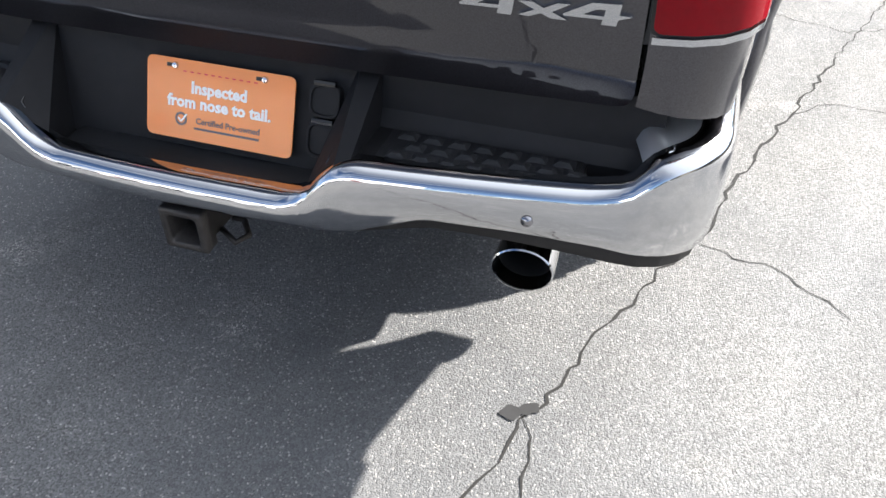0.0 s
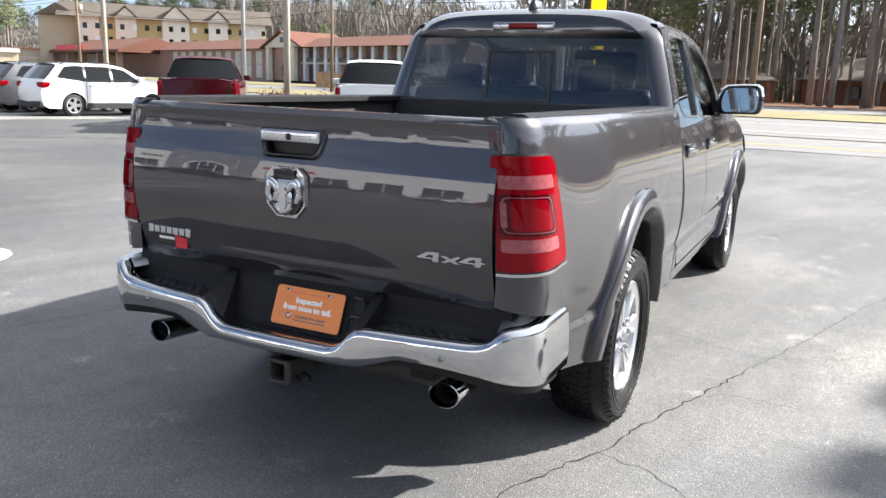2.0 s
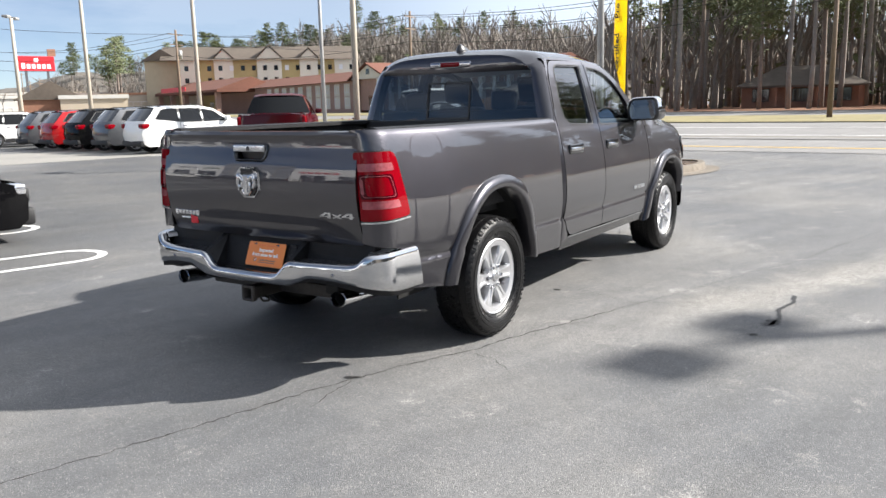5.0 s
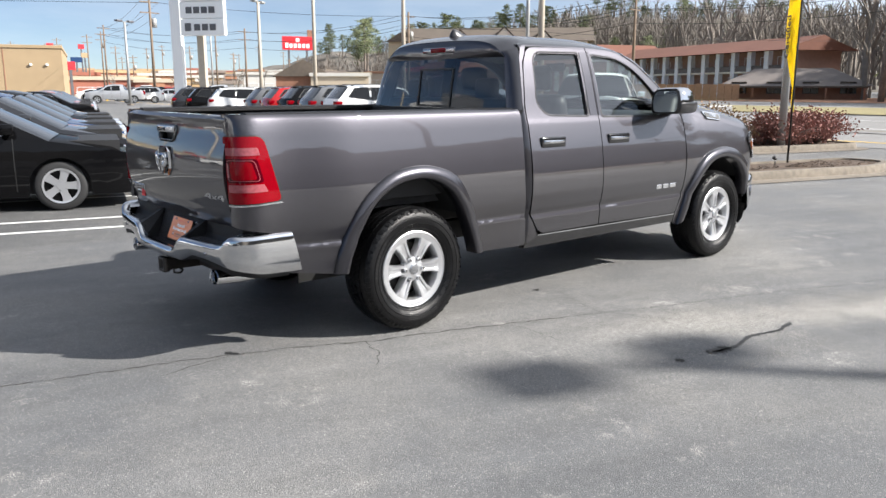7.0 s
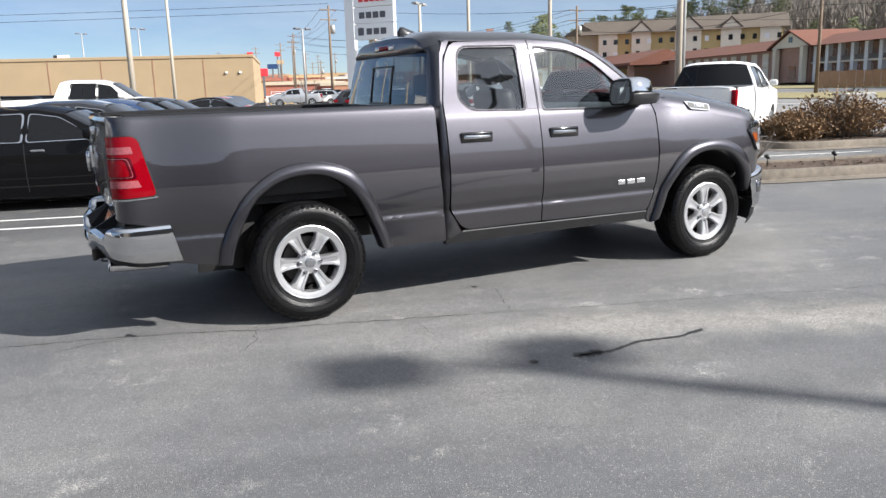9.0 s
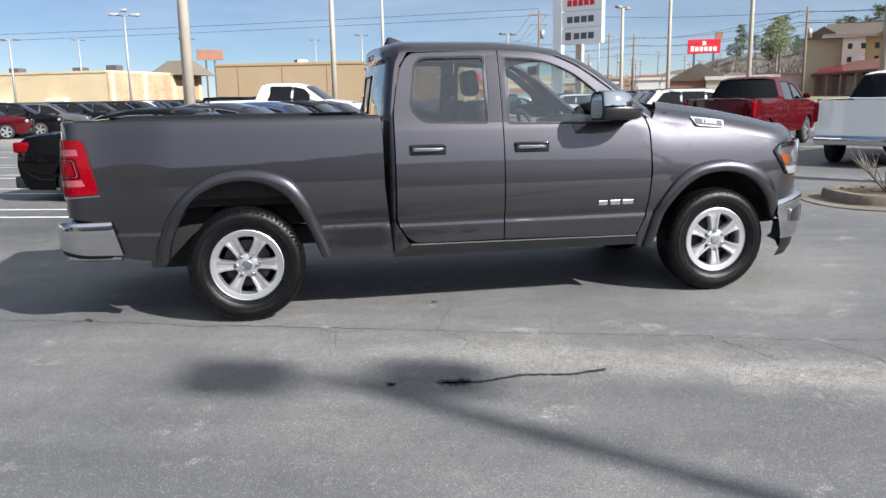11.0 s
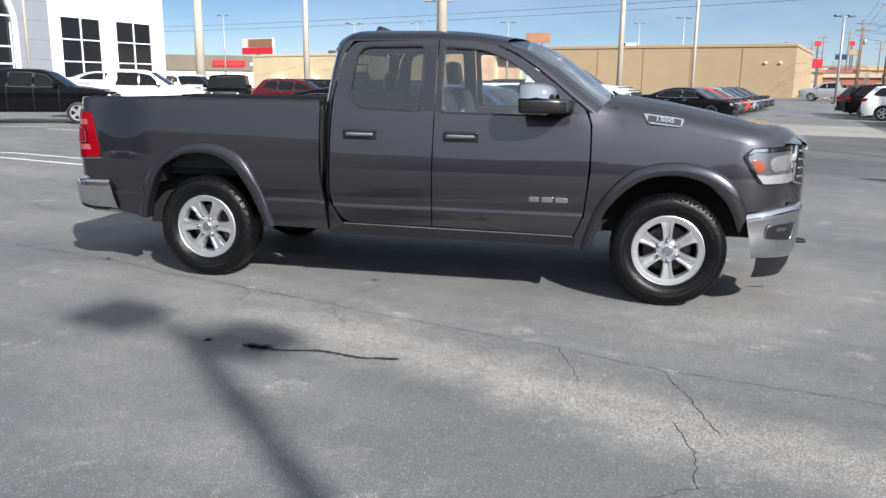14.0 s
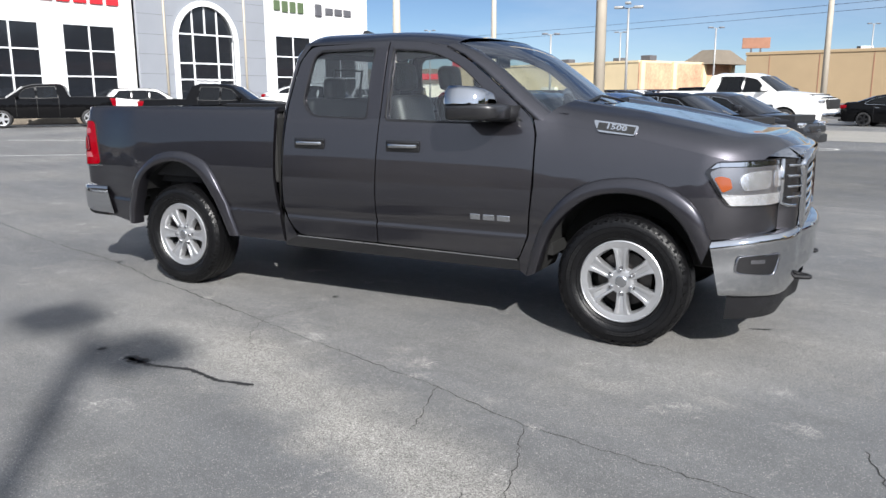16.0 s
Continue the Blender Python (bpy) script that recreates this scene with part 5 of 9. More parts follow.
# plain letter blocks on the doors
for s in (-1, 1):
    for k, w in enumerate((.085, .095, .105)):
        bm = bmesh.new()
        x = 2.578 + (0, .092, .190)[k]
        y = half_width(x, .735) + .001
        box(bm, (x, s * y - .006, .716), (x + w * .84, s * y + .006, .754), .004)
        part("name_block", bm, CHROME_DULL, front_doors[0] if s < 0 else front_doors[1], "chrome letter block", smooth=False)

# inside of the cab
bm = bmesh.new()
box(bm, (1.02, -.86, .50), (3.1, .86, .58))
part("cab_floor", bm, UNDER, truck)
bm = bmesh.new()
rows = []
for x, z in ((1.10, 1.80), (1.5, 1.85), (2.0, 1.84), (2.32, 1.78)):
    rows.append([(x, .68 * (2 * j / 6 - 1), z + .02 * (1 - (2 * j / 6 - 1) ** 2)) for j in range(7)])
loft(bm, rows, close=False, caps=False)
part("headliner", bm, HEADLINER, truck)
bm = bmesh.new()
ring = [[(2.62, y, .9), (2.60, y, 1.22), (2.68, y, 1.315), (2.95, y, 1.36), (3.12, y, 1.34), (3.12, y, .9)] for y in (-.80, .80)]
loft(bm, ring)
part("dashboard", bm, LEATHER, truck, "black dashboard")
for s in (-1, 1):
    for x0, x1, z1 in ((1.06, 1.85, 1.34), (1.87, 2.93, 1.33)):
        bm = bmesh.new()
        box(bm, (x0, s * .865 - .03, .55), (x1, s * .865 + .03, z1), .015)
        part("door_card", bm, LEATHER, truck)
    bm = bmesh.new()
    box(bm, (1.84, s * .38 - .26, .78), (2.40, s * .38 + .26, .95), .06, 3)
    sb = part("front_seat", bm, LEATHER, truck, "black leather front seat")
    bm = bmesh.new()
    box(bm, (-.08, -.25, 0), (.08, .25, .62), .07, 3, Matrix.Translation((1.92, s * .38, .90)) @ pose(0, 0, 0, 0, -14, 0))
    part("seat_back", bm, LEATHER, sb)
    bm = bmesh.new()
    box(bm, (-.055, -.14, .0), (.055, .14, .20), .05, 3, Matrix.Translation((1.75, s * .38, 1.535)) @ pose(0, 0, 0, 0, -8, 0))
    part("head_rest", bm, LEATHER, sb)
    bm = bmesh.new()
    box(bm, (-.045, -.11, .0), (.045, .11, .16), .04, 3, Matrix.Translation((1.14, s * .42, 1.47)))
    part("rear_head_rest", bm, LEATHER, truck)
bm = bmesh.new()
box(bm, (1.06, -.75, .70), (1.55, .75, .90), .05, 3)
box(bm, (1.04, -.75, .85), (1.18, .75, 1.48), .05, 3)
part("rear_bench", bm, LEATHER, truck, "black rear bench")
bm = bmesh.new()
ring = []
cw = Vector((2.46, .38, 1.23))
for k in range(28):
    a = 2 * math.pi * k / 28
    p = Vector((-.0, .19 * math.cos(a), .19 * math.sin(a)))
    d = Vector((0, math.cos(a), math.sin(a)))
    ring.append([pose(0, 0, 0, 0, -24, 0) @ (p + d * (.016 * math.cos(b)) + Vector((.016 * math.sin(b), 0, 0))) + cw for b in [2 * math.pi * j / 8 for j in range(8)]])
ring.append(ring[0])
loft(bm, ring, True, False)
box(bm, (-.02, -.18, -.03), (.01, .18, .03), .01, 2, Matrix.Translation(cw) @ pose(0, 0, 0, 0, -24, 0))
part("steering_wheel", bm, LEATHER, truck, "black steering wheel")
bm = bmesh.new()
box(bm, (2.36, -.11, 1.70), (2.39, .11, 1.775), .015, 3)
part("inside_mirror", bm, PLASTIC, truck)


# ---- wheels ----
def wheel(x, s, turn=0.0):
    """Tyre, six-spoke rim, hub and nuts; s = -1 for the right side."""
    R, HW = 0.402, 0.137
    axis = Vector((x, s * .862, R))
    bm = bmesh.new()
    prof = [(.246, .085), (.262, .112), (.285, .128), (.32, .139), (.352, .136), (.375, .126), (.390, .112), (.398, .096), (.4005, .06)]
    full = [(r, t) for r, t in prof] + [(.4005, .02), (.4005, -.02)] + [(r, -t) for r, t in reversed(prof)]
    spin(bm, full, 72, "Y")
    bmesh.ops.recalc_face_normals(bm, faces=bm.faces)
    bmesh.ops.transform(bm, matrix=Matrix.Translation(axis), verts=bm.verts)
    tyre = part("wheel", bm, RUBBER, truck, "alloy wheel with all-terrain tyre", angle=40)
    bm = bmesh.new()
    for k in range(72):
        a = 2 * math.pi * k / 72
        for j, (t0, t1, sh) in enumerate(((-.108, -.070, .012), (-.062, -.024, -.01), (-.017, .017, .008), (.024, .062, -.01), (.070, .108, .012))):
            da = sh * 2 + (.5 if j % 2 else 0) * 2 * math.pi / 72
            w = 2 * math.pi / 72 * .40
            lo, hi = [], []
            for da2, t in ((-w, t0), (w, t0), (w, t1), (-w, t1)):
                ang = a + da + da2 + (t - (t0 + t1) / 2) * (1.4 if j % 2 else -1.4)
                rt = R + .0025 - (.010 if abs(t) > .10 else (.003 if abs(t) > .068 else 0))
                hi.append(bm.verts.new((rt * math.cos(ang), t, rt * math.sin(ang))))
                lo.append(bm.verts.new(((rt - .018) * math.cos(ang), t, (rt - .018) * math.sin(ang))))
            bm.faces.new(hi)
            for q in range(4):
                bm.faces.new((lo[q], lo[(q + 1) % 4], hi[(q + 1) % 4], hi[q]))
    bmesh.ops.recalc_face_normals(bm, faces=bm.faces)
    bmesh.ops.transform(bm, matrix=Matrix.Translation(axis), verts=bm.verts)
    part("tread", bm, RUBBER, tyre, smooth=False)
    F = s * .112

    def put(nm, b, m, label="", **k):
        bmesh.ops.recalc_face_normals(b, faces=b.faces)
        bmesh.ops.transform(b, matrix=Matrix.Translation(axis), verts=b.verts)
        return part(nm, b, m, tyre, label, **k)
    bm = bmesh.new()
    spin(bm, [(.236, F - s * .03), (.240, F - s * .006), (.246, F), (.253, F - s * .004), (.253, F - s * .05), (.225, F - s * .15), (.222, F - s * .20), (.236, F - s * .03)], 64, "Y")
    put("rim", bm, ALLOY, "machined silver rim")
    # black disc that paints the shade behind the spokes
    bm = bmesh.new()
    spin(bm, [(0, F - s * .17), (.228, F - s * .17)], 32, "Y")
    put("rim_dark_disc", bm, INSIDE)
    bm = bmesh.new()
    spin(bm, [(.06, F - s * .10), (.165, F - s * .10), (.165, F - s * .12), (.06, F - s * .12)], 32, "Y", close=True)
    put("brake_disc", bm, STEEL_DARK, "dull brake disc")
    bm = bmesh.new()
    for k in range(6):
        a = 2 * math.pi * k / 6 + math.pi / 2 + radians(turn)
        ca, sa = math.cos(a), math.sin(a)
        rings = []
        for r, w, o, ch in ((.038, .032, -.020, .012), (.072, .030, -.015, .014), (.105, .033, -.012, .011), (.140, .036, -.010, .009), (.170, .041, -.008, .006), (.195, .050, -.007, .003), (.215, .066, -.008, .001), (.236, .078, -.010, .001)):
            ring = []
            for t, dz in ((-w, -.060), (-w, -.012), (-w * .84, 0), (-w * .46, -.001), (-w * .34, -ch), (w * .34, -ch), (w * .46, -.001), (w * .84, 0), (w, -.012), (w, -.060)):
                ring.append((r * ca - t * sa, F + s * (o + dz), r * sa + t * ca))
            rings.append(ring)
        loft(bm, rings, True, True)
    put("spokes", bm, ALLOY, "six machined spokes", angle=25)
    # the flat outer face that the spokes run into
    bm = bmesh.new()
    spin(bm, [(.198, F - s * .060), (.203, F - s * .020), (.208, F - s * .0085), (.216, F - s * .0065), (.247, F - s * .0035)], 64, "Y")
    put("rim_face", bm, ALLOY)
    bm = bmesh.new()
    spin(bm, [(0, F - s * .012), (.05, F - s * .012), (.078, F - s * .020), (.088, F - s * .05)], 32, "Y")
    put("hub", bm, ALLOY)
    bm = bmesh.new()
    spin(bm, [(0, F - s * .002), (.030, F - s * .003), (.036, F - s * .008), (.037, F - s * .02)], 24, "Y")
    put("centre_cap", bm, CHROME_DULL, "grey centre cap")
    for k in range(6):
        a = 2 * math.pi * k / 6 + math.pi / 2 + radians(turn)
        at = (.070 * math.cos(a), 0, .070 * math.sin(a))
        bm = bmesh.new()
        spin(bm, [(0, F + s * .006), (.009, F + s * .004), (.0125, F - s * .004), (.0125, F - s * .03)], 10, "Y", at)
        put("lug_nut", bm, CHROME)
        bm = bmesh.new()
        spin(bm, [(.0125, F - s * .021), (.019, F - s * .020), (.022, F - s * .026)], 14, "Y", at)
        put("lug_pocket", bm, ALLOY_DARK)
    bm = bmesh.new()
    for k in range(72):
        a = 2 * math.pi * k / 72
        q = 2 * math.pi / 72 * .30
        long = .014 if k % 2 else .022
        for sd in (-1, 1):
            lo, hi = [], []
            for r, b, t0 in ((.389, a - q, .112), (.389, a + q, .112), (.389 - long, a + q * .8, .134), (.389 - long, a - q * .8, .134)):
                lo.append(bm.verts.new((r * math.cos(b), sd * (t0 - .004), r * math.sin(b))))
                hi.append(bm.verts.new(((r + .003) * math.cos(b), sd * (t0 + .0016), (r + .003) * math.sin(b))))
            bm.faces.new(hi)
            for e in range(4):
                bm.faces.new((lo[e], lo[(e + 1) % 4], hi[(e + 1) % 4], hi[e]))
    put("tyre_shoulder", bm, RUBBER, smooth=False)["kind"] = "stuff"
    bm = bmesh.new()
    for r in (.272, .306, .336):
        y = s * interp(r, [(.262, .112), (.285, .128), (.32, .139), (.352, .136)])
        spin(bm, [(r - .003, y - s * .002), (r - .001, y + s * .003), (r + .001, y + s * .003), (r + .003, y - s * .002)], 64, "Y")
    put("sidewall_ribs", bm, RUBBER)
    # moulded writing on the side wall, too small to read
    bm = bmesh.new()
    rw = random.Random(9)
    for c0 in (.35, 2.45, 4.5):
        for k in range(9):
            b0 = c0 + k * .085
            b1 = b0 + rw.uniform(.045, .066)
            pts = []
            for r, b in ((.310, b0), (.310, b1), (.330, b1), (.330, b0)):
                pts.append((r, b, s * (interp(r, [(.285, .128), (.32, .139), (.352, .136)]) + .0016)))
            hi = [bm.verts.new((r * math.cos(b), y, r * math.sin(b))) for r, b, y in pts]
            lo = [bm.verts.new((r * math.cos(b), y - s * .004, r * math.sin(b))) for r, b, y in pts]
            bm.faces.new(hi)
            for e in range(4):
                bm.faces.new((lo[e], lo[(e + 1) % 4], hi[(e + 1) % 4], hi[e]))
    put("sidewall_lettering", bm, CAR_MARK, "", smooth=False)["kind"] = "stuff"
    return tyre


for x in (0.0, 3.569):
    for s in (-1, 1):
        wheel(x, s, 30.0 if x == 0 else 3.0)

# ---- ground ----
U = Vector((0.961, -0.276, 0))
V = Vector((0.276, 0.961, 0))


def ground_z(x, y):
    """The lot is level round the pickup and dips a little further out."""
    def ss(a, b, v):
        t = min(max((v - a) / (b - a), 0), 1)
        return t * t * (3 - 2 * t)
    return -0.10 * ss(18, 34, y) * (1 - ss(40, 70, y)) * (1 - ss(25, 45, abs(x - 5)))


def surface(name, base, light, speck=0.55, wear=0.5, rough=0.8, strip=False, fine=210.0, scuff=0.0):
    """Asphalt: sealed base, worn lighter patches, speckled aggregate and relief."""
    m = bpy.data.materials.new(name)
    m.use_nodes = True
    nt = m.node_tree
    N, L = nt.nodes, nt.links
    b = N["Principled BSDF"]
    tc = N.new("ShaderNodeTexCoord")

    def noise_node(scale, detail=5, rough_=0.6):
        n = N.new("ShaderNodeTexNoise")
        n.inputs["Scale"].default_value, n.inputs["Detail"].default_value, n.inputs["Roughness"].default_value = scale, detail, rough_
        L.new(tc.outputs["Object"], n.inputs["Vector"])
        return n

    def ramp(src, lo, hi, a=0.0, c=1.0):
        r = N.new("ShaderNodeMapRange")
        r.inputs["From Min"].default_value, r.inputs["From Max"].default_value = lo, hi
        r.inputs["To Min"].default_value, r.inputs["To Max"].default_value = a, c
        L.new(src, r.inputs[0])
        return r.outputs[0]

    def maths(op, a, c):
        n = N.new("ShaderNodeMath")
        n.operation = op
        for i, v in enumerate((a, c)):
            if isinstance(v, (int, float)):
                n.inputs[i].default_value = v
            else:
                L.new(v, n.inputs[i])
        return n.outputs[0]

    big = noise_node(0.35, 6, 0.62)
    mid = noise_node(2.3, 8, 0.7)
    patch = maths("MULTIPLY", ramp(big.outputs[0], 0.42, 0.66), 1.0)
    fleck = ramp(mid.outputs[0], 0.58, 0.74)
    worn = maths("ADD", maths("MULTIPLY", patch, 0.80 * wear), maths("MULTIPLY", fleck, 0.75 * wear))
    if strip:
        mp = N.new("ShaderNodeMapping")
        mp.vector_type = "TEXTURE"
        mp.inputs["Location"].default_value = (2.7, -2.62, 0)
        mp.inputs["Rotation"].default_value = (0, 0, radians(-24))
        L.new(tc.outputs["Object"], mp.inputs["Vector"])
        sp = N.new("ShaderNodeSeparateXYZ")
        L.new(mp.outputs[0], sp.inputs[0])
        wob = maths("MULTIPLY", maths("SUBTRACT", mid.outputs[0], 0.5), 0.9)
        across = maths("ABSOLUTE", maths("ADD", sp.outputs[1], wob), 0)
        along = maths("ABSOLUTE", maths("SUBTRACT", sp.outputs[0], 0.35), 0)
        s1 = maths("MULTIPLY", ramp(across, 0.42, 0.08), ramp(along, 2.6, 1.5))
        # the seal coat is better kept ahead of the pickup
        mp2 = N.new("ShaderNodeMapping")
        mp2.vector_type = "TEXTURE"
        mp2.inputs["Location"].default_value = (5.1, -3.6, 0)
        mp2.inputs["Scale"].default_value = (3.4, 2.3, 1)
        L.new(tc.outputs["Object"], mp2.inputs["Vector"])
        ln = N.new("ShaderNodeVectorMath")
        ln.operation = "LENGTH"
        L.new(mp2.outputs[0], ln.inputs[0])
        s2 = ramp(maths("ADD", ln.outputs["Value"], maths("MULTIPLY", maths("SUBTRACT", mid.outputs[0], 0.5), 1.2)), 1.05, 0.6, 1.0, 0.25)
        worn = maths("ADD", maths("MULTIPLY", worn, s2), maths("MULTIPLY", s1, 0.75))
    worn = maths("MINIMUM", worn, 1.0)
    vo = N.new("ShaderNodeTexVoronoi")
    vo.inputs["Scale"].default_value = fine
    L.new(tc.outputs["Object"], vo.inputs["Vector"])
    hs = N.new("ShaderNodeSeparateColor")
    L.new(vo.outputs["Color"], hs.inputs[0])
    stone = ramp(hs.outputs[0], 0.0, 1.0, 1 - speck, 1 + speck)
    stone2 = maths("ADD", 1.0, maths("MULTIPLY", maths("SUBTRACT", stone, 1.0), maths("ADD", 0.32, maths("MULTIPLY", worn, 0.95))))
    tone = noise_node(7.0, 6, 0.6)
    # squeegee streaks in the seal coat
    sm = N.new("ShaderNodeMapping")
    sm.vector_type = "TEXTURE"
    sm.inputs["Rotation"].default_value = (0, 0, radians(-16))
    sm.inputs["Scale"].default_value = (3.2, 0.42, 1)
    L.new(tc.outputs["Object"], sm.inputs["Vector"])
    streak = noise_node(1.0, 5, 0.6)
    L.new(sm.outputs[0], streak.inputs["Vector"])
    mult = maths("MULTIPLY", stone2, maths("MULTIPLY", ramp(tone.outputs[0], 0.3, 0.7, 0.93, 1.07), ramp(streak.outputs[0], 0.3, 0.7, 0.87, 1.13)))
    mx = N.new("ShaderNodeMixRGB")
    mx.inputs[1].default_value, mx.inputs[2].default_value = (*base, 1), (*light, 1)
    L.new(worn, mx.inputs[0])
    # pale scuffs: patches of bare light stones
    rub = noise_node(2.1, 8, 0.72)
    bare = maths("MULTIPLY", ramp(rub.outputs[0], 0.59, 0.67), ramp(hs.outputs[1], 0.62, 0.70))
    m2 = N.new("ShaderNodeMixRGB")
    m2.inputs[2].default_value = (*[min(c * 1.75, 0.46) for c in light], 1)
    L.new(maths("MULTIPLY", bare, scuff), m2.inputs[0])
    L.new(mx.outputs[0], m2.inputs[1])
    # single pale stones showing through the seal coat
    m3 = N.new("ShaderNodeMixRGB")
    m3.inputs[2].default_value = (*[min(c * 1.9, 0.5) for c in light], 1)
    L.new(maths("MULTIPLY", ramp(hs.outputs[2], 0.945, 0.965), scuff * 0.5), m3.inputs[0])
    L.new(m2.outputs[0], m3.inputs[1])
    sc = N.new("ShaderNodeVectorMath")
    sc.operation = "SCALE"
    L.new(m3.outputs[0], sc.inputs[0])
    L.new(mult, sc.inputs["Scale"])
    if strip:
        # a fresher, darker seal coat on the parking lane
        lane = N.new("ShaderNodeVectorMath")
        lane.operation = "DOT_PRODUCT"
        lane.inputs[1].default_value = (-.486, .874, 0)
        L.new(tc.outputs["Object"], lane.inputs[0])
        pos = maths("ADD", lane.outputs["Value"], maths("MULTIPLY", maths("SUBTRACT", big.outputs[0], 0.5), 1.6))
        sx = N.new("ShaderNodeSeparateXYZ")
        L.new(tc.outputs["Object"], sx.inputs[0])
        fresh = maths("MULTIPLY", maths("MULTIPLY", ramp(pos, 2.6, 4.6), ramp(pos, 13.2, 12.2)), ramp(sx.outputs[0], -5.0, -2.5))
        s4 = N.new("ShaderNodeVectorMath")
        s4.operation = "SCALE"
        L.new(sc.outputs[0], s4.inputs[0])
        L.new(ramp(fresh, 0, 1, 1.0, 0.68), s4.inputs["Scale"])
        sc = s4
    L.new(sc.outputs[0], b.inputs["Base Color"])
    L.new(ramp(worn, 0, 1, rough - 0.14, rough + 0.1), b.inputs["Roughness"])
    b.inputs["Specular IOR Level"].default_value = 0.25
    bp = N.new("ShaderNodeBump")
    bp.inputs["Strength"].default_value, bp.inputs["Distance"].default_value = 0.75, 0.004
    hn = noise_node(fine * 0.55, 3, 0.6)
    L.new(maths("ADD", maths("MULTIPLY", vo.outputs["Distance"], -0.6), hn.outputs[0]), bp.inputs["Height"])
    L.new(bp.outputs[0], b.inputs["Normal"])
    return m


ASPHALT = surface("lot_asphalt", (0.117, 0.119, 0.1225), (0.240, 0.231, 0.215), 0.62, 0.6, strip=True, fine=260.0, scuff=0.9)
ROAD = surface("road_asphalt", (0.20, 0.195, 0.19), (0.27, 0.26, 0.25), 0.3, 0.4)
CONCRETE = surface("concrete", (0.25, 0.24, 0.22), (0.31, 0.30, 0.27), 0.15, 0.5, 0.85)
CURB_MAT = mat("kerb_concrete", (0.155, 0.132, 0.105), 0.9, noise=0.38, scale=9, bump=0.4, bscale=60)
LINE_WHITE = mat("worn_white_line", (0.62, 0.62, 0.60), 0.7, noise=0.25, scale=22)
LINE_YELLOW = mat("worn_yellow_line", (0.55, 0.36, 0.06), 0.7, noise=0.25, scale=14)
CRACK = mat("crack_dark", (0.018, 0.017, 0.016), 0.95)
TAR = mat("tar_stain", (0.020, 0.020, 0.021), 0.6, noise=0.3, scale=40)
GRASS = mat("winter_grass", (0.21, 0.18, 0.085), 0.95, noise=0.4, scale=3, bump=0.6, bscale=30)
LEAF_GROUND = mat("leaf_litter", (0.24, 0.12, 0.065), 0.95, noise=0.45, scale=2.5, bump=0.5, bscale=20)
MULCH = mat("mulch", (0.075, 0.05, 0.034), 0.95, noise=0.55, scale=30, bump=1.0, bscale=70)

bm = bmesh.new()
xs = [-900, -300, -120, -60] + [-40 + 2 * i for i in range(51)] + [80, 120, 200, 400, 900, 2500]
ys = [-900, -200, -60, -20, -10, -1, 0, 1, 2, 3, 4, 5, 6, 7, 8, 9, 10, 11, 12] + [13 + 2 * i for i in range(25)] + [70, 90, 120, 200, 400, 900, 2500]
loft(bm, [[(x, y, ground_z(x, y)) for y in ys] for x in xs], close=False, caps=False)
bmesh.ops.recalc_face_normals(bm, faces=bm.faces)
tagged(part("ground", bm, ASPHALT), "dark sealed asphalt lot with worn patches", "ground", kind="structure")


def ribbon(pts, width, lift, taper=False):
    """A flat band on the ground along points."""
    bm = bmesh.new()
    rows = []
    n = len(pts)
    for i, p in enumerate(pts):
        a, c = Vector(pts[max(i - 1, 0)]), Vector(pts[min(i + 1, n - 1)])
        d = (c - a).normalized()
        nrm = Vector((-d.y, d.x))
        w = width[i] if isinstance(width, (list, tuple)) else width
        z = ground_z(p[0], p[1]) + lift
        rows.append([(p[0] - nrm.x * w / 2, p[1] - nrm.y * w / 2, z), (p[0] + nrm.x * w / 2, p[1] + nrm.y * w / 2, z)])
    loft(bm, rows, close=False, caps=False)
    bmesh.ops.recalc_face_normals(bm, faces=bm.faces)
    if bm.faces and sum(f.normal.z for f in bm.faces) < 0:
        bmesh.ops.reverse_faces(bm, faces=bm.faces)
    return bm


def jagged(pts, seed, amp=0.03, step=0.035):
    """A crack's way: points joined by a restless line."""
    rnd = random.Random(seed)
    out = []
    for (x0, y0), (x1, y1) in zip(pts, pts[1:]):
        n = max(int(math.hypot(x1 - x0, y1 - y0) / step), 2)
        for k in range(n):
            t = k / n
            out.append((x0 + (x1 - x0) * t + rnd.uniform(-amp, amp), y0 + (y1 - y0) * t + rnd.uniform(-amp, amp)))
    out.append(pts[-1])
    return out


def crack(pts, seed, w=0.012, amp=0.012):
    w *= .55
    rnd = random.Random(seed * 7 + 1)
    way = jagged(pts, seed, amp)
    ws = [max(0.003, w * rnd.uniform(0.35, 1.5)) for _ in way]
    ws[0] = ws[-1] = 0.002
    tagged(part("crack", ribbon(way, ws, 0.002), CRACK, smooth=False), "thin dark crack in the asphalt", "crack", "cracks in the lot", "structure")


crack([(-5.5, .65), (-2.86, -.21), (-2.02, -.45), (-1.388, -.604), (-1.24, -.659), (-1.158, -.67), (-1.105, -.703), (-.955, -.751), (-.845, -.787), (-.603, -.885), (-.42, -.985), (-.333, -1.016), (-.049, -1.079), (.299, -1.20), (.435, -1.253), (.98, -1.43)], 1, 0.014)
crack([(.98, -1.43), (1.65, -1.67), (2.9, -2.07), (3.5, -2.32), (4.2, -2.46), (5.4, -2.76), (8.0, -3.5)], 14, 0.007)
crack([(-1.16, -.675), (-1.225, -.705), (-1.354, -.706), (-1.60, -.76)], 2, 0.008)
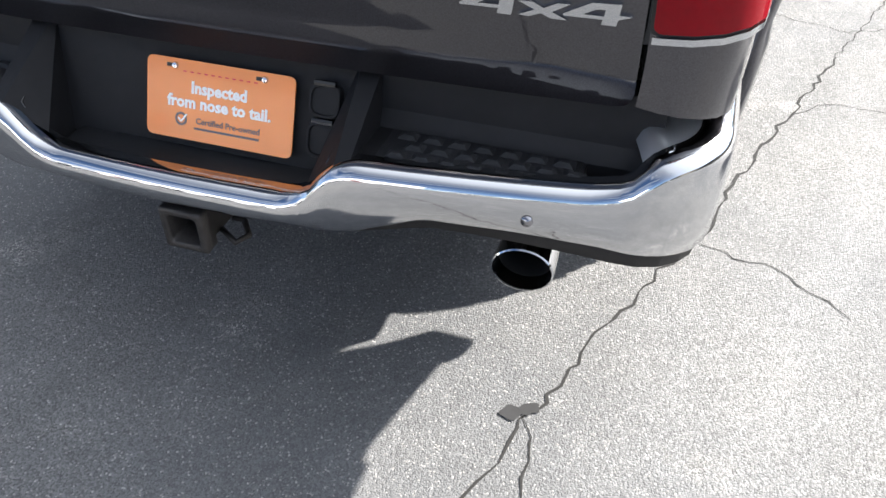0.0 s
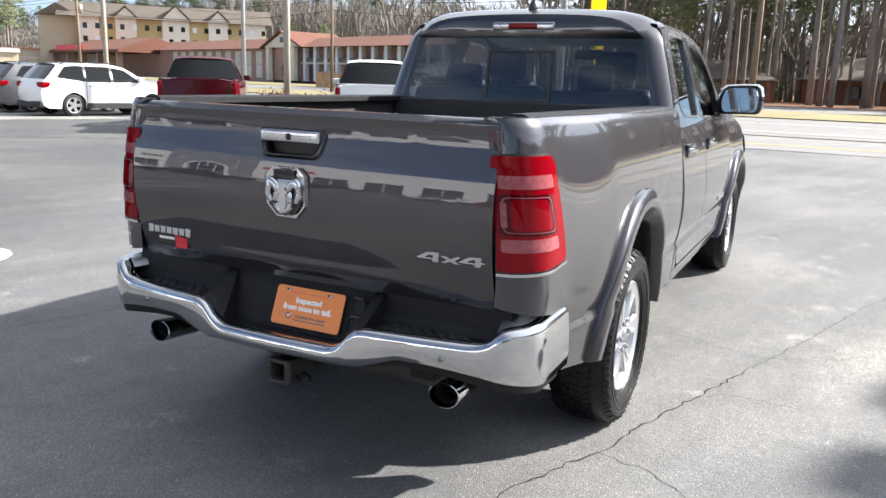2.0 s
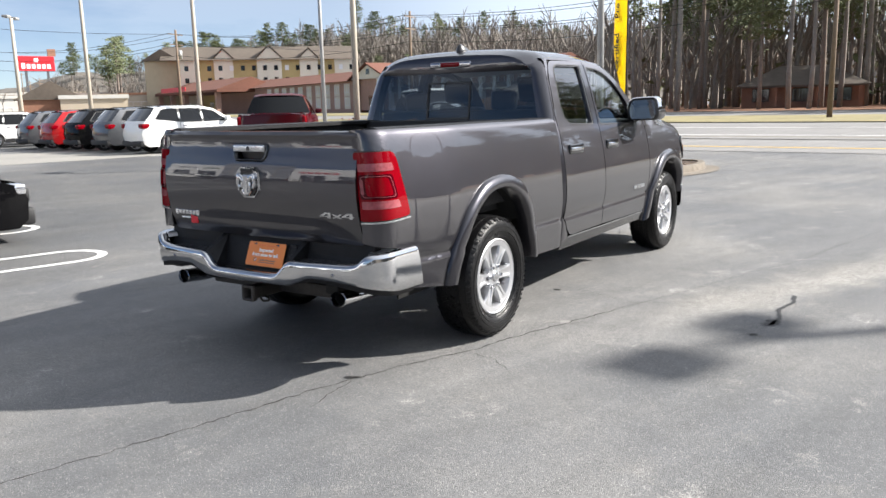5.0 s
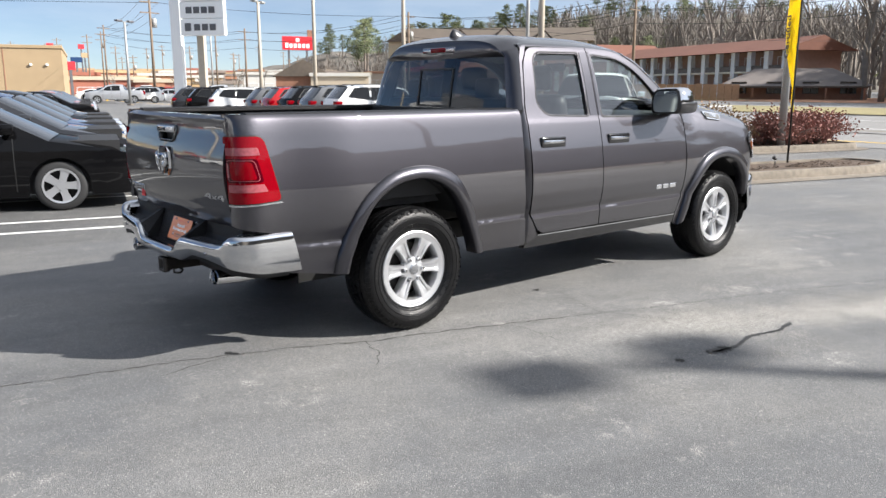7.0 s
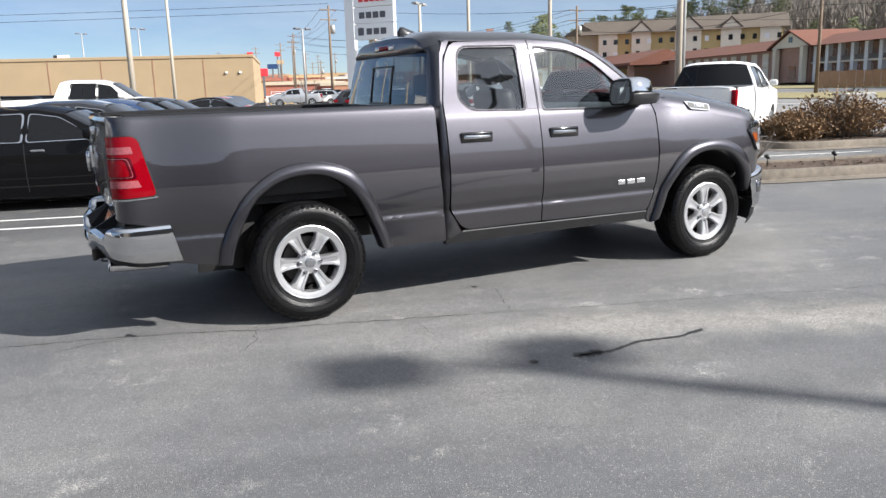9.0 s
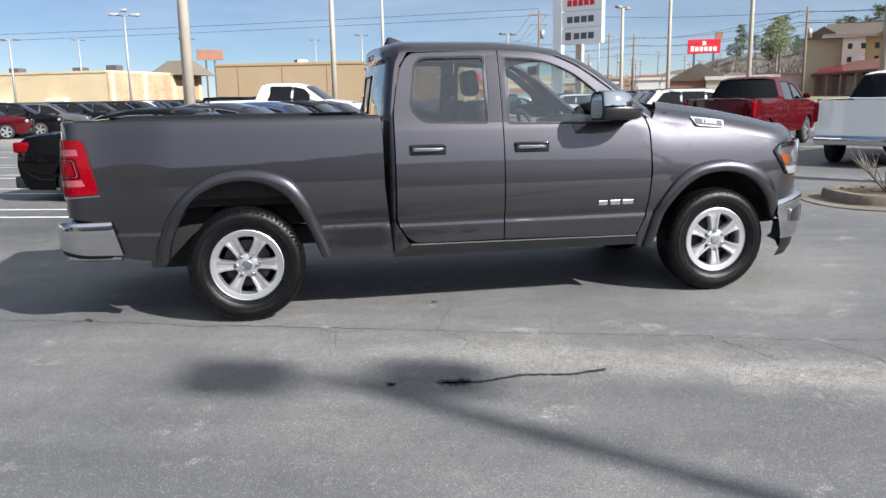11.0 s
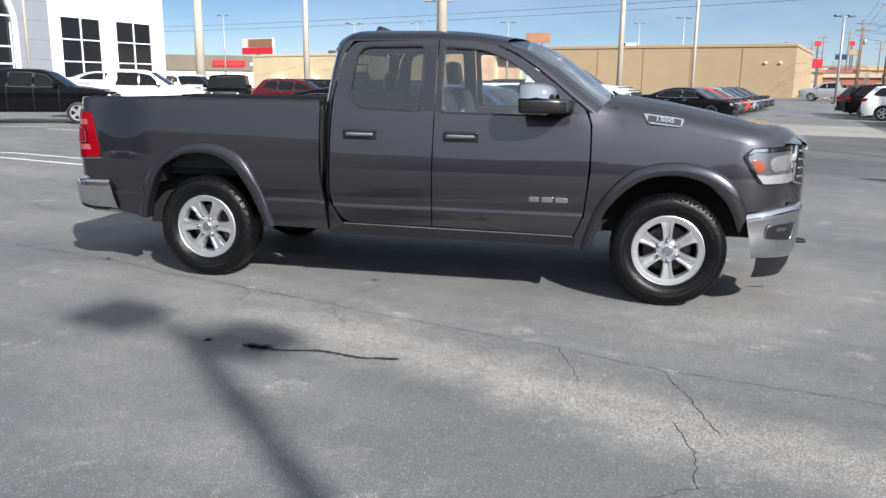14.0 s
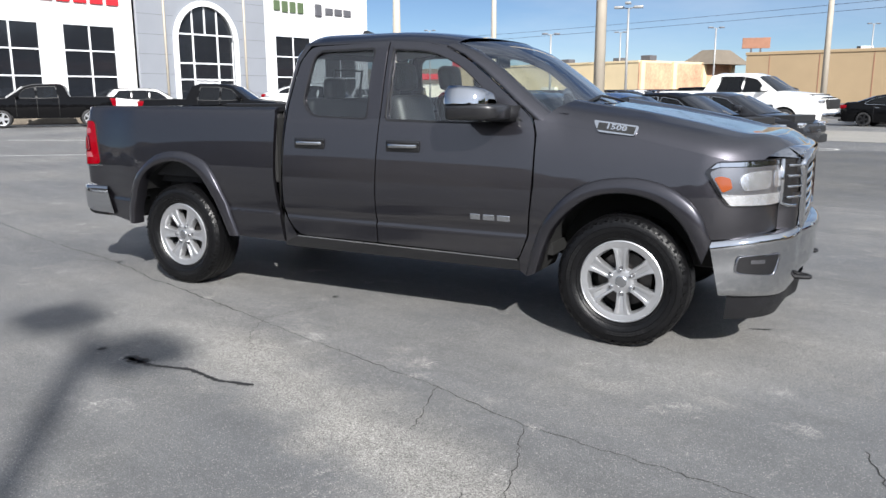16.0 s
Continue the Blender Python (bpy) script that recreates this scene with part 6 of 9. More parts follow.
crack([(-.40, -.99), (-.425, -1.06), (-.46, -1.20), (-.55, -1.32), (-.60, -1.38)], 3, 0.006)
crack([(.435, -1.253), (.566, -1.372), (.56, -1.55), (.545, -1.74)], 9, 0.004)
crack([(1.24, -1.52), (1.34, -1.22), (1.458, -.925)], 4, 0.006)
crack([(1.25, -1.50), (1.40, -1.80), (1.62, -2.05)], 5, 0.003)
crack([(2.90, -2.07), (2.98, -2.35), (3.05, -2.60)], 6, 0.008)
crack([(3.50, -2.33), (3.62, -2.75), (3.70, -3.1)], 7, 0.007)
crack([(2.95, -4.10), (3.20, -3.85), (3.55, -3.62), (3.58, -3.3), (3.5, -3.0)], 8, 0.006)
crack([(-3.4, 2.4), (-2.0, 2.6), (-.6, 2.5), (.3, 2.2)], 11, 0.008)
crack([(-9, 4.0), (-6, 3.2), (-3.0, 1.2)], 12, 0.007)
crack([(4.9, -1.9), (5.3, -3.6), (5.6, -5.2)], 13, 0.008)
# dark stains
for pts, w, seed in (([(1.08, -2.49), (1.30, -2.52), (1.55, -2.47), (1.80, -2.53), (2.03, -2.495)], .030, 21), ([(1.05, -2.47), (1.16, -2.50), (1.24, -2.50)], .085, 22), ([(-1.168, -.622), (-1.152, -.645), (-1.135, -.668), (-1.11, -.693)], .036, 23), ([(1.33, -.80), (1.38, -.785)], .05, 24), ([(.78, -2.44), (.83, -2.45)], .05, 25), ([(4.24, -.24), (4.30, -.225), (4.37, -.21)], .022, 26)):
    rnd = random.Random(seed)
    way = jagged(pts, seed, .006, .010)
    ws = [w * rnd.uniform(.4, 1.3) for _ in way]
    ws[0] = ws[-1] = .006
    tagged(part("tar_stain", ribbon(way, ws, 0.0035), TAR, smooth=False), "dark tar stain on the asphalt", "stain", "stains on the lot", "structure")


def stall_line(name, pts, w, material=None, label="worn white parking line"):
    return tagged(part(name, ribbon(pts, w, 0.005), material or LINE_WHITE, smooth=False), label, "road marking", "parking lines", "structure")


def hairpin(centre, half, gap):
    """A parking line looped round at both ends."""
    c = Vector((*centre, 0))
    pts = []
    for k in range(9):
        a = -math.pi / 2 + math.pi * k / 8
        q = c + U * (half + gap / 2 * math.cos(a)) + V * (gap / 2 * math.sin(a))
        pts.append((q.x, q.y))
    for k in range(9):
        a = math.pi / 2 + math.pi * k / 8
        q = c + U * (-half + gap / 2 * math.cos(a)) + V * (gap / 2 * math.sin(a))
        pts.append((q.x, q.y))
    mid = []
    for i in range(len(pts)):
        mid.append(pts[i])
    mid.append(pts[0])
    way = []
    for (a, b), (c2, d) in zip(mid, mid[1:]):
        n = max(int(math.hypot(c2 - a, d - b) / 0.5), 1)
        way += [(a + (c2 - a) * t / n, b + (d - b) * t / n) for t in range(n)]
    way.append(mid[-1])
    stall_line("parking_line", way, .10)


for k in range(6):
    hairpin((-4.50 + .276 * 2.75 * k * 1.0, 5.85 + .961 * 2.75 * k), 4.95, .75)
for k in range(1, 8):
    q = Vector((-9.2, 13.4, 0)) + V * (k - 1) * 2.75
    stall_line("parking_line", [(q.x - 5, q.y + 1.4), (q.x, q.y)], .10)
for k in range(-2, 6):
    q = Vector((12.6, 19.6, 0)) + V * (2.8 * k)
    stall_line("parking_line", [(q.x, q.y), (q.x + 4.9, q.y - 1.4)], .10)
for k in range(5):
    q = Vector((-15.5, 13.0, 0)) + V * 3.0 * k
    stall_line("parking_line", [(q.x, q.y), (q.x - 4.6, q.y - 2.0)], .10)
stall_line("parking_line", [(10.4, 5.3), (13.6, 4.4)], .09)
for a, b, c in ((-14.5, 6.3, 2.2), (-16.8, 3.6, 3.0)):
    stall_line("parking_line", [(a, b), (a + c, b + c * .75)], .09)
# light concrete apron across the lot
bm = bmesh.new()
loft(bm, [[(x, y0 - .276 * (x - 4), ground_z(x, y0 - .276 * (x - 4)) + .006) for y0 in (22.0, 24.2, 26.4, 28.6, 31.0)] for x in [-27 + 2 * i for i in range(22)]], close=False, caps=False)
bmesh.ops.recalc_face_normals(bm, faces=bm.faces)
if sum(f.normal.z for f in bm.faces) < 0:
    bmesh.ops.reverse_faces(bm, faces=bm.faces)
tagged(part("concrete_apron", bm, CONCRETE, smooth=False), "pale worn concrete strip across the lot", "pavement", kind="structure")

# ---- the road beyond the lot ----
RD = Vector((0.06, 0.998, 0))
RN = Vector((0.998, -0.06, 0))


def road_band(name, s0, s1, lift, material, label, category="road", y0=-160, y1=420):
    bm = bmesh.new()
    rows = []
    for k in range(120):
        t = y0 + (y1 - y0) * k / 119
        bend = 0.0006 * max(0, t - 20) ** 2 * .6
        pts = [(RN.x * s + RD.x * t + bend, RN.y * s + RD.y * t) for s in [s0 + (s1 - s0) * j / 6 for j in range(7)]]
        rows.append([(x, y, ground_z(x, y) + lift) for x, y in pts])
    loft(bm, rows, close=False, caps=False)
    bmesh.ops.recalc_face_normals(bm, faces=bm.faces)
    if sum(f.normal.z for f in bm.faces) < 0:
        bmesh.ops.reverse_faces(bm, faces=bm.faces)
    return tagged(part(name, bm, material, smooth=False), label, category, kind="structure")


road_band("road", 19.0, 45.5, .012, ROAD, "pale worn asphalt road")
road_band("yellow_line", 21.0, 21.25, .018, LINE_YELLOW, "worn yellow road line", "road marking")
road_band("kerb_line", 25.8, 26.3, .10, CURB_MAT, "low concrete median kerb", "kerb")
road_band("white_line", 29.2, 29.45, .018, LINE_WHITE, "white road line", "road marking")
road_band("white_line", 37.5, 37.7, .018, LINE_WHITE, "white road line", "road marking")
road_band("grass_verge", 46.0, 64.0, .06, GRASS, "yellowed winter grass verge", "grass")
road_band("road", 64.5, 86.0, .03, ROAD, "pale worn asphalt road")
road_band("leaf_ground", 87.0, 330.0, .05, LEAF_GROUND, "brown leaf litter below the trees", "ground", y1=60)
road_band("grass_verge", 87.0, 120.0, .09, GRASS, "yellowed winter grass by the motel", "grass", y0=62)


# ---- planted islands ----
def island(name, outline, label, h=.16, kerb=.16):
    """Raised bed with a rounded concrete kerb in pieces and mulch inside."""
    isl = thing(name, label, "traffic island", kind="structure", at=(0, 0, ground_z(*outline[0]) if outline[0][1] > 10 else 0))
    ring = round_poly(outline, .7, 6)
    n = len(ring)
    cx = sum(p[0] for p in ring) / n
    cy = sum(p[1] for p in ring) / n
    bm = bmesh.new()
    rows = []
    for i in range(n):
        a, c = Vector(ring[i - 1]), Vector(ring[(i + 1) % n])
        d = (c - a).normalized()
        inn = Vector((-d.y, d.x))
        if inn.dot(Vector((cx - ring[i][0], cy - ring[i][1]))) < 0:
            inn = -inn
        p = Vector(ring[i])
        prof = [(-.30, .012), (-.01, .020), (0, .03), (.015, h - .03), (.04, h), (kerb, h), (kerb + .01, h - .05)]
        rows.append([(p.x + inn.x * o, p.y + inn.y * o, z) for o, z in prof])
    rows.append(rows[0])
    loft(bm, rows, close=False, caps=False)
    bmesh.ops.recalc_face_normals(bm, faces=bm.faces)
    part("kerb", bm, CURB_MAT, isl, "weathered tan concrete kerb")
    bm = bmesh.new()
    f = bm.faces.new([bm.verts.new((p[0] + (cx - p[0]) * .05, p[1] + (cy - p[1]) * .05, h - .035)) for p in ring])
    if f.normal.z < 0:
        f.normal_flip()
    bmesh.ops.triangulate(bm, faces=bm.faces)
    part("mulch_bed", bm, MULCH, isl, "brown mulch with dry leaves", smooth=False)
    rnd = random.Random(len(name) * 13 + n)
    bm = bmesh.new()
    lo = (min(p[0] for p in ring), min(p[1] for p in ring))
    hi = (max(p[0] for p in ring), max(p[1] for p in ring))
    for _ in range(900):
        t, w = rnd.random(), rnd.random()
        i = rnd.randrange(n)
        p = Vector(ring[i]).lerp(Vector((cx, cy)), .06 + .9 * rnd.random())
        r = rnd.uniform(.012, .04)
        a = rnd.uniform(0, 6.28)
        q = [(p.x + r * math.cos(a + k * 2.1) * rnd.uniform(.5, 1.2), p.y + r * math.sin(a + k * 2.1), h - .03 + rnd.uniform(0, .03)) for k in range(3)]
        bm.faces.new([bm.verts.new(c) for c in q])
    o = part("bark_chips", bm, MULCH, isl, smooth=False)
    o["kind"] = "stuff"
    return isl


island("island_front", [(7.6, 2.45), (12.6, 1.0), (13.9, 1.3), (13.9, 2.3), (7.9, 3.9)], "long kerbed island with mulch and low lights")
island("island_back", [(12.4, 5.7), (18.9, 3.8), (19.6, 6.2), (13.0, 7.6)], "kerbed planting bed with bushes")
island("island_far", [(17.6, 12.6), (19.8, 12.2), (20.4, 17.2), (18.2, 17.6)], "small kerbed bed round a lamp post")

# ---- parked cars ----
CAR_TYRE = mat("car_tyre", (0.016, 0.016, 0.017), 0.7, noise=0.2, scale=30)
CAR_RIM = mat("car_rim", (0.55, 0.56, 0.58), 0.28, 0.8)
CAR_RIM_DARK = mat("black_rim", (0.02, 0.02, 0.022), 0.3, 0.4)
CAR_TRIM = mat("car_lower_trim", (0.012, 0.012, 0.013), 0.6)


def paint(name, c, metal=0.25):
    return mat(name + "_paint", c, 0.45, metal, 1.0, spec=0.0, flake=0.12)


P_BLACK = paint("black", (0.004, 0.004, 0.0045), 0.0)
P_BLACK.node_tree.nodes["Principled BSDF"].inputs["Coat Weight"].default_value = 0.3
P_WHITE = paint("white", (0.78, 0.78, 0.77), 0.0)
P_SILVER = paint("silver", (0.42, 0.43, 0.45), 0.6)
P_GREY = paint("grey", (0.085, 0.088, 0.095), 0.3)
P_DARK = paint("charcoal", (0.020, 0.021, 0.025), 0.1)
P_RED = paint("red", (0.34, 0.010, 0.012), 0.0)
P_MAROON = paint("maroon", (0.060, 0.0035, 0.007), 0.0)
P_MAROON.node_tree.nodes["Principled BSDF"].inputs["Coat Weight"].default_value = 0.6
P_BLUE = paint("blue", (0.03, 0.06, 0.14), 0.4)
P_ORANGE = paint("orange_red", (0.55, 0.05, 0.02), 0.1)

# top outline from the nose over the roof to the tail (x, z, is glass up to next), belt height, windows, wheels
KINDS = {
    "sedan": dict(W=.93, wb=1.40, r=.335, sill=.20, nose=2.42,
                  top=[(2.42, .30, 0), (2.44, .55, 0), (2.36, .72, 0), (2.05, .81, 0), (1.30, .93, 1), (.45, 1.37, 0), (.05, 1.45, 0), (-.55, 1.45, 0), (-1.0, 1.37, 1), (-1.75, 1.10, 0), (-2.25, 1.06, 0), (-2.42, .95, 0), (-2.46, .60, 0), (-2.42, .32, 0)],
                  win=[[(.90, 1.02), (.38, 1.33), (-.02, 1.39), (-.06, 1.0)], [(-.14, 1.0), (-.12, 1.39), (-.60, 1.38), (-1.05, 1.28), (-1.40, 1.09), (-1.30, 1.02)]]),
    "suv": dict(W=.94, wb=1.38, r=.36, sill=.26, nose=2.36,
                top=[(2.32, .34, 0), (2.36, .62, 0), (2.30, .90, 0), (1.95, 1.02, 0), (1.25, 1.12, 1), (.50, 1.58, 0), (.10, 1.66, 0), (-.80, 1.69, 0), (-1.80, 1.62, 1), (-2.22, 1.18, 0), (-2.32, 1.05, 0), (-2.38, .70, 0), (-2.32, .36, 0)],
                win=[[(.98, 1.15), (.45, 1.50), (.02, 1.58), (.0, 1.12)], [(-.08, 1.12), (-.06, 1.59), (-.88, 1.60), (-.92, 1.13)], [(-1.0, 1.14), (-.96, 1.60), (-1.55, 1.57), (-1.85, 1.24)]]),
    "pickup": dict(W=1.0, wb=1.80, r=.40, sill=.42, nose=2.95,
                   top=[(2.88, .42, 0), (2.93, .75, 0), (2.86, 1.10, 0), (2.45, 1.22, 0), (1.55, 1.32, 1), (.85, 1.80, 0), (.50, 1.90, 0), (-.55, 1.92, 0), (-.78, 1.86, 1), (-.98, 1.38, 0), (-1.0, .95, 0), (-2.78, .95, 0), (-2.80, 1.34, 0), (-2.90, 1.33, 0), (-2.92, .80, 0), (-2.95, .55, 0)],
                   win=[[(1.22, 1.34), (.80, 1.72), (.42, 1.80), (.40, 1.32)], [(.32, 1.32), (.34, 1.81), (-.42, 1.82), (-.50, 1.34)]]),
    "jeep": dict(W=.92, wb=1.45, r=.41, sill=.46, nose=2.15,
                 top=[(2.10, .55, 0), (2.15, .95, 0), (2.08, 1.15, 0), (1.0, 1.22, 1), (.72, 1.74, 0), (.55, 1.80, 0), (-1.0, 1.83, 0), (-1.95, 1.80, 1), (-2.02, 1.25, 0), (-2.08, .90, 0), (-2.05, .52, 0)],
                 win=[[(.78, 1.25), (.62, 1.66), (.12, 1.70), (.10, 1.22)], [(.0, 1.22), (.02, 1.70), (-.80, 1.72), (-.82, 1.22)], [(-.95, 1.24), (-.93, 1.72), (-1.80, 1.70), (-1.85, 1.26)]]),
}


def car_width(K, z):
    top = max(p[1] for p in K["top"])
    belt = K["win"][0][0][1] - .04
    w = K["W"]
    if z < belt:
        t = (z - K["sill"]) / (belt - K["sill"])
        return w * (0.955 + 0.06 * math.sin(math.pi * min(max(t, 0), 1) * .9))
    t = (z - belt) / (top - belt)
    tumble = 0.12 if K is KINDS["jeep"] else 0.26
    return w * (0.955 + 0.06 * math.sin(math.pi * .9)) * (1 - tumble * t ** 1.15)


_wheel_cache = {}


def car_wheel(r, dark, parent, x, y):
    key = (r, dark)
    if key not in _wheel_cache:
        b1 = bmesh.new()
        prof = [(r * .68, .09), (r * .80, .11), (r * .93, .105), (r, .07), (r, -.07), (r * .93, -.105), (r * .68, -.09)]
        spin(b1, prof, 28, "Y")
        bmesh.ops.recalc_face_normals(b1, faces=b1.faces)
        b2 = bmesh.new()
        spin(b2, [(r * .62, -.095), (r * .70, -.10), (r * .70, -.02)], 28, "Y")
        for k in range(5):
            a = 2 * math.pi * k / 5
            ca, sa = math.cos(a), math.sin(a)
            rings = []
            for q, w in ((.03, .05), (r * .35, .045), (r * .66, .06)):
                rings.append([(q * ca - t * sa, -.085 + d, q * sa + t * ca) for t, d in ((-w, .03), (-w, 0), (w, 0), (w, .03))])
            loft(b2, rings)
        spin(b2, [(0, -.09), (.06, -.09), (.07, -.06)], 14, "Y")
        bmesh.ops.recalc_face_normals(b2, faces=b2.faces)
        # the same painted dark behind the small wheels' spokes
        b3 = bmesh.new()
        spin(b3, [(0, -.02), (r * .69, -.02)], 20, "Y")
        meshes = []
        for nm, b, m in (("tyre", b1, CAR_TYRE), ("rim", b2, CAR_RIM_DARK if dark else CAR_RIM), ("rim_dark_disc", b3, INSIDE)):
            me = bpy.data.meshes.new(nm)
            for f in b.faces:
                f.smooth = nm == "tyre"
            b.to_mesh(me)
            b.free()
            me.materials.append(m)
            meshes.append(me)
        _wheel_cache[key] = meshes
    ms = _wheel_cache[key]
    w = new("wheel", ms[0])
    w.parent = parent
    w.matrix_local = pose(x, y, r, 0, 0, 0 if y < 0 else 180)
    for nm, me in (("rim", ms[1]), ("rim_dark_disc", ms[2])):
        o = new(nm, me)
        o.parent = w


_car_cache = {}


def car(kind, colour, cx, cy, heading, label, dark_rims=False, group="parked cars", scale=1.0, dz=0.0, category=None):
    """A parked car: painted body, glass, lamps, bumpers and wheels, origin on the ground below its middle."""
    key = (kind, colour.name, dark_rims)
    m = pose(cx, cy, ground_z(cx, cy) + dz, 0, 0, heading)
    if key in _car_cache:
        c = copy_thing(_car_cache[key], m)
        c.scale = (scale,) * 3
        return tagged(c, label)
    K = KINDS[kind]
    name = {"sedan": "sedan", "suv": "sport_utility_vehicle", "pickup": "pickup", "jeep": "off_road_vehicle"}[kind]
    ob = thing(name, label, category or {"sedan": "car", "suv": "car", "pickup": "pickup truck", "jeep": "car"}[kind], group)
    top, wb, r, sill = K["top"], K["wb"], K["r"], K["sill"]
    ra = r * 1.13

    def arch(x):
        return [(x + ra * math.cos(a), max(r + ra * math.sin(a), sill)) for a in [math.pi * k / 10 for k in range(11)]]
    outline = [(p[0], p[1]) for p in top]
    if kind == "pickup":
        outline = [p for p in outline if not (p[1] == .95)]
        i = [k for k, p in enumerate(outline) if p == (-2.80, 1.34)][0]
        outline.insert(i, (-1.02, 1.36))
    low = [(outline[-1][0] + .15, sill)] + [(-wb - ra, sill)] + list(reversed(arch(-wb)))[1:-1] + [(-wb + ra, sill), (wb - ra, sill)] + list(reversed(arch(wb)))[1:-1] + [(wb + ra, sill), (outline[0][0] - .12, sill)]
    poly = outline + low
    xf, xr = outline[0][0], outline[-1][0]

    def place(x, z, deep):
        w = car_width(K, z)
        e = max(0, abs(x) - (K["nose"] - .55)) / .55
        return (x, -(w - .13 * min(e, 1.1) ** 2.2 - deep), z)
    bm = sheet(poly, place, .22, [round_poly(w, .05, 3) for w in K["win"]], .02, .16)
    c = mirrored(bm)
    part("body_side", bm, colour, ob, angle=38)
    part("body_side", c, colour, ob, angle=38)
    for w in K["win"]:
        g = sheet(round_poly(w, .05, 3), lambda x, z, d: place(x, z, .015), .4, zstep=.4)
        gm = mirrored(g)
        part("side_window", g, GLASS_CAR, ob)
        part("side_window", gm, GLASS_CAR, ob)
        inner = round_poly(w, .05, 3)
        mx_, mz_ = sum(p[0] for p in inner) / len(inner), sum(p[1] for p in inner) / len(inner)
        rows = []
        for p in inner + inner[:1]:
            q = (mx_ + (p[0] - mx_) * (1.045 if kind == "sedan" else 1.11), mz_ + (p[1] - mz_) * (1.06 if kind == "sedan" else 1.10))
            rows.append([place(p[0], p[1], .012), place(p[0], p[1], -.003), place(q[0], q[1], -.003)])
        tb = bmesh.new()
        loft(tb, rows, close=False, caps=False)
        bmesh.ops.recalc_face_normals(tb, faces=tb.faces)
        tm = mirrored(tb)
        part("window_trim", tb, CHROME_DULL if kind == "sedan" else CAR_TRIM, ob)
        part("window_trim", tm, CHROME_DULL if kind == "sedan" else CAR_TRIM, ob)
    # door seams
    belt = K["win"][0][0][1] - .05
    for sx in (K["win"][0][3][0] - .04, K["win"][0][0][0] - .02, (K["win"][1][3][0] if len(K["win"][1]) == 4 else -.95) - .03):
        sb_ = bmesh.new()
        loft(sb_, [[place(sx - .007, z, -.002), place(sx + .007, z, -.002)] for z in [sill + .08 + (belt - sill - .08) * j / 6 for j in range(7)]], close=False, caps=False)
        sm_ = mirrored(sb_)
        part("door_seam", sb_, BLACK, ob)
        part("door_seam", sm_, BLACK, ob)
    groups = []
    for a, b in zip(top, top[1:]):
        groups.append((a, b, bool(a[2])))
    bodyb = bmesh.new()
    for a, b, glass in groups:
        tgt = bmesh.new() if glass else bodyb
        rows = []
        n = 3
        for k in range(n + 1):
            t = k / n
            x, z = a[0] + (b[0] - a[0]) * t, a[1] + (b[1] - a[1]) * t
            w = -place(x, z, 0)[1]
            crown = .05 if z > .8 else .0
            bow = .10 * (1 if x > 0 else -1) if abs(b[1] - a[1]) > .12 else 0
            rows.append([(x + bow * (1 - v * v), w * v, z + crown * (1 - v ** 4) * (0 if abs(b[1] - a[1]) > abs(b[0] - a[0]) else 1)) for v in (-1, -.9, -.6, 0, .6, .9, 1)])
        if kind == "pickup" and a[1] == .95 and b[1] == .95:
            tgt.free() if tgt is not bodyb else None
            loft(bodyb, [[(q[0], q[1] * .9, q[2]) for q in row] for row in rows], close=False, caps=False)
            continue
        loft(tgt, rows, close=False, caps=False)
        if glass:
            bmesh.ops.recalc_face_normals(tgt, faces=tgt.faces)
            part("windscreen" if a[0] > 0 else "rear_window", tgt, GLASS_CAR, ob)
    bmesh.ops.remove_doubles(bodyb, verts=bodyb.verts, dist=.001)
    bmesh.ops.recalc_face_normals(bodyb, faces=bodyb.faces)
    part("body_top", bodyb, colour, ob, angle=38)
    bm = bmesh.new()
    box(bm, (xr + .25, -K["W"] * .80, sill + .02), (xf - .25, K["W"] * .80, K["win"][0][0][1] - .10))
    part("cabin_fill", bm, CAR_TRIM, ob)
    for y in (-1, 1):
        bm = bmesh.new()
        W = K["W"]
        if kind == "jeep":
            spin(bm, [(0, 2.255), (.09, 2.25), (.10, 2.10)], 16, "X", (0, y * .56, .98))
        else:
            zl = {"sedan": .68, "suv": .84, "pickup": 1.0}[kind]
            xq = K["nose"] + .005
            box(bm, (xq - .34, min(y * W * .58, y * W * .93), zl - .06), (xq - .01, max(y * W * .58, y * W * .93), zl + .07), .03)
        part("head_lamp", bm, CLEAR_LENS, ob)
        bm = bmesh.new()
        zt = {"sedan": .90, "suv": 1.0, "pickup": 1.10, "jeep": 1.05}[kind]
        xt = min(p[0] for p in top)
        hh = .20 if kind in ("pickup", "jeep") else .085
        ww = .16 if kind in ("pickup", "jeep") else .40
        box(bm, (xt + .0, min(y * (W - .05), y * (W - ww)), zt - hh), (xt + .30, max(y * (W - .05), y * (W - ww)), zt + hh), .03)
        part("tail_lamp", bm, RED_LENS, ob)
        bm = bmesh.new()
        mx = K["win"][0][0][0] - .06
        mz = K["win"][0][0][1] + .06
        box(bm, (mx - .09, y * (W + .09) - .10, mz - .06), (mx + .08, y * (W + .09) + .10, mz + .09), .04, 2)
        part("door_mirror", bm, colour, ob)
        for wx in (-wb, wb):
            car_wheel(r, dark_rims, ob, wx, y * (W - .13))
        for hx in (K["win"][0][3][0] + .14, K["win"][1][3][0] + .16 if len(K["win"][1]) == 4 else -.85):
            bm = bmesh.new()
            hz = K["win"][0][3][1] - .13
            yy = car_width(K, hz)
            box(bm, (hx - .10, y * yy - .02, hz - .018), (hx + .10, y * yy + .02, hz + .018), .01, 1)
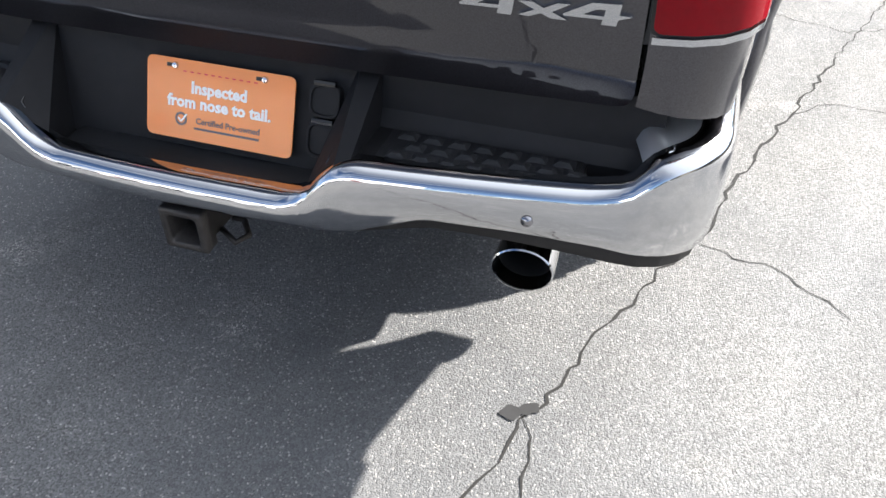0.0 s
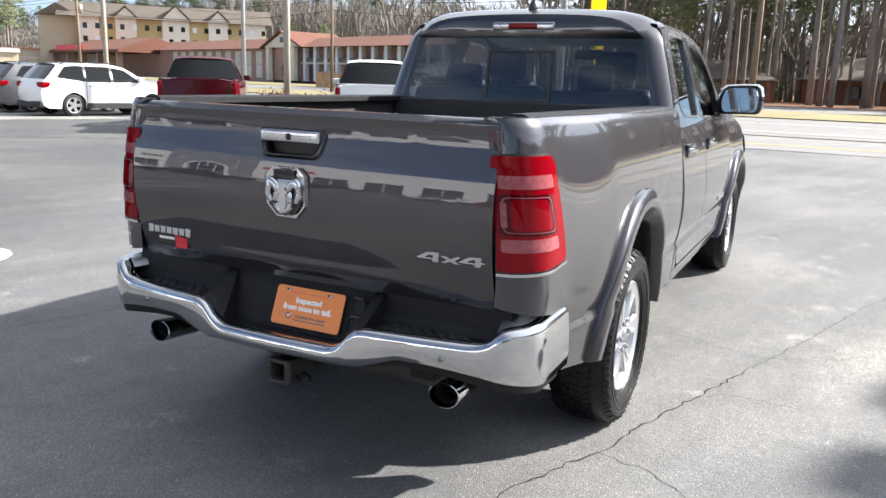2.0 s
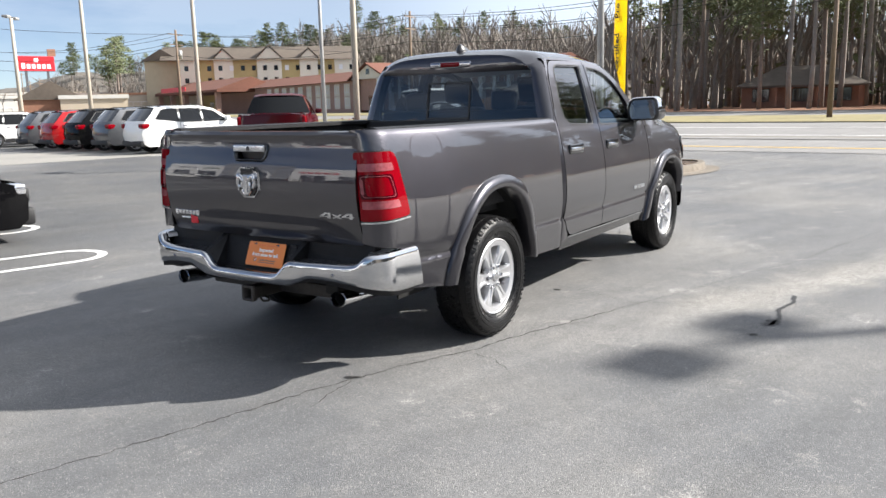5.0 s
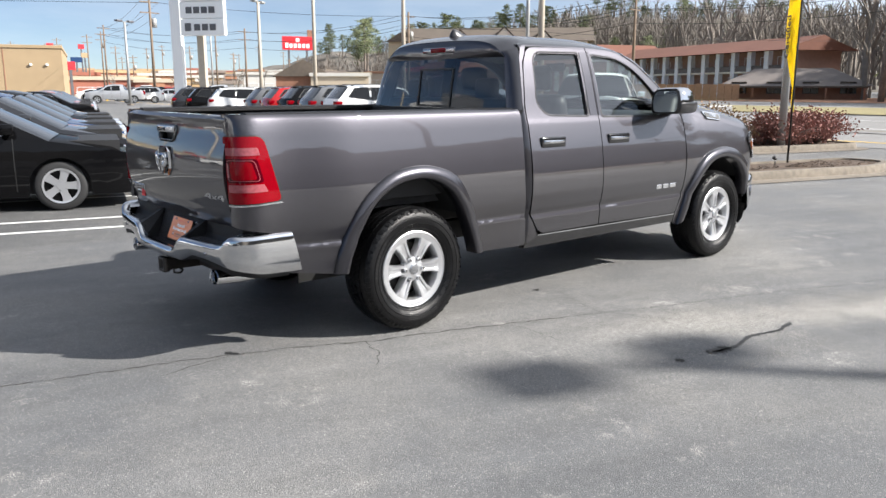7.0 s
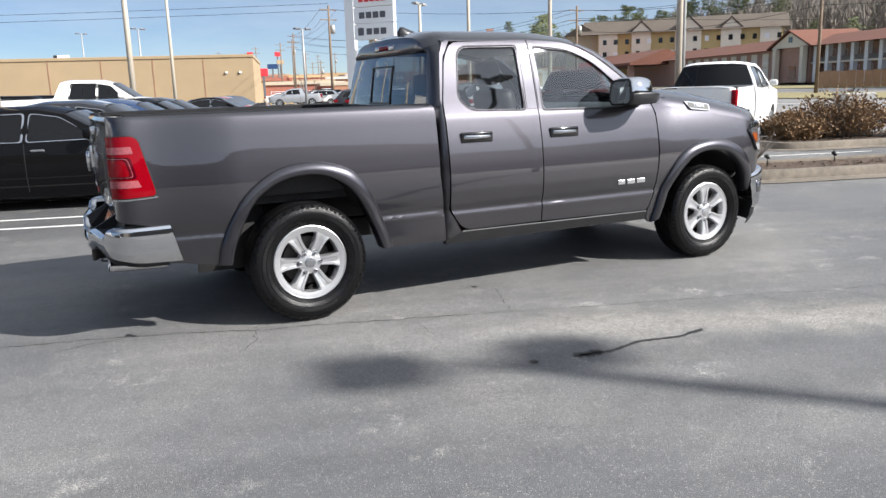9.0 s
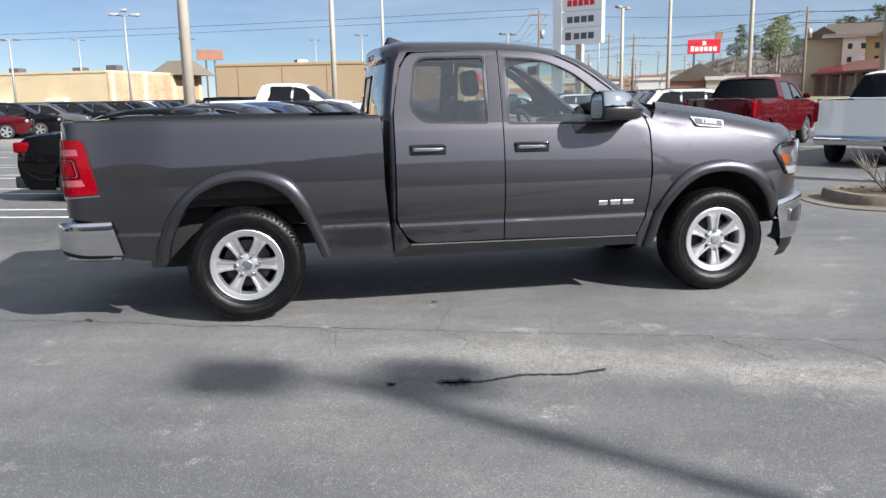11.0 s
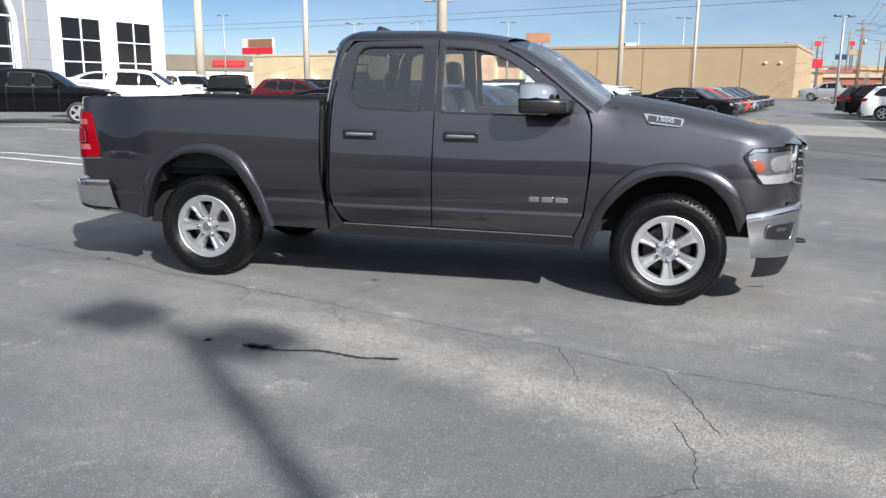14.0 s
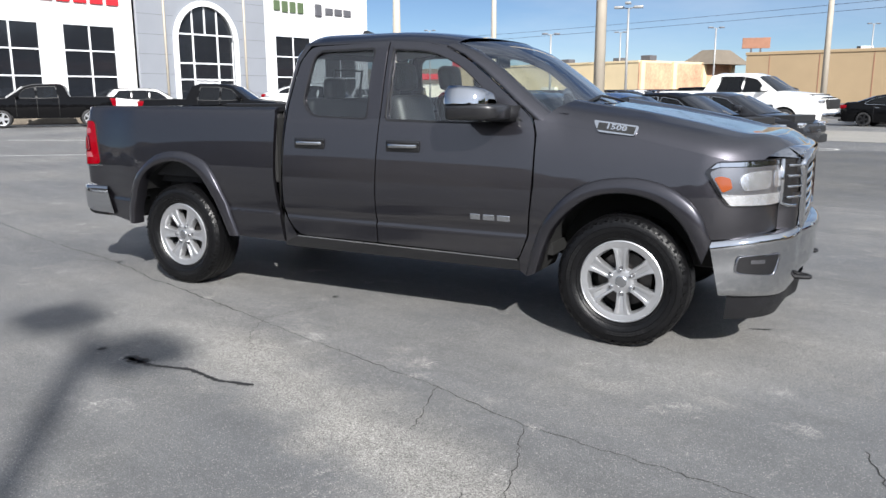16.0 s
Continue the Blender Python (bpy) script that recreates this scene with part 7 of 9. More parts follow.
            part("door_handle", bm, CHROME_DULL if kind != "pickup" else colour, ob)
    bm = bmesh.new()
    box(bm, (K["nose"] - .10, -K["W"] * .78, sill + .02), (K["nose"] + .10, K["W"] * .78, sill + .24), .04)
    part("front_bumper", bm, CHROME if kind == "pickup" else CAR_TRIM, ob)
    bm = bmesh.new()
    box(bm, (xr - .12, -K["W"] * .86, sill + .02), (xr + .14, K["W"] * .86, sill + .22), .04)
    part("rear_bumper", bm, CHROME if kind == "pickup" else CAR_TRIM, ob)
    bm = bmesh.new()
    zg = {"sedan": (.50, .66), "suv": (.62, .86), "pickup": (.78, 1.08), "jeep": (.78, 1.10)}[kind]
    box(bm, (K["nose"] - .08, -K["W"] * .55, zg[0]), (K["nose"] + .105, K["W"] * .55, zg[1]), .02)
    gr = part("grille", bm, CAR_TRIM, ob)
    if kind == "jeep":
        for k in range(7):
            bm = bmesh.new()
            y = -.36 + k * .12
            box(bm, (2.25, y - .040, .80), (2.275, y - .004, 1.07), .005, 1)
            part("grille_slat", bm, CHROME_DULL, gr)
        bm = bmesh.new()
        spin(bm, [(.18, -2.22), (.36, -2.22), (.40, -2.12), (.36, -2.05), (.18, -2.05)], 24, "X", (0, 0, 1.05))
        part("spare_wheel", bm, CAR_TYRE, ob)
    if kind == "suv":
        for y in (-1, 1):
            bm = bmesh.new()
            tube(bm, [(.1, y * .66, 1.66), (0, y * .66, 1.72), (-1.5, y * .64, 1.72), (-1.65, y * .64, 1.66)], .018, 6)
            part("roof_rail", bm, CAR_TRIM, ob)
    if kind == "pickup":
        bm = bmesh.new()
        box(bm, (-2.955, -.10, 1.17), (-2.93, .10, 1.24), .01, 1)
        part("tailgate_handle", bm, CAR_TRIM, ob)
        for y in (-1, 1):
            bm = bmesh.new()
            box(bm, (-2.8, y * .88 - .05, .95), (-1.02, y * .88 + .05, 1.37), .015, 1)
            part("bed_wall", bm, CAR_TRIM, ob)
    if colour in (P_WHITE,) and kind in ("suv",):
        bm = bmesh.new()
        for y in (-1, 1):
            yy = K["W"] * .975
            box(bm, (-wb + ra, y * yy - .012, sill - .01), (wb - ra, y * yy + .012, sill + .20), .01, 1)
        part("sill_trim", bm, CAR_TRIM, ob)
    _car_cache[key] = ob
    ob.matrix_world = m
    ob.scale = (scale,) * 3
    return ob


H = -16.0
# the near row beside the pickup
car("sedan", P_BLACK, -1.42, 7.12, H, "shiny black sedan parked beside the pickup", scale=.96)
for k, (c, lab) in enumerate(((P_DARK, "charcoal sedan in the row of sedans"), (P_BLUE, "dark blue sedan in the row of sedans"), (P_BLACK, "black sedan in the row of sedans"), (P_DARK, "charcoal sedan near the lamp post"))):
    car("sedan", c, -1.50 + .76 * (k + 1), 6.75 + 2.64 * (k + 1), H, lab)
car("pickup", P_WHITE, .5, 29.9, H, "white crew cab pickup in front of the tan wall", scale=1.2)
for k, (c, kd, lab) in enumerate(((P_BLACK, "sedan", "black sedan with black wheels by the tan wall"), (P_GREY, "sedan", "grey sedan by the tan wall"), (P_ORANGE, "sedan", "orange red sedan by the tan wall"), (P_SILVER, "sedan", "silver sedan by the tan wall"), (P_BLUE, "sedan", "blue sedan by the tan wall"), (P_DARK, "sedan", "charcoal sedan by the tan wall"), (P_DARK, "sedan", "charcoal sedan by the tan wall"))):
    car(kd, c, 6.7 + .76 * k, 36.6 + 2.64 * k, H, lab, dark_rims=(k == 0))
for k, (x, y) in enumerate(((-2.2, 41.0), (-.6, 44.5), (.6, 48.0))):
    car("jeep", P_BLACK, x, y, H, "black off-road vehicle in the back row")
for k in range(4):
    car("suv", P_WHITE if k == 1 else P_DARK, -9.5 - k * .2 + .5 * k, 50 + 2.8 * k, H, "far parked sport utility vehicle")
# dark row behind the load bed
car("suv", P_MAROON, -14.3, 35.2, 8, "maroon sport utility vehicle in the back row")
for k in range(1, 11):
    car("suv", (P_DARK, P_BLACK, P_GREY, P_BLACK)[k % 4], -14.3 + .76 * k, 35.2 + 2.64 * k, 8, "dark sport utility vehicle in the back row")
car("jeep", P_BLACK, -15.0, 28.4, -68, "black off-road vehicle with slotted grille")
car("pickup", P_WHITE, -16.6, 23.1, 25, "white pickup with black wheels", dark_rims=True)
car("pickup", P_BLACK, -17.0, 17.6, 25, "black off-road style pickup truck", dark_rims=False, scale=.95)
car("pickup", P_WHITE, -22.5, 37.0, -30, "white pickup near the showroom")
car("sedan", P_SILVER, -25.7, 34.3, 30, "silver sedan raised on a display ramp", dz=.55)
car("pickup", P_WHITE, -26.0, 44.0, -40, "white pickup near the showroom")
car("suv", P_WHITE, -32.3, 28.1, 52, "white sport utility vehicle before the showroom", scale=1.06)
car("pickup", P_BLACK, -28.5, 18.6, -126, "black pickup before the showroom")
car("suv", P_GREY, -41.0, 21.0, -126, "grey sport utility vehicle before the showroom")
# the row by the road
for k, (c, kd, lab) in enumerate(((P_WHITE, "suv", "white wagon with roof rails and dark sill trim"), (P_GREY, "suv", "grey sport utility vehicle seen from behind"), (P_BLACK, "suv", "black sport utility vehicle in a row"), (P_RED, "suv", "red sport utility vehicle in a row"), (P_GREY, "suv", "grey sport utility vehicle in a row"))):
    car(kd, c, 15.7 + .51 * k, 21.1 + 2.75 * k, -12, lab)
for x, y, c, lab in ((17.5, 36.2, P_WHITE, "white sport utility vehicle at the row's end"), (17.6, 39.5, P_BLACK, "black sport utility vehicle at the row's end"), (18.0, 42.8, P_DARK, "charcoal sport utility vehicle at the row's end")):
    car("suv", c, x, y, -22, lab)
# cars on the next parcel towards the town
rc = random.Random(12)
for k in range(18):
    a = radians(64.8 + .56 * k + rc.uniform(-.1, .1))
    d = (92, 104, 118)[k % 3] + rc.uniform(-2, 2)
    car(("suv", "sedan", "suv", "pickup")[k % 4], (P_WHITE, P_DARK, P_RED, P_SILVER, P_BLACK, P_WHITE)[k % 6], -1.9 + d * math.cos(a), -5.8 + d * math.sin(a), rc.choice((-20, 70, 160)), "small parked car far across the lots")
car("pickup", P_MAROON, 13.75, 14.45, 39, "maroon pickup seen from behind")
car("pickup", P_WHITE, 14.1, 9.0, 32, "white pickup behind the planting bed")

# the rows behind the camera, seen only in reflections
for k, (c, kd) in enumerate(((P_WHITE, "suv"), (P_DARK, "suv"), (P_BLACK, "sedan"), (P_SILVER, "sedan"), (P_WHITE, "pickup"), (P_GREY, "suv"), (P_RED, "sedan"), (P_WHITE, "suv"))):
    car(kd, c, -17.5 - .8 * k, -13 + 3.0 * k, -10, "parked car across the lot")

# ---- buildings ----
STUCCO_WHITE = mat("white_panel", (0.80, 0.80, 0.80), 0.7, noise=0.04, scale=0.6)
PANEL_GREY = mat("grey_metal_panel", (0.27, 0.285, 0.315), 0.55, 0.2, noise=0.06, scale=0.8)
STUCCO_TAN = mat("tan_stucco", (0.34, 0.25, 0.15), 0.9, noise=0.08, scale=0.5, bump=0.1, bscale=8)
STUCCO_CREAM = mat("cream_stucco", (0.66, 0.53, 0.33), 0.9, noise=0.10, scale=0.4)
BRICK_WALL = mat("pale_brick", (0.50, 0.30, 0.19), 0.9, noise=0.35, scale=3.0)
BRICK_PINK = mat("pink_brick", (0.40, 0.25, 0.195), 0.9, noise=0.15, scale=1.5)
ROOF_RED = mat("red_tile_roof", (0.15, 0.058, 0.036), 0.85, noise=0.15, scale=1.5)
ROOF_BROWN = mat("brown_shingle_roof", (0.155, 0.13, 0.10), 0.9, noise=0.15, scale=1.2)
ROOF_GREY = mat("grey_roof", (0.16, 0.14, 0.13), 0.9, noise=0.15, scale=1.0)
WALL_YELLOW = mat("ochre_wall", (0.46, 0.36, 0.17), 0.9, noise=0.08, scale=0.5)
WALL_CREAM = mat("pale_cream_wall", (0.72, 0.67, 0.56), 0.9, noise=0.06, scale=0.5)
WALL_BROWN = mat("brown_brick", (0.28, 0.14, 0.09), 0.9, noise=0.2, scale=1.5)
WINDOW_DARK = mat("dark_window_glass", (0.012, 0.014, 0.018), 0.06, spec=0.6)
FRAME_WHITE = mat("white_frame", (0.75, 0.76, 0.78), 0.5)
STEEL_POLE = mat("galvanised_pole", (0.33, 0.33, 0.325), 0.5, 0.35, noise=0.12, scale=4)
TAN_POLE = mat("tan_painted_pole", (0.41, 0.365, 0.30), 0.7, noise=0.12, scale=3)
WOOD_POLE = mat("wooden_pole", (0.17, 0.125, 0.09), 0.9, noise=0.25, scale=6)
SIGN_RED = mat("red_sign", (0.62, 0.02, 0.03), 0.4)
SIGN_GREEN = mat("green_sign", (0.085, 0.12, 0.06), 0.4)
SIGN_GREY = mat("grey_sign", (0.09, 0.09, 0.10), 0.4)
SIGN_WHITE = mat("white_sign", (0.80, 0.81, 0.82), 0.4)
FENCE_WOOD = mat("fence_wood", (0.42, 0.25, 0.14), 0.9, noise=0.2, scale=3)


def window(parent, s0, s1, z0, z1, y, cols, rows, frame=None, bar=.10, glass=None):
    """A glazed opening: dark panes set back, with frame and bars."""
    frame = frame or FRAME_WHITE
    h = bar / 2
    bm = bmesh.new()
    ring = []
    for u, w in ((s0, z0), (s1, z0), (s1, z1), (s0, z1)):
        a, c = (1 if u == s0 else -1), (1 if w == z0 else -1)
        ring.append([(u - a * h, y - .12, w - c * h), (u - a * h, y + .03, w - c * h), (u + a * h, y + .03, w + c * h), (u + a * h, y - .12, w + c * h)])
    ring.append(ring[0])
    loft(bm, ring, caps=False)
    bmesh.ops.remove_doubles(bm, verts=bm.verts, dist=1e-4)
    bmesh.ops.recalc_face_normals(bm, faces=bm.faces)
    w = part("window", bm, frame, parent, smooth=False)
    for k in range(1, cols):
        x = s0 + (s1 - s0) * k / cols
        bm = bmesh.new()
        box(bm, (x - h, y - .12, z0 + h), (x + h, y + .02, z1 - h))
        part("glazing_bar", bm, frame, w, smooth=False)
    for k in range(1, rows):
        z = z0 + (z1 - z0) * k / rows
        bm = bmesh.new()
        box(bm, (s0 + h, y - .12, z - h), (s1 - h, y + .014, z + h))
        part("glazing_bar", bm, frame, w, smooth=False)
    for i in range(cols):
        for j in range(rows):
            bm = bmesh.new()
            box(bm, (s0 + (s1 - s0) * i / cols, y - .10, z0 + (z1 - z0) * j / rows), (s0 + (s1 - s0) * (i + 1) / cols, y - .07, z0 + (z1 - z0) * (j + 1) / rows))
            part("pane", bm, glass or WINDOW_DARK, w, smooth=False)
    return w


def block(name, parent, lo, hi, material, label="", bevel=0.0):
    bm = bmesh.new()
    box(bm, lo, hi, bevel, 1)
    return part(name, bm, material, parent, label, smooth=False)


def sheet_wall(parent, outline, y, holes, material, label="", thick=.3):
    """A wall with openings through it, facing +y."""
    bm = bmesh.new()
    edges = []
    for loop in (outline, *holes):
        vs = [bm.verts.new((p[0], y, p[1])) for p in loop]
        edges += [bm.edges.new((vs[i], vs[(i + 1) % len(vs)])) for i in range(len(vs))]
    bmesh.ops.triangle_fill(bm, use_beauty=True, edges=edges, normal=(0, 1, 0))
    ex = bmesh.ops.extrude_face_region(bm, geom=bm.faces[:])
    for v in ex["geom"]:
        if isinstance(v, bmesh.types.BMVert):
            v.co.y -= thick
    bmesh.ops.recalc_face_normals(bm, faces=bm.faces)
    return part("wall", bm, material, parent, label, smooth=False)


# showroom: local x runs along the front, local y points out of it
deal = thing("car_showroom", "white and grey car showroom with arched entrance", "building", at=(-40.3, 64.3, 0), rz=math.degrees(math.atan2(-.985, -.17)))


def rect(a, b, c, d):
    return [(a, c), (b, c), (b, d), (a, d)]


winA = [(1.7, 6.1), (7.9, 12.2)]
winB = [(27.8, 31.8), (33.5, 37.5), (39.2, 43.2), (45.0, 49.0), (51.0, 55.0)]
sheet_wall(deal, rect(0, 13.9, 0, 12.0), 0, [rect(a, b, 1.1, 6.6) for a, b in winA], STUCCO_WHITE, "white panel wall")
sheet_wall(deal, rect(26.3, 62, 0, 12.0), 0, [rect(a, b, .9, 6.4) for a, b in winB], STUCCO_WHITE, "white panel wall")
arch_o = [(17.35, .05)] + [(20.1 + 2.75 * math.cos(a), 5.7 + 2.75 * math.sin(a)) for a in [math.pi - math.pi * k / 16 for k in range(17)]] + [(22.85, .05)]
sheet_wall(deal, rect(13.9, 26.3, 0, 13.2), .6, [arch_o], PANEL_GREY, "grey panel tower")
for k in range(1, 9):
    for a, b in ((13.9, 17.1), (23.1, 26.3)):
        block("panel_joint", deal, (a, .6, k * 1.5 - .012), (b, .604, k * 1.5 + .012), SIGN_GREY)
bm = bmesh.new()
rings = []
for (a, z) in arch_o:
    da, dz = (a - 20.1), (z - 5.7) if z > 5.7 else 0
    l = math.hypot(da, dz)
    rings.append([(a, .45, z), (a, .72, z), (a + da / l * .42, .72, z + dz / l * .42), (a + da / l * .42, .58, z + dz / l * .42)])
loft(bm, rings, close=False, caps=False)
bmesh.ops.recalc_face_normals(bm, faces=bm.faces)
part("arch_surround", bm, STUCCO_WHITE, deal, "pale arch surround", smooth=False)
bm = bmesh.new()
bm.faces.new([bm.verts.new((a, .38, z)) for a, z in arch_o])
part("arch_glazing", bm, WINDOW_DARK, deal, "dark arched glazing", smooth=False)
bm = bmesh.new()
for x in (17.35, 18.9, 21.3, 22.85):
    zt = 5.7 + math.sqrt(max(0, 2.75 ** 2 - (x - 20.1) ** 2))
    box(bm, (x - .06, .34, .05), (x + .06, .46, zt))
for z in (2.6, 3.9, 6.2):
    hw = 2.75 if z < 5.7 else math.sqrt(2.75 ** 2 - (z - 5.7) ** 2)
    box(bm, (20.1 - hw, .34, z - .06), (20.1 + hw, .45, z + .06))
box(bm, (20.04, .34, 6.2), (20.16, .45, 8.4))
part("arch_mullions", bm, FRAME_WHITE, deal, smooth=False)
dd = block("entrance_door", deal, (19.05, .40, .05), (20.08, .50, 2.45), FRAME_WHITE, "white framed glass door")
block("door_pane", dd, (19.18, .50, .25), (19.95, .52, 2.3), WINDOW_DARK)
dd = block("entrance_door", deal, (20.12, .40, .05), (21.15, .50, 2.45), FRAME_WHITE, "white framed glass door")
block("door_pane", dd, (20.25, .50, .25), (21.02, .52, 2.3), WINDOW_DARK)
for a, b in winA:
    window(deal, a, b, 1.1, 6.6, -.05, 2, 3)
for a, b in winB:
    window(deal, a, b, .9, 6.4, -.05, 2, 3)
block("roof", deal, (0.2, -26, 11.5), (62, -.3, 11.8), ROOF_GREY)
block("side_wall", deal, (0, -26, 0), (.3, -.3, 12.0), STUCCO_WHITE)
block("back_wall", deal, (.3, -26.3, 0), (62, -26, 12.0), STUCCO_WHITE)
block("inner_wall", deal, (.4, -3.2, 0), (61, -3.0, 11.4), SIGN_GREY)
for k in range(4):
    block("sign_block", deal, (11.6 - k * .95, .02, 8.7 + (.0 if k else .1)), (12.35 - k * .95, .16, 9.7), SIGN_GREEN, "green sign letter block", .05)
block("sign_shield", deal, (6.4, .02, 8.6), (7.3, .16, 9.75), SIGN_GREY, "grey shield sign", .1)
for k in range(3):
    block("sign_block", deal, (4.9 - k * 1.25, .02, 8.85), (5.95 - k * 1.25, .16, 9.5), SIGN_GREY, "grey sign letter block", .05)
for k in range(5):
    block("sign_block", deal, (32.4 - k * 1.25, .02, 7.9), (33.4 - k * 1.25, .16, 9.0), SIGN_RED, "red sign letter block", .05)
for x, n in ((16.2, 1), (24.0, 1)):
    bm = bmesh.new()
    tube(bm, [(x, .68, 0), (x, .68, 12)], .09, 8)
    part("downpipe", bm, TAN_POLE, deal)
# steps rail and planter before the entrance
rail = thing("stair_railing", "white metal railing by the showroom entrance", "railing", at=(-41.8, 44.5, 0), rz=-99.8)
for k in range(5):
    bm = bmesh.new()
    tube(bm, [(-2.2 + k * .8, 2.5, 0), (-2.2 + k * .8, 2.5, 1.05)], .03, 6)
    part("post", bm, FRAME_WHITE, rail)
for z in (.35, .7, 1.05):
    bm = bmesh.new()
    tube(bm, [(-2.2, 2.5, z), (1.0, 2.5, z)], .025, 6)
    part("rail", bm, FRAME_WHITE, rail)
apron = thing("display_kerb", "tan concrete display kerb before the showroom", "kerb", kind="structure", at=(-31, 24.0, 0), rz=55)
block("kerb_slab", apron, (-14, -2.2, 0), (14, 2.0, .34), CURB_MAT, "", .05)

# long tan wall
tan = thing("store_building", "long windowless tan stucco store wall", "building", at=(25.1, 102.86, 0), rz=math.degrees(math.atan2(.275, -.96)))
block("wall", tan, (0, -30, -.5), (35.7, 0, 6.4), STUCCO_TAN, "plain tan stucco wall")
block("parapet", tan, (-.12, -30.1, 6.4), (35.8, .12, 6.8), STUCCO_TAN, "", .03)
for k in range(1, 6):
    block("wall_joint", tan, (k * 6.5 - .05, 0, 0), (k * 6.5 + .05, .04, 6.4), WALL_BROWN)
for s in (1.6, 3.4):
    block("wall_lamp", tan, (s, 0, 4.3), (s + .3, .25, 4.55), SIGN_WHITE, "", .03)
for k in range(4):
    bl = block("bollard", tan, (-2.2 - k * .9, 2.0, -.4), (-2.0 - k * .9, 2.2, .8), LINE_YELLOW, "yellow bollard", .04)

# cream store with a brick end
cream = thing("retail_store", "cream store with brick end wall and roof units", "building", at=(-23.7, 110.7, 0), rz=math.degrees(math.atan2(18.3, -38.6)))
block("wall", cream, (0, -24, -.5), (42.7, 0, 5.7), STUCCO_CREAM, "cream stucco wall")
block("parapet", cream, (-.1, -24.1, 5.7), (42.8, .1, 6.0), STUCCO_CREAM)
block("brick_wall", cream, (-.25, -24, -.5), (0, 0, 5.7), BRICK_WALL, "brick end wall")
for k in range(4):
    block("brick_pier", cream, (-.5, -23.5 + k * 7.5, -.5), (-.25, -22.6 + k * 7.5, 5.9), STUCCO_CREAM)
for s in (6.5, 16, 25.5, 34):
    block("awning", cream, (s, 0, 1.8), (s + 3.2, .9, 2.3), WALL_CREAM, "", .05)
    block("store_door", cream, (s + .3, 0, -.4), (s + 2.8, .06, 1.8), WALL_CREAM)
for s, y in ((3, -8), (12, -12), (21, -9), (31, -11)):
    block("roof_unit", cream, (s, y, 6.0), (s + 1.8, y + 1.6, 7.0), SIGN_GREY, "grey roof unit", .05)
bm = bmesh.new()
loft(bm, [[(-2.5, -25, 5.7), (-2.5, -15, 5.7), (4, -15, 5.7), (4, -25, 5.7)], [(-.5, -22, 8.0), (-.5, -18, 8.0), (2, -18, 8.0), (2, -22, 8.0)]])
part("corner_roof", bm, ROOF_BROWN, cream, smooth=False)

pharm = thing("shop_building", "low brown shop with red sign", "building", at=(-69.0, 147.5, 0), rz=math.degrees(math.atan2(-7, -13.6)) + 0)
block("wall", pharm, (0, -14, 0), (24, 0, 3.4), WALL_CREAM)
block("fascia", pharm, (-.3, -14, 3.4), (24.3, .4, 6.4), ROOF_BROWN, "brown fascia")
block("sign_bar", pharm, (3.5, .4, 4.2), (10.0, .6, 5.4), SIGN_RED, "red sign bar", .2)
block("sign_bar", pharm, (-.5 + 1, .4, 4.4), (2.6, .6, 5.0), SIGN_WHITE, "white sign bar", .1)
window(pharm, 2, 20, .4, 3.0, .05, 6, 1)

# motel across the road: local x along the front, local y out of it
ma = math.degrees(math.atan2(-.93, -.36))
motel = thing("motel", "two storey motel with red tile roof and white columns", "building", at=(142, 111, 1.5), rz=ma)
motel.matrix_world = motel.matrix_world @ Matrix.Diagonal((1, -1, 1, 1))
# local +x runs back towards the camera's side, so the long wing lies at negative x
block("wall", motel, (-100, -14, -2), (-6, 0, 6.0), BRICK_PINK, "pink brick wall")
block("wall", motel, (6, -12, -1), (56, -2.2, 6.2), BRICK_PINK, "brick wall behind the balconies")


def gable_roof(parent, x0, x1, y0, y1, z0, z1, material, over=.8):
    bm = bmesh.new()
    ym = (y0 + y1) / 2
    loft(bm, [[(x, y0 - over, z0), (x, y1 + over, z0), (x, ym, z1)] for x in (x0, x1)])
    bmesh.ops.recalc_face_normals(bm, faces=bm.faces)
    return part("roof", bm, material, parent, "", smooth=False)


gable_roof(motel, -102, -4, -14, 1, 6.0, 8.8, ROOF_RED)
gable_roof(motel, 4, 58, -13, 1, 6.2, 8.6, ROOF_RED)
block("gable_wall", motel, (-6, -13, -1), (6, .6, 6.2), BRICK_PINK, "brick gable block")
bm = bmesh.new()
loft(bm, [[(-8, y, 6.2), (8, y, 6.2), (0, y, 9.4)] for y in (-13, 1.4)])
part("gable", bm, WALL_CREAM, motel, "white gable", smooth=False)
for sgn in (-1, 1):
    bm = bmesh.new()
    loft(bm, [[(sgn * 8.6, y, 6.0), (0, y, 9.55), (0, y, 9.85), (sgn * 8.9, y, 6.3)] for y in (-13, 2.0)])
    part("gable_slope", bm, ROOF_RED, motel, smooth=False)
block("gable_vent", motel, (-.7, 1.4, 7.2), (.7, 1.5, 8.4), WINDOW_DARK)
for x in (-5.4, 5.4):
    block("portico_column", motel, (x - .6, 1.0, -1), (x + .6, 2.0, 6.2), WALL_CREAM)
block("gable_window", motel, (-1.2, .6, 0), (1.2, .7, 2.4), WINDOW_DARK)
for k in range(13):
    x = 7.5 + k * 4.1
    block("column", motel, (x - .5, -.6, -1), (x + .5, .3, 6.2), FRAME_WHITE, "white column")
block("balcony_floor", motel, (6, -2.2, 2.7), (57, .2, 3.0), WALL_CREAM, "balcony floor")
block("balcony_rail", motel, (6, .05, 3.0), (57, .12, 3.9), ROOF_GREY)
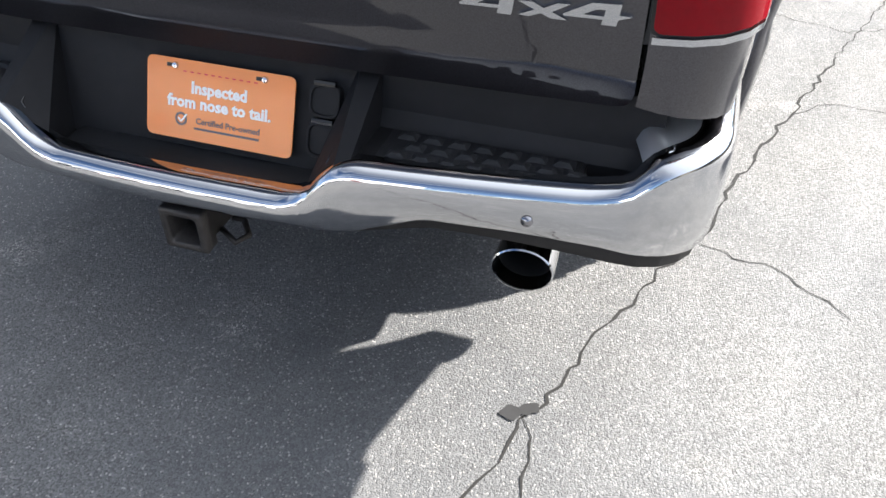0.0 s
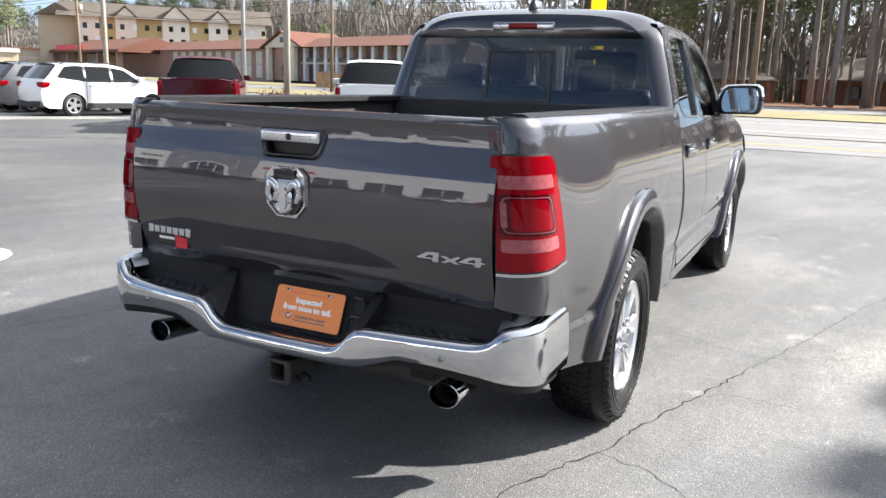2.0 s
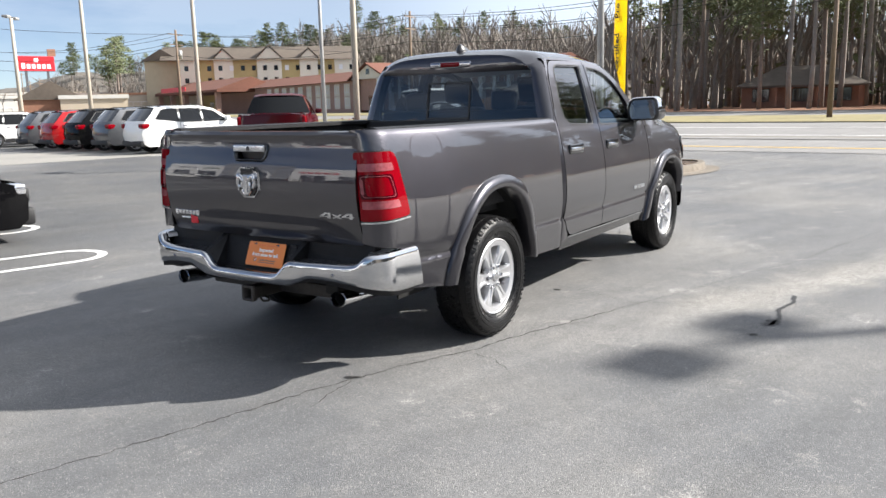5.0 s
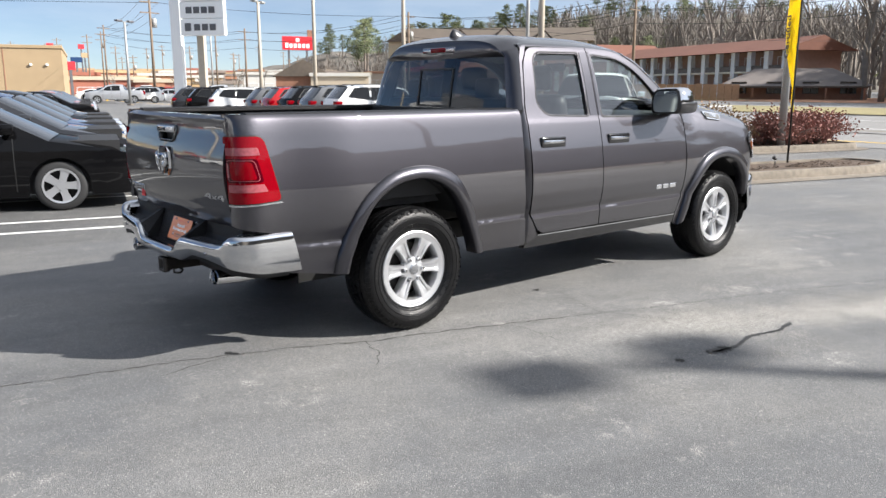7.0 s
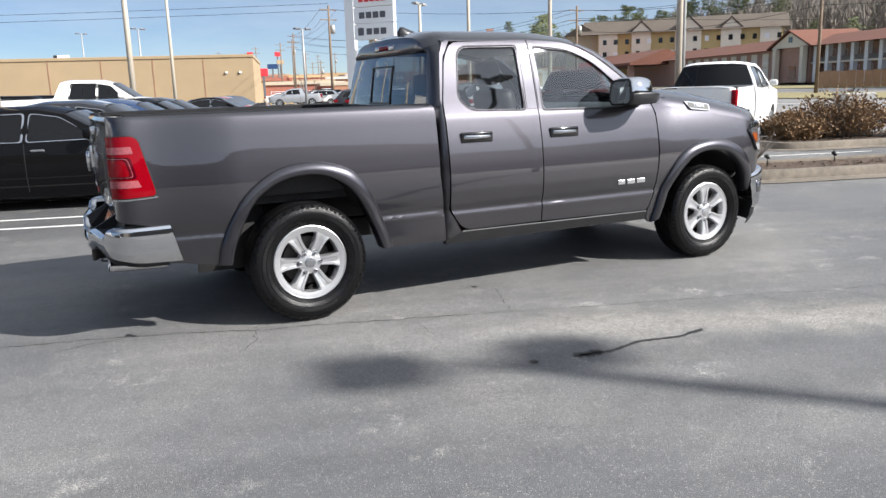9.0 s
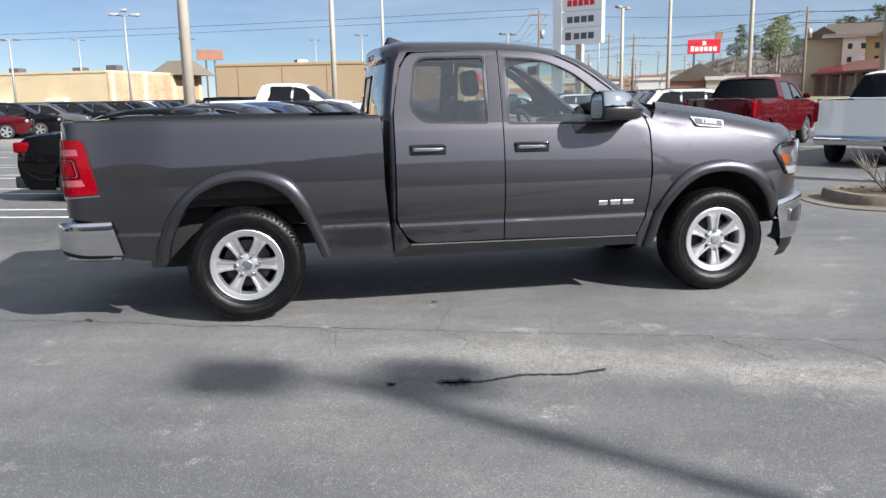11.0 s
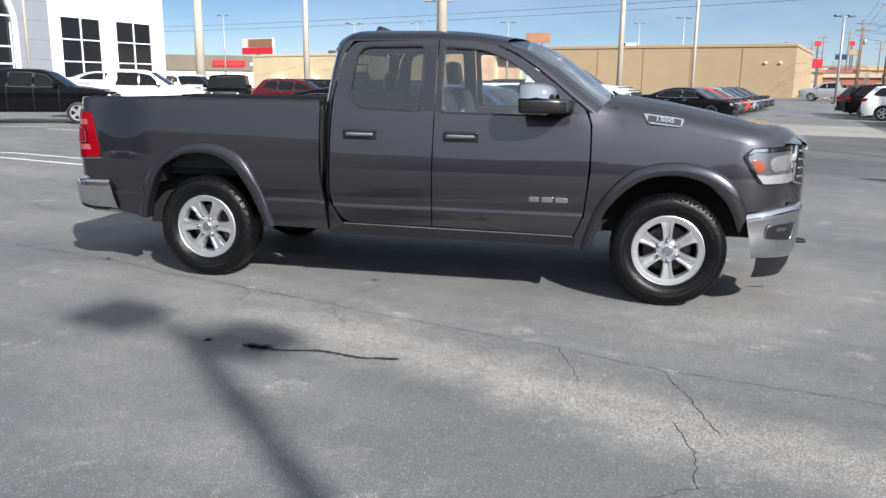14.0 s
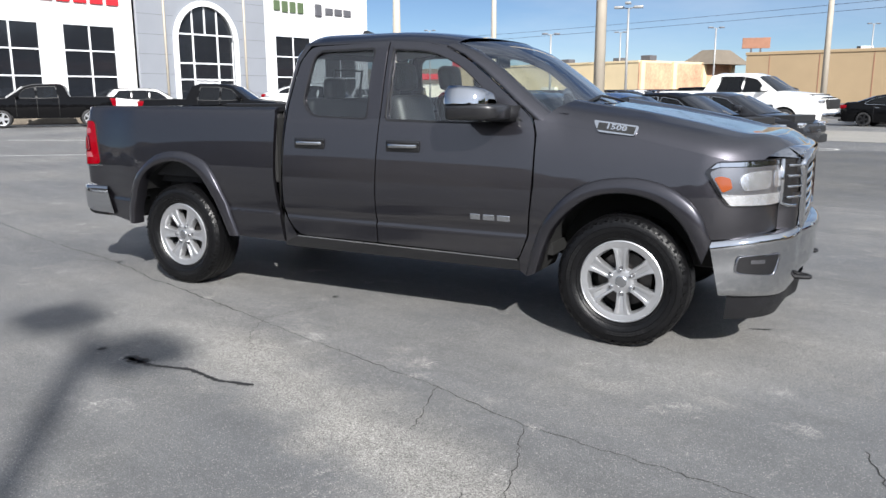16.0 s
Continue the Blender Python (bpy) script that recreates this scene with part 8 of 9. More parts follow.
for k in range(12):
    for z in (.2, 3.4):
        window(motel, 8.5 + k * 4.0, 10.5 + k * 4.0, z, z + 1.9, -2.15, 1, 1)
for k in range(10):
    for z in (.2, 3.3):
        x = -12 - k * 5.2
        if x > -62:
            block("white_bay", motel, (x - 2.0, 0, z - .8), (x + .8, .08, z + 2.2), WALL_CREAM)
        window(motel, x - 1.7, x + .4, z, z + 1.7, .12, 2, 1)
# covered drive
block("canopy_roof", motel, (-134, -10, 5.0), (-70, 12, 5.8), ROOF_RED, "red canopy roof", .1)
gable_roof(motel, -134, -70, -9, 11, 5.8, 9.6, ROOF_RED, 1)
for x in (-132, -118, -104, -90, -74):
    block("canopy_column", motel, (x - .7, 9.5, -3), (x + .7, 11, 5.0), BRICK_PINK)
block("canopy_sign", motel, (-124, 12, 5.9), (-98, 12.3, 7.4), SIGN_RED, "red canopy sign", .1)
block("canopy_end", motel, (-134.4, -10, -3), (-133.6, 12, 7.0), BRICK_PINK)

# hotel on the rise behind
HOTEL_TAN = mat("hotel_tan_render", (0.44, 0.375, 0.265), 0.9, noise=0.08, scale=0.6)
HOTEL_ROOF = mat("hotel_brown_shingle", (0.105, 0.085, 0.068), 0.9, noise=0.2, scale=1.5)
ha = math.degrees(math.atan2(-.71, .70))
hotel = thing("hotel", "four storey ochre and cream hotel with brown gabled roof", "building", at=(184.2, 231, 0), rz=ha + 180)
hotel.matrix_world = Matrix.Translation((-.5, .4, 1.6)) @ hotel.matrix_world @ Matrix.Diagonal((.98, 1, 1.10, 1))
# local x runs from the corner away to the left of the front, y points to the road
block("wall", hotel, (-64, -16, -3), (0, 0, 15.7), WALL_YELLOW, "ochre wall")
block("wing_wall", hotel, (0, -34, -3), (12, -2, 15.7), HOTEL_TAN, "cream tan wing wall")
gable_roof(hotel, -66, 6, -17, 1, 15.7, 20.5, HOTEL_ROOF, 1)
bm = bmesh.new()
loft(bm, [[(-1, y, 15.7), (13, y, 15.7), (6, y, 19.5)] for y in (-36, -1)])
part("wing_roof", bm, HOTEL_ROOF, hotel, smooth=False)
for s in (-4, -16, -32.5, -47, -60):
    wd = 4.5 if s == -32.5 else 3.4
    block("bay", hotel, (s - wd, 0, -3), (s + wd, .8, 15.7), WALL_CREAM, "cream bay")
    if s in (-16, -32.5, -47):
        bm = bmesh.new()
        loft(bm, [[(s - wd - .4, y, 15.7), (s + wd + .4, y, 15.7), (s, y, 20.0 if s == -32.5 else 19.0)] for y in (-6, 1.0)])
        part("bay_gable", bm, WALL_CREAM, hotel, smooth=False)
        for sgn in (-1, 1):
            bm = bmesh.new()
            zt = 20.3 if s == -32.5 else 19.3
            loft(bm, [[(s + sgn * (wd + .9), y, 15.5), (s, y, zt), (s, y, zt + .3), (s + sgn * (wd + 1.2), y, 15.7)] for y in (-6, 1.4)])
            part("bay_slope", bm, HOTEL_ROOF, hotel, smooth=False)
for k in range(16):
    for fl in range(4):
        x = -2.5 - k * 4.0
        z = .6 + fl * 3.9
        y = .85 if any(abs(x - s) < 3.8 for s in (-4, -16, -32.5, -47, -60)) else .05
        block("window", hotel, (x - 1.1, y - .05, z), (x + .3, y + .04, z + 1.6), WINDOW_DARK if (k * 3 + fl) % 5 else FRAME_WHITE)
for k in range(5):
    for fl in range(4):
        block("wing_window", hotel, (12, -30 + k * 6, .6 + fl * 3.9), (12.1, -28.6 + k * 6, 2.2 + fl * 3.9), WINDOW_DARK)

# low brick buildings under the pines
for nm, (x, y, rz, l, w, hgt) in (("house", (116, 15, 97, 15, 10, 3.0)), ("house", (128, -13, 100, 34, 12, 3.4)), ("house", (118, 55, 118, 20, 10, 2.0)), ("house", (150, -34, 95, 60, 14, 4.2))):
    hs = thing(nm, "low brown brick building with hipped roof under pines", "building", "buildings under the pines", at=(x, y, 0), rz=rz)
    block("wall", hs, (-l / 2, -w / 2, 0), (l / 2, w / 2, hgt), WALL_BROWN)
    bm = bmesh.new()
    loft(bm, [[(-l / 2 - .8, -w / 2 - .8, hgt), (l / 2 + .8, -w / 2 - .8, hgt), (l / 2 + .8, w / 2 + .8, hgt), (-l / 2 - .8, w / 2 + .8, hgt)], [(-l / 2 + w * .45, -.2, hgt + w * .27), (l / 2 - w * .45, -.2, hgt + w * .27), (l / 2 - w * .45, .2, hgt + w * .27), (-l / 2 + w * .45, .2, hgt + w * .27)]])
    part("roof", bm, ROOF_GREY if rz == 118 else HOTEL_ROOF, hs, smooth=False)
    for k in range(int(l / 5)):
        window(hs, -l / 2 + 1.5 + k * 5, -l / 2 + 3.6 + k * 5, .9, 2.6, w / 2 + .08, 2, 1, HOTEL_ROOF)
        block("porch_post", hs, (-l / 2 + .4 + k * 5, w / 2 + 1.6, 0), (-l / 2 + .7 + k * 5, w / 2 + 1.9, hgt), WALL_BROWN)
    block("porch_roof", hs, (-l / 2, w / 2, hgt - .25), (l / 2, w / 2 + 2.0, hgt), HOTEL_ROOF)

fence = thing("board_fence", "tall brown board fence along the road", "fence", at=(97, 61, 0), rz=118)
for k in range(16):
    block("board", fence, (-8 + k, -.05, 0), (-7.06 + k, .05, 2.2 + .05 * (k % 3)), FENCE_WOOD)

# scattered far shops along the road
rs = random.Random(5)
cols = [mat("far_wall_%d" % i, c, .9, noise=.1, scale=.4) for i, c in enumerate(((.40, .20, .12), (.50, .42, .32), (.58, .56, .52), (.34, .13, .09), (.28, .23, .20), (.46, .32, .18)))]
for k in range(110):
    a = radians(rs.uniform(58, 79) if k % 2 else rs.uniform(52, 89))
    d = rs.uniform(180, 390)
    if k >= 84:
        a, d = radians(62.5 + .52 * (k - 84)), 270 + 90 * rs.random()
    hs = thing("shop", "far roadside shop with flat roof", "building", "far roadside shops", at=(d * math.cos(a), d * math.sin(a), -1 + max(0, d - 200) * .030), rz=math.degrees(a) - 90 + 180)
    w, hh = rs.uniform(7, 17), rs.uniform(3.2, 5.5)
    c = cols[rs.randrange(len(cols))]
    block("wall", hs, (-w / 2, -8, 0), (w / 2, 0, hh), c)
    block("roof_band", hs, (-w / 2 - .3, -8, hh), (w / 2 + .3, .4, hh + .8), cols[rs.randrange(len(cols))])
    window(hs, -w / 2 + 1.5, w / 2 - 1.5, .6, 2.8, .06, 4, 1)
    if k % 2:
        block("sign_board", hs, (-1.6, .4, hh - 1.1), (1.6, .6, hh - .2), (SIGN_RED, SIGN_WHITE, P_BLUE, cols[0], cols[2])[k % 5])

# brown gabled house above the road
hs = thing("house", "dark brown gabled house beyond the road", "building", "far roadside shops", at=(99, 171, 0), rz=-30)
block("wall", hs, (-6.5, -9, -1), (6.5, 0, 4.6), WALL_BROWN, "dark brown wall")
bm = bmesh.new()
loft(bm, [[(-7.3, y, 4.4), (7.3, y, 4.4), (0, y, 8.4)] for y in (-9.5, .5)])
part("roof", bm, HOTEL_ROOF, hs, smooth=False)

# ---- poles, signs and wires ----
def lamp_post(x, y, h, material, label, heads=1, rz=0.0, r=.09, style="box", lean=0.0):
    ob = thing("lamp_post", label, "street lamp", "lot lamp posts", at=(x, y, ground_z(x, y)), rz=rz)
    bm = bmesh.new()
    tube(bm, [(0, 0, 0), (0, 0, h * .5), (lean, 0, h)], [r * 1.25, r * 1.05, r * .8], 10)
    part("pole", bm, material, ob)
    bm = bmesh.new()
    box(bm, (-r * 2.2, -r * 2.2, 0), (r * 2.2, r * 2.2, .12), .02, 1)
    part("base", bm, CURB_MAT, ob)
    for k in range(heads):
        s = 1 if k == 0 else -1
        bm = bmesh.new()
        tube(bm, [(lean, 0, h - .05), (lean + s * .5, 0, h + .05)], .04, 6)
        arm = part("arm", bm, material, ob)
        bm = bmesh.new()
        box(bm, (lean + min(s * .35, s * 1.0), -.20, h - .03), (lean + max(s * .35, s * 1.0), .20, h + .14), .04, 2)
        part("lamp_head", bm, SIGN_GREY if style == "dark" else STEEL_POLE, arm)
    return ob


# the post behind the camera whose shadow falls on the lot
shade = thing("lamp_post", "twin headed lamp post that shades the lot", "street lamp", "lot lamp posts", at=(8.42, -11.02, 0), rz=-14)
bm = bmesh.new()
tube(bm, [(0, 0, 0), (0, 0, 4), (0, 0, 8.0)], [.10, .085, .07], 12)
part("pole", bm, STEEL_POLE, shade)
for s in (-1, 1):
    bm = bmesh.new()
    tube(bm, [(0, 0, 7.9), (s * .4, 0, 8.05)], .035, 6)
    arm = part("arm", bm, STEEL_POLE, shade)
    bm = bmesh.new()
    box(bm, (min(s * .30, s * .80), -.24, 7.96), (max(s * .30, s * .80), .24, 8.16), .05, 2)
    part("lamp_head", bm, STEEL_POLE, arm)

lamp_post(16.4, 4.9, 9.5, STEEL_POLE, "tall grey steel post beside the bushes", 1, 90, .08)
lamp_post(18.9, 15.6, 10.5, TAN_POLE, "tan lamp post in the planting bed", 1, 0, .10)
lamp_post(30.5, 27.5, 12, STEEL_POLE, "grey steel lamp post", 1, 0, .10)
lamp_post(22.4, 28.6, 11, TAN_POLE, "tan lamp post behind the parked row", 1, 20, .095)
lamp_post(24.6, 41.2, 11, TAN_POLE, "tan lamp post behind the parked row", 1, 20, .11)
lamp_post(25.8, 51.2, 8.0, TAN_POLE, "tan lamp post with twin heads", 2, 40, .13)
lamp_post(-2.6, 19.4, 11, TAN_POLE, "thick tan lamp post among the sedans", 1, 0, .15)
lamp_post(-32.9, 57.8, 12, TAN_POLE, "thick tan lamp post near the showroom", 1, 0, .36)
lamp_post(3.2, 40.5, 11, TAN_POLE, "tan lamp post by the tan wall", 1, 0, .14)
lamp_post(-19.5, 49.3, 11, TAN_POLE, "tan lamp post in the back row", 1, 0, .19)
lamp_post(9.9, 71.1, 12, TAN_POLE, "tan lamp post by the tan wall", 2, 30, .14)
for x, y, h in ((-62, 118, 12), (-11.5, 99.8, 9.3), (-29.5, 122, 10.8), (-26.5, 81.1, 7.9), (6.3, 143, 12.2), (11.5, 108.7, 10.4), (22.2, 70.3, 7.5), (48, 110, 12)):
    lamp_post(x, y, h, STEEL_POLE, "far twin headed lamp post", 2, 25, .11, "dark")
trio = lamp_post(-10.1, 51.6, 7.4, STEEL_POLE, "tall lamp post with three heads", 2, 10, .085)
bm = bmesh.new()
box(bm, (-.20, -.95, 7.6), (.20, -.35, 7.75), .04, 2)
part("lamp_head", bm, STEEL_POLE, trio)


def utility_pole(x, y, h, drum=False):
    ob = thing("utility_pole", "brown wooden utility pole with cross arms", "utility pole", "utility poles", at=(x, y, 0), rz=10)
    bm = bmesh.new()
    tube(bm, [(0, 0, 0), (.05, 0, h)], [.19, .12], 8)
    part("pole", bm, WOOD_POLE, ob)
    for z in (h - .6, h - 1.8):
        bm = bmesh.new()
        box(bm, (-1.2, -.06, z), (1.2, .06, z + .12))
        part("cross_arm", bm, WOOD_POLE, ob, smooth=False)
    if drum:
        bm = bmesh.new()
        spin(bm, [(0, h - 3.4), (.3, h - 3.4), (.3, h - 2.4), (0, h - 2.3)], 12, "Z", (.5, 0, 0))
        part("transformer", bm, STEEL_POLE, ob)


POLES = [(63.5, 44.6, 11), (59.2, 76.0, 11), (56, 4, 11), (31.9, 90.3, 12), (60, -40, 11), (45, 150, 13), (56, 115, 11)]
for i, (x, y, h) in enumerate(POLES):
    utility_pole(x, y, h, i in (3, 1))


def wire(a, b, sag, n=14):
    bm = bmesh.new()
    a, b = Vector(a), Vector(b)
    tube(bm, [a.lerp(b, k / n) - Vector((0, 0, sag * 4 * (k / n) * (1 - k / n))) for k in range(n + 1)], .022, 4, False)
    tagged(part("power_line", bm, BLACK, None, smooth=False), "thin black overhead wire", "wire", "overhead wires")


for dz, dx in ((-.5, -1.1), (-.5, 1.1), (-1.7, -1.0), (-1.7, 1.0), (-3.0, 0)):
    for (i, j) in ((4, 2), (2, 0), (0, 1), (1, 6), (6, 5), (3, 5)):
        p, q = POLES[i], POLES[j]
        if j == 5 and i == 3 and dz < -2:
            continue
        wire((p[0] + dx, p[1], p[2] + dz), (q[0] + dx, q[1], q[2] + dz), 1.0)
wire((-150, 150, 11), (31.9, 90.3, 11.4), 1.2)
wire((-150, 152, 12), (31.9, 90.3, 12.2), 1.2)
wire((59.2, 76, 10.5), (31.9, 90.3, 11.5), .5)
wire((59.2, 76, 9.5), (160, 40, 10), 1.0)

rp_ = random.Random(3)
for k in range(26):
    a = radians(rp_.uniform(60, 80))
    d = rp_.uniform(150, 330)
    utility_pole(d * math.cos(a), d * math.sin(a), rp_.uniform(9, 14) + max(0, d - 200) * .03, k % 3 == 0)

# dealer pylon sign with plain panels
py = thing("pylon_sign", "tall white pylon sign with three plain panels", "sign", at=(32.0, 75.6, 0), rz=math.degrees(math.atan2(-3.8, 3.1)))
block("column", py, (-3.9, .31, 0), (-2.75, .9, 16), SIGN_WHITE, "white pylon column", .03)
block("support", py, (-1.0, .31, 0), (-.2, .9, 7.2), TAN_POLE, "tan support post", .05)
for k, (c, n) in enumerate(((SIGN_GREY, 3), (SIGN_GREY, 4), (SIGN_RED, 5), (SIGN_GREY, 6))):
    z0 = 6.95 + k * 1.72
    b = block("panel", py, (-2.4, -.30, z0), (2.5, .30, z0 + 1.66), SIGN_WHITE, "white sign panel", .03)
    for sy in (-1,):
        if k == 0:
            block("panel_shield", b, (-1.9, -.34, z0 + .45), (-1.2, -.30, z0 + 1.25), SIGN_GREY, "", .0)
        w = (3.4 if k else 2.6) / n
        for j in range(n):
            x0 = (-1.7 if k else -.85) + j * w
            block("panel_block", b, (x0, -.34, z0 + .5), (x0 + w * .78, -.30, z0 + 1.15), c)

hs = thing("hotel_sign", "red roadside sign with plain white bars", "sign", at=(198.5, 347, 0), rz=math.degrees(math.atan2(-4.7, 14.3)))
block("board", hs, (-7.6, -.4, 20.3), (7.6, .4, 26.8), SIGN_RED, "red sign board", .1)
for k in range(6):
    block("sign_bar", hs, (-6.2 + k * 2.1, -.5, 21.3), (-4.7 + k * 2.1, -.4, 23.3 + (.4 if k == 0 else 0)), SIGN_WHITE)
block("sign_mark", hs, (-.9, -.5, 24.1), (.9, -.4, 25.9), SIGN_WHITE)
block("top_panel", hs, (5.0, -.4, 26.9), (8.4, .4, 30.0), WALL_BROWN)
for x in (-4.5, 4.5):
    block("sign_post", hs, (x - .5, -.3, -2), (x + .5, .3, 20.3), SIGN_GREY)
bb = thing("billboard", "roadside billboard with red and white panels", "billboard", at=(-138, 291, 0), rz=-26)
block("board", bb, (-9.6, -.4, 11.6), (9.6, .4, 17.8), WALL_CREAM, "billboard face")
block("board_band", bb, (-9.5, -.5, 11.7), (9.5, -.4, 14.2), SIGN_RED, "red lower band")
block("board_patch", bb, (-5.4, -.5, 14.4), (9.2, -.4, 17.4), WALL_BROWN)
block("board_post", bb, (-.6, -.3, 0), (.6, .3, 12), SIGN_GREY)
for x, y, h, c, w in ((58, 240, 14, SIGN_RED, 1.8), (62, 230, 10, P_BLUE, 3.0), (72, 260, 15, SIGN_RED, 1.8), (36, 140, 6, SIGN_RED, 1.6), (70, 250, 12, STUCCO_TAN, 2.2)):
    sg = thing("roadside_sign", "far roadside sign on a tall post", "sign", "far roadside signs", at=(x, y, 0), rz=0)
    block("board", sg, (-w / 2, -.2, h - 1.4), (w / 2, .2, h), c, "", .05)
    block("post", sg, (-.2, -.15, 0), (.2, .15, h - 1.4), SIGN_GREY)

# signs beyond the store wall
sg = thing("roadside_billboard", "small tan roadside billboard on two posts", "billboard", at=(-16.7, 192, 0), rz=8)
block("board", sg, (-3.0, -.2, 11.2), (3.0, .2, 13.6), WALL_BROWN, "tan board seen from behind", .05)
for x in (-1.0, 1.0):
    block("post", sg, (x - .22, -.15, 0), (x + .22, .15, 11.2), SIGN_GREY)
sg = thing("shop_sign", "square white shop sign on a post", "sign", at=(5.6, 243, 0))
block("board", sg, (-.9, -.2, 10.6), (2.2, .2, 13.6), SIGN_WHITE, "white board", .05)
block("board_side", sg, (-1.9, -.2, 10.6), (-.9, .2, 13.6), BLACK, "dark board end", .03)
block("post", sg, (-.3, -.15, 0), (.3, .15, 10.6), SIGN_GREY)

# feather flag
FLAG = mat("yellow_flag_cloth", (0.82, 0.64, 0.02), 0.7, noise=0.06, scale=5)
flag = thing("feather_flag", "yellow feather flag on a black pole", "flag", at=(12.15, 2.6, .1), rz=-130)
bm = bmesh.new()
tube(bm, [(0, 0, 0), (0, 0, 2.0), (.02, 0, 4.4), (.12, 0, 4.9)], [.022, .02, .014, .01], 8)
part("pole", bm, BLACK, flag)
bm = bmesh.new()
rows = []
for k in range(25):
    z = 1.05 + 3.8 * k / 24
    w = interp(z, [(1.05, .02), (1.6, .22), (2.3, .42), (3.3, .62), (4.3, .62), (4.65, .46), (4.85, .18)])
    rows.append([(-w * j / 6, .05 * math.sin(z * 2.6 + j * .8) * j / 6, z + .04 * math.sin(j)) for j in range(7)])
loft(bm, rows, close=False, caps=False)
bmesh.ops.solidify(bm, geom=bm.faces[:], thickness=.004)
bmesh.ops.recalc_face_normals(bm, faces=bm.faces)
cloth = part("cloth", bm, FLAG, flag, "yellow cloth with dark words")
for side in (1, -1):
    for word, off in (("Certified", .60), ("Pre", -.27), ("owned", -.86)):
        lettering(word, .25, BLACK, Matrix.Translation((-.30, side * .075, 3.05 - off)) @ pose(0, 0, 0, 90, 0, 0 if side < 0 else 180) @ pose(0, 0, 0, 0, 0, 90), "flag_word", cloth, depth=.002, bold=.004, sx=.92)

# low lights in the front island
for k, (x, y) in enumerate(((9.0, 3.05), (10.2, 2.72), (11.3, 2.42))):
    lt = thing("garden_light", "small black garden spotlight in mulch", "light", "garden lights", at=(x, y, .12))
    bm = bmesh.new()
    tube(bm, [(0, 0, 0), (0, 0, .12)], .012, 6)
    part("stake", bm, BLACK, lt)
    bm = bmesh.new()
    tube(bm, [(0, -.02, .12), (0, .035, .17)], [.025, .038], 10)
    part("lamp_can", bm, BLACK, lt)
ub = thing("utility_box", "grey metal utility cabinet", "utility box", at=(16.0, 6.6, .12), rz=-16)
block("cabinet", ub, (-.4, -.25, 0), (.4, .25, 1.0), STEEL_POLE, "grey metal cabinet", .02)

# ---- trees and bushes ----
BARK_PINE = mat("pine_bark", (0.20, 0.16, 0.132), 0.95, noise=0.35, scale=5, bump=0.5, bscale=12)
BARK_GREY = mat("grey_bark", (0.24, 0.215, 0.19), 0.95, noise=0.3, scale=5)
NEEDLE = mat("pine_needles", (0.13, 0.15, 0.068), 0.75, noise=0.4, scale=1.4)
TWIG = mat("bare_twigs", (0.20, 0.175, 0.15), 0.95, noise=0.25, scale=2)
BUSH_RED = mat("russet_bush_leaves", (0.25, 0.115, 0.095), 0.8, noise=0.45, scale=6)
BUSH_BROWN = mat("brown_bush_leaves", (0.20, 0.125, 0.065), 0.85, noise=0.45, scale=6)


def pine_bm(seed, h, crown_from=.45, clumps=130, spread=3.2):
    rnd = random.Random(seed)
    tr = bmesh.new()
    lean = rnd.uniform(-.5, .5)
    pts = [(lean * t * t, rnd.uniform(-.06, .06) * h * .05, h * t) for t in (0, .2, .4, .6, .8, 1)]
    tube(tr, pts, [.36, .31, .27, .22, .13, .03], 7)
    cr = bmesh.new()
    limbs = clumps // 5
    for k in range(limbs):
        t = crown_from + (1 - crown_from) * (k + rnd.random()) / limbs
        up = (t - crown_from) / (1 - crown_from)
        rad = spread * (.25 + 1.1 * up ** .5 - 1.15 * up ** 2.2) * rnd.uniform(.45, 1.15)
        a = k * 2.4 + rnd.uniform(-.6, .6)
        root = Vector((lean * t * t, 0, h * t - rad * .12))
        tip = root + Vector((rad * math.cos(a), rad * math.sin(a), rad * rnd.uniform(.05, .40)))
        tube(cr, [root, root.lerp(tip, .5) - Vector((0, 0, .1)), tip], [.06, .04, .015], 3, False)
        for _ in range(5):
            c = root.lerp(tip, rnd.uniform(.45, 1.05)) + Vector((rnd.gauss(0, .35), rnd.gauss(0, .35), rnd.gauss(.1, .2)))
            for _ in range(13):
                d = Vector((rnd.gauss(0, 1), rnd.gauss(0, 1), rnd.gauss(.35, .6))).normalized()
                o = c + Vector((rnd.gauss(0, .45), rnd.gauss(0, .45), rnd.gauss(0, .20)))
                s = d.cross(Vector((rnd.random(), rnd.random(), rnd.random()))).normalized() * rnd.uniform(.07, .17)
                l = rnd.uniform(.35, .75)
                cr.faces.new([cr.verts.new(o - s), cr.verts.new(o + s), cr.verts.new(o + d * l)])
    return tr, cr


def pine(seed, h, **k):
    ob = thing("pine_tree", "tall pine with bare trunk and high crown", "tree", "roadside pines")
    tr, cr = pine_bm(seed, h, **k)
    part("trunk", tr, BARK_PINE if seed % 2 else BARK_GREY, ob)
    part("crown", cr, NEEDLE, ob, smooth=False)
    return ob


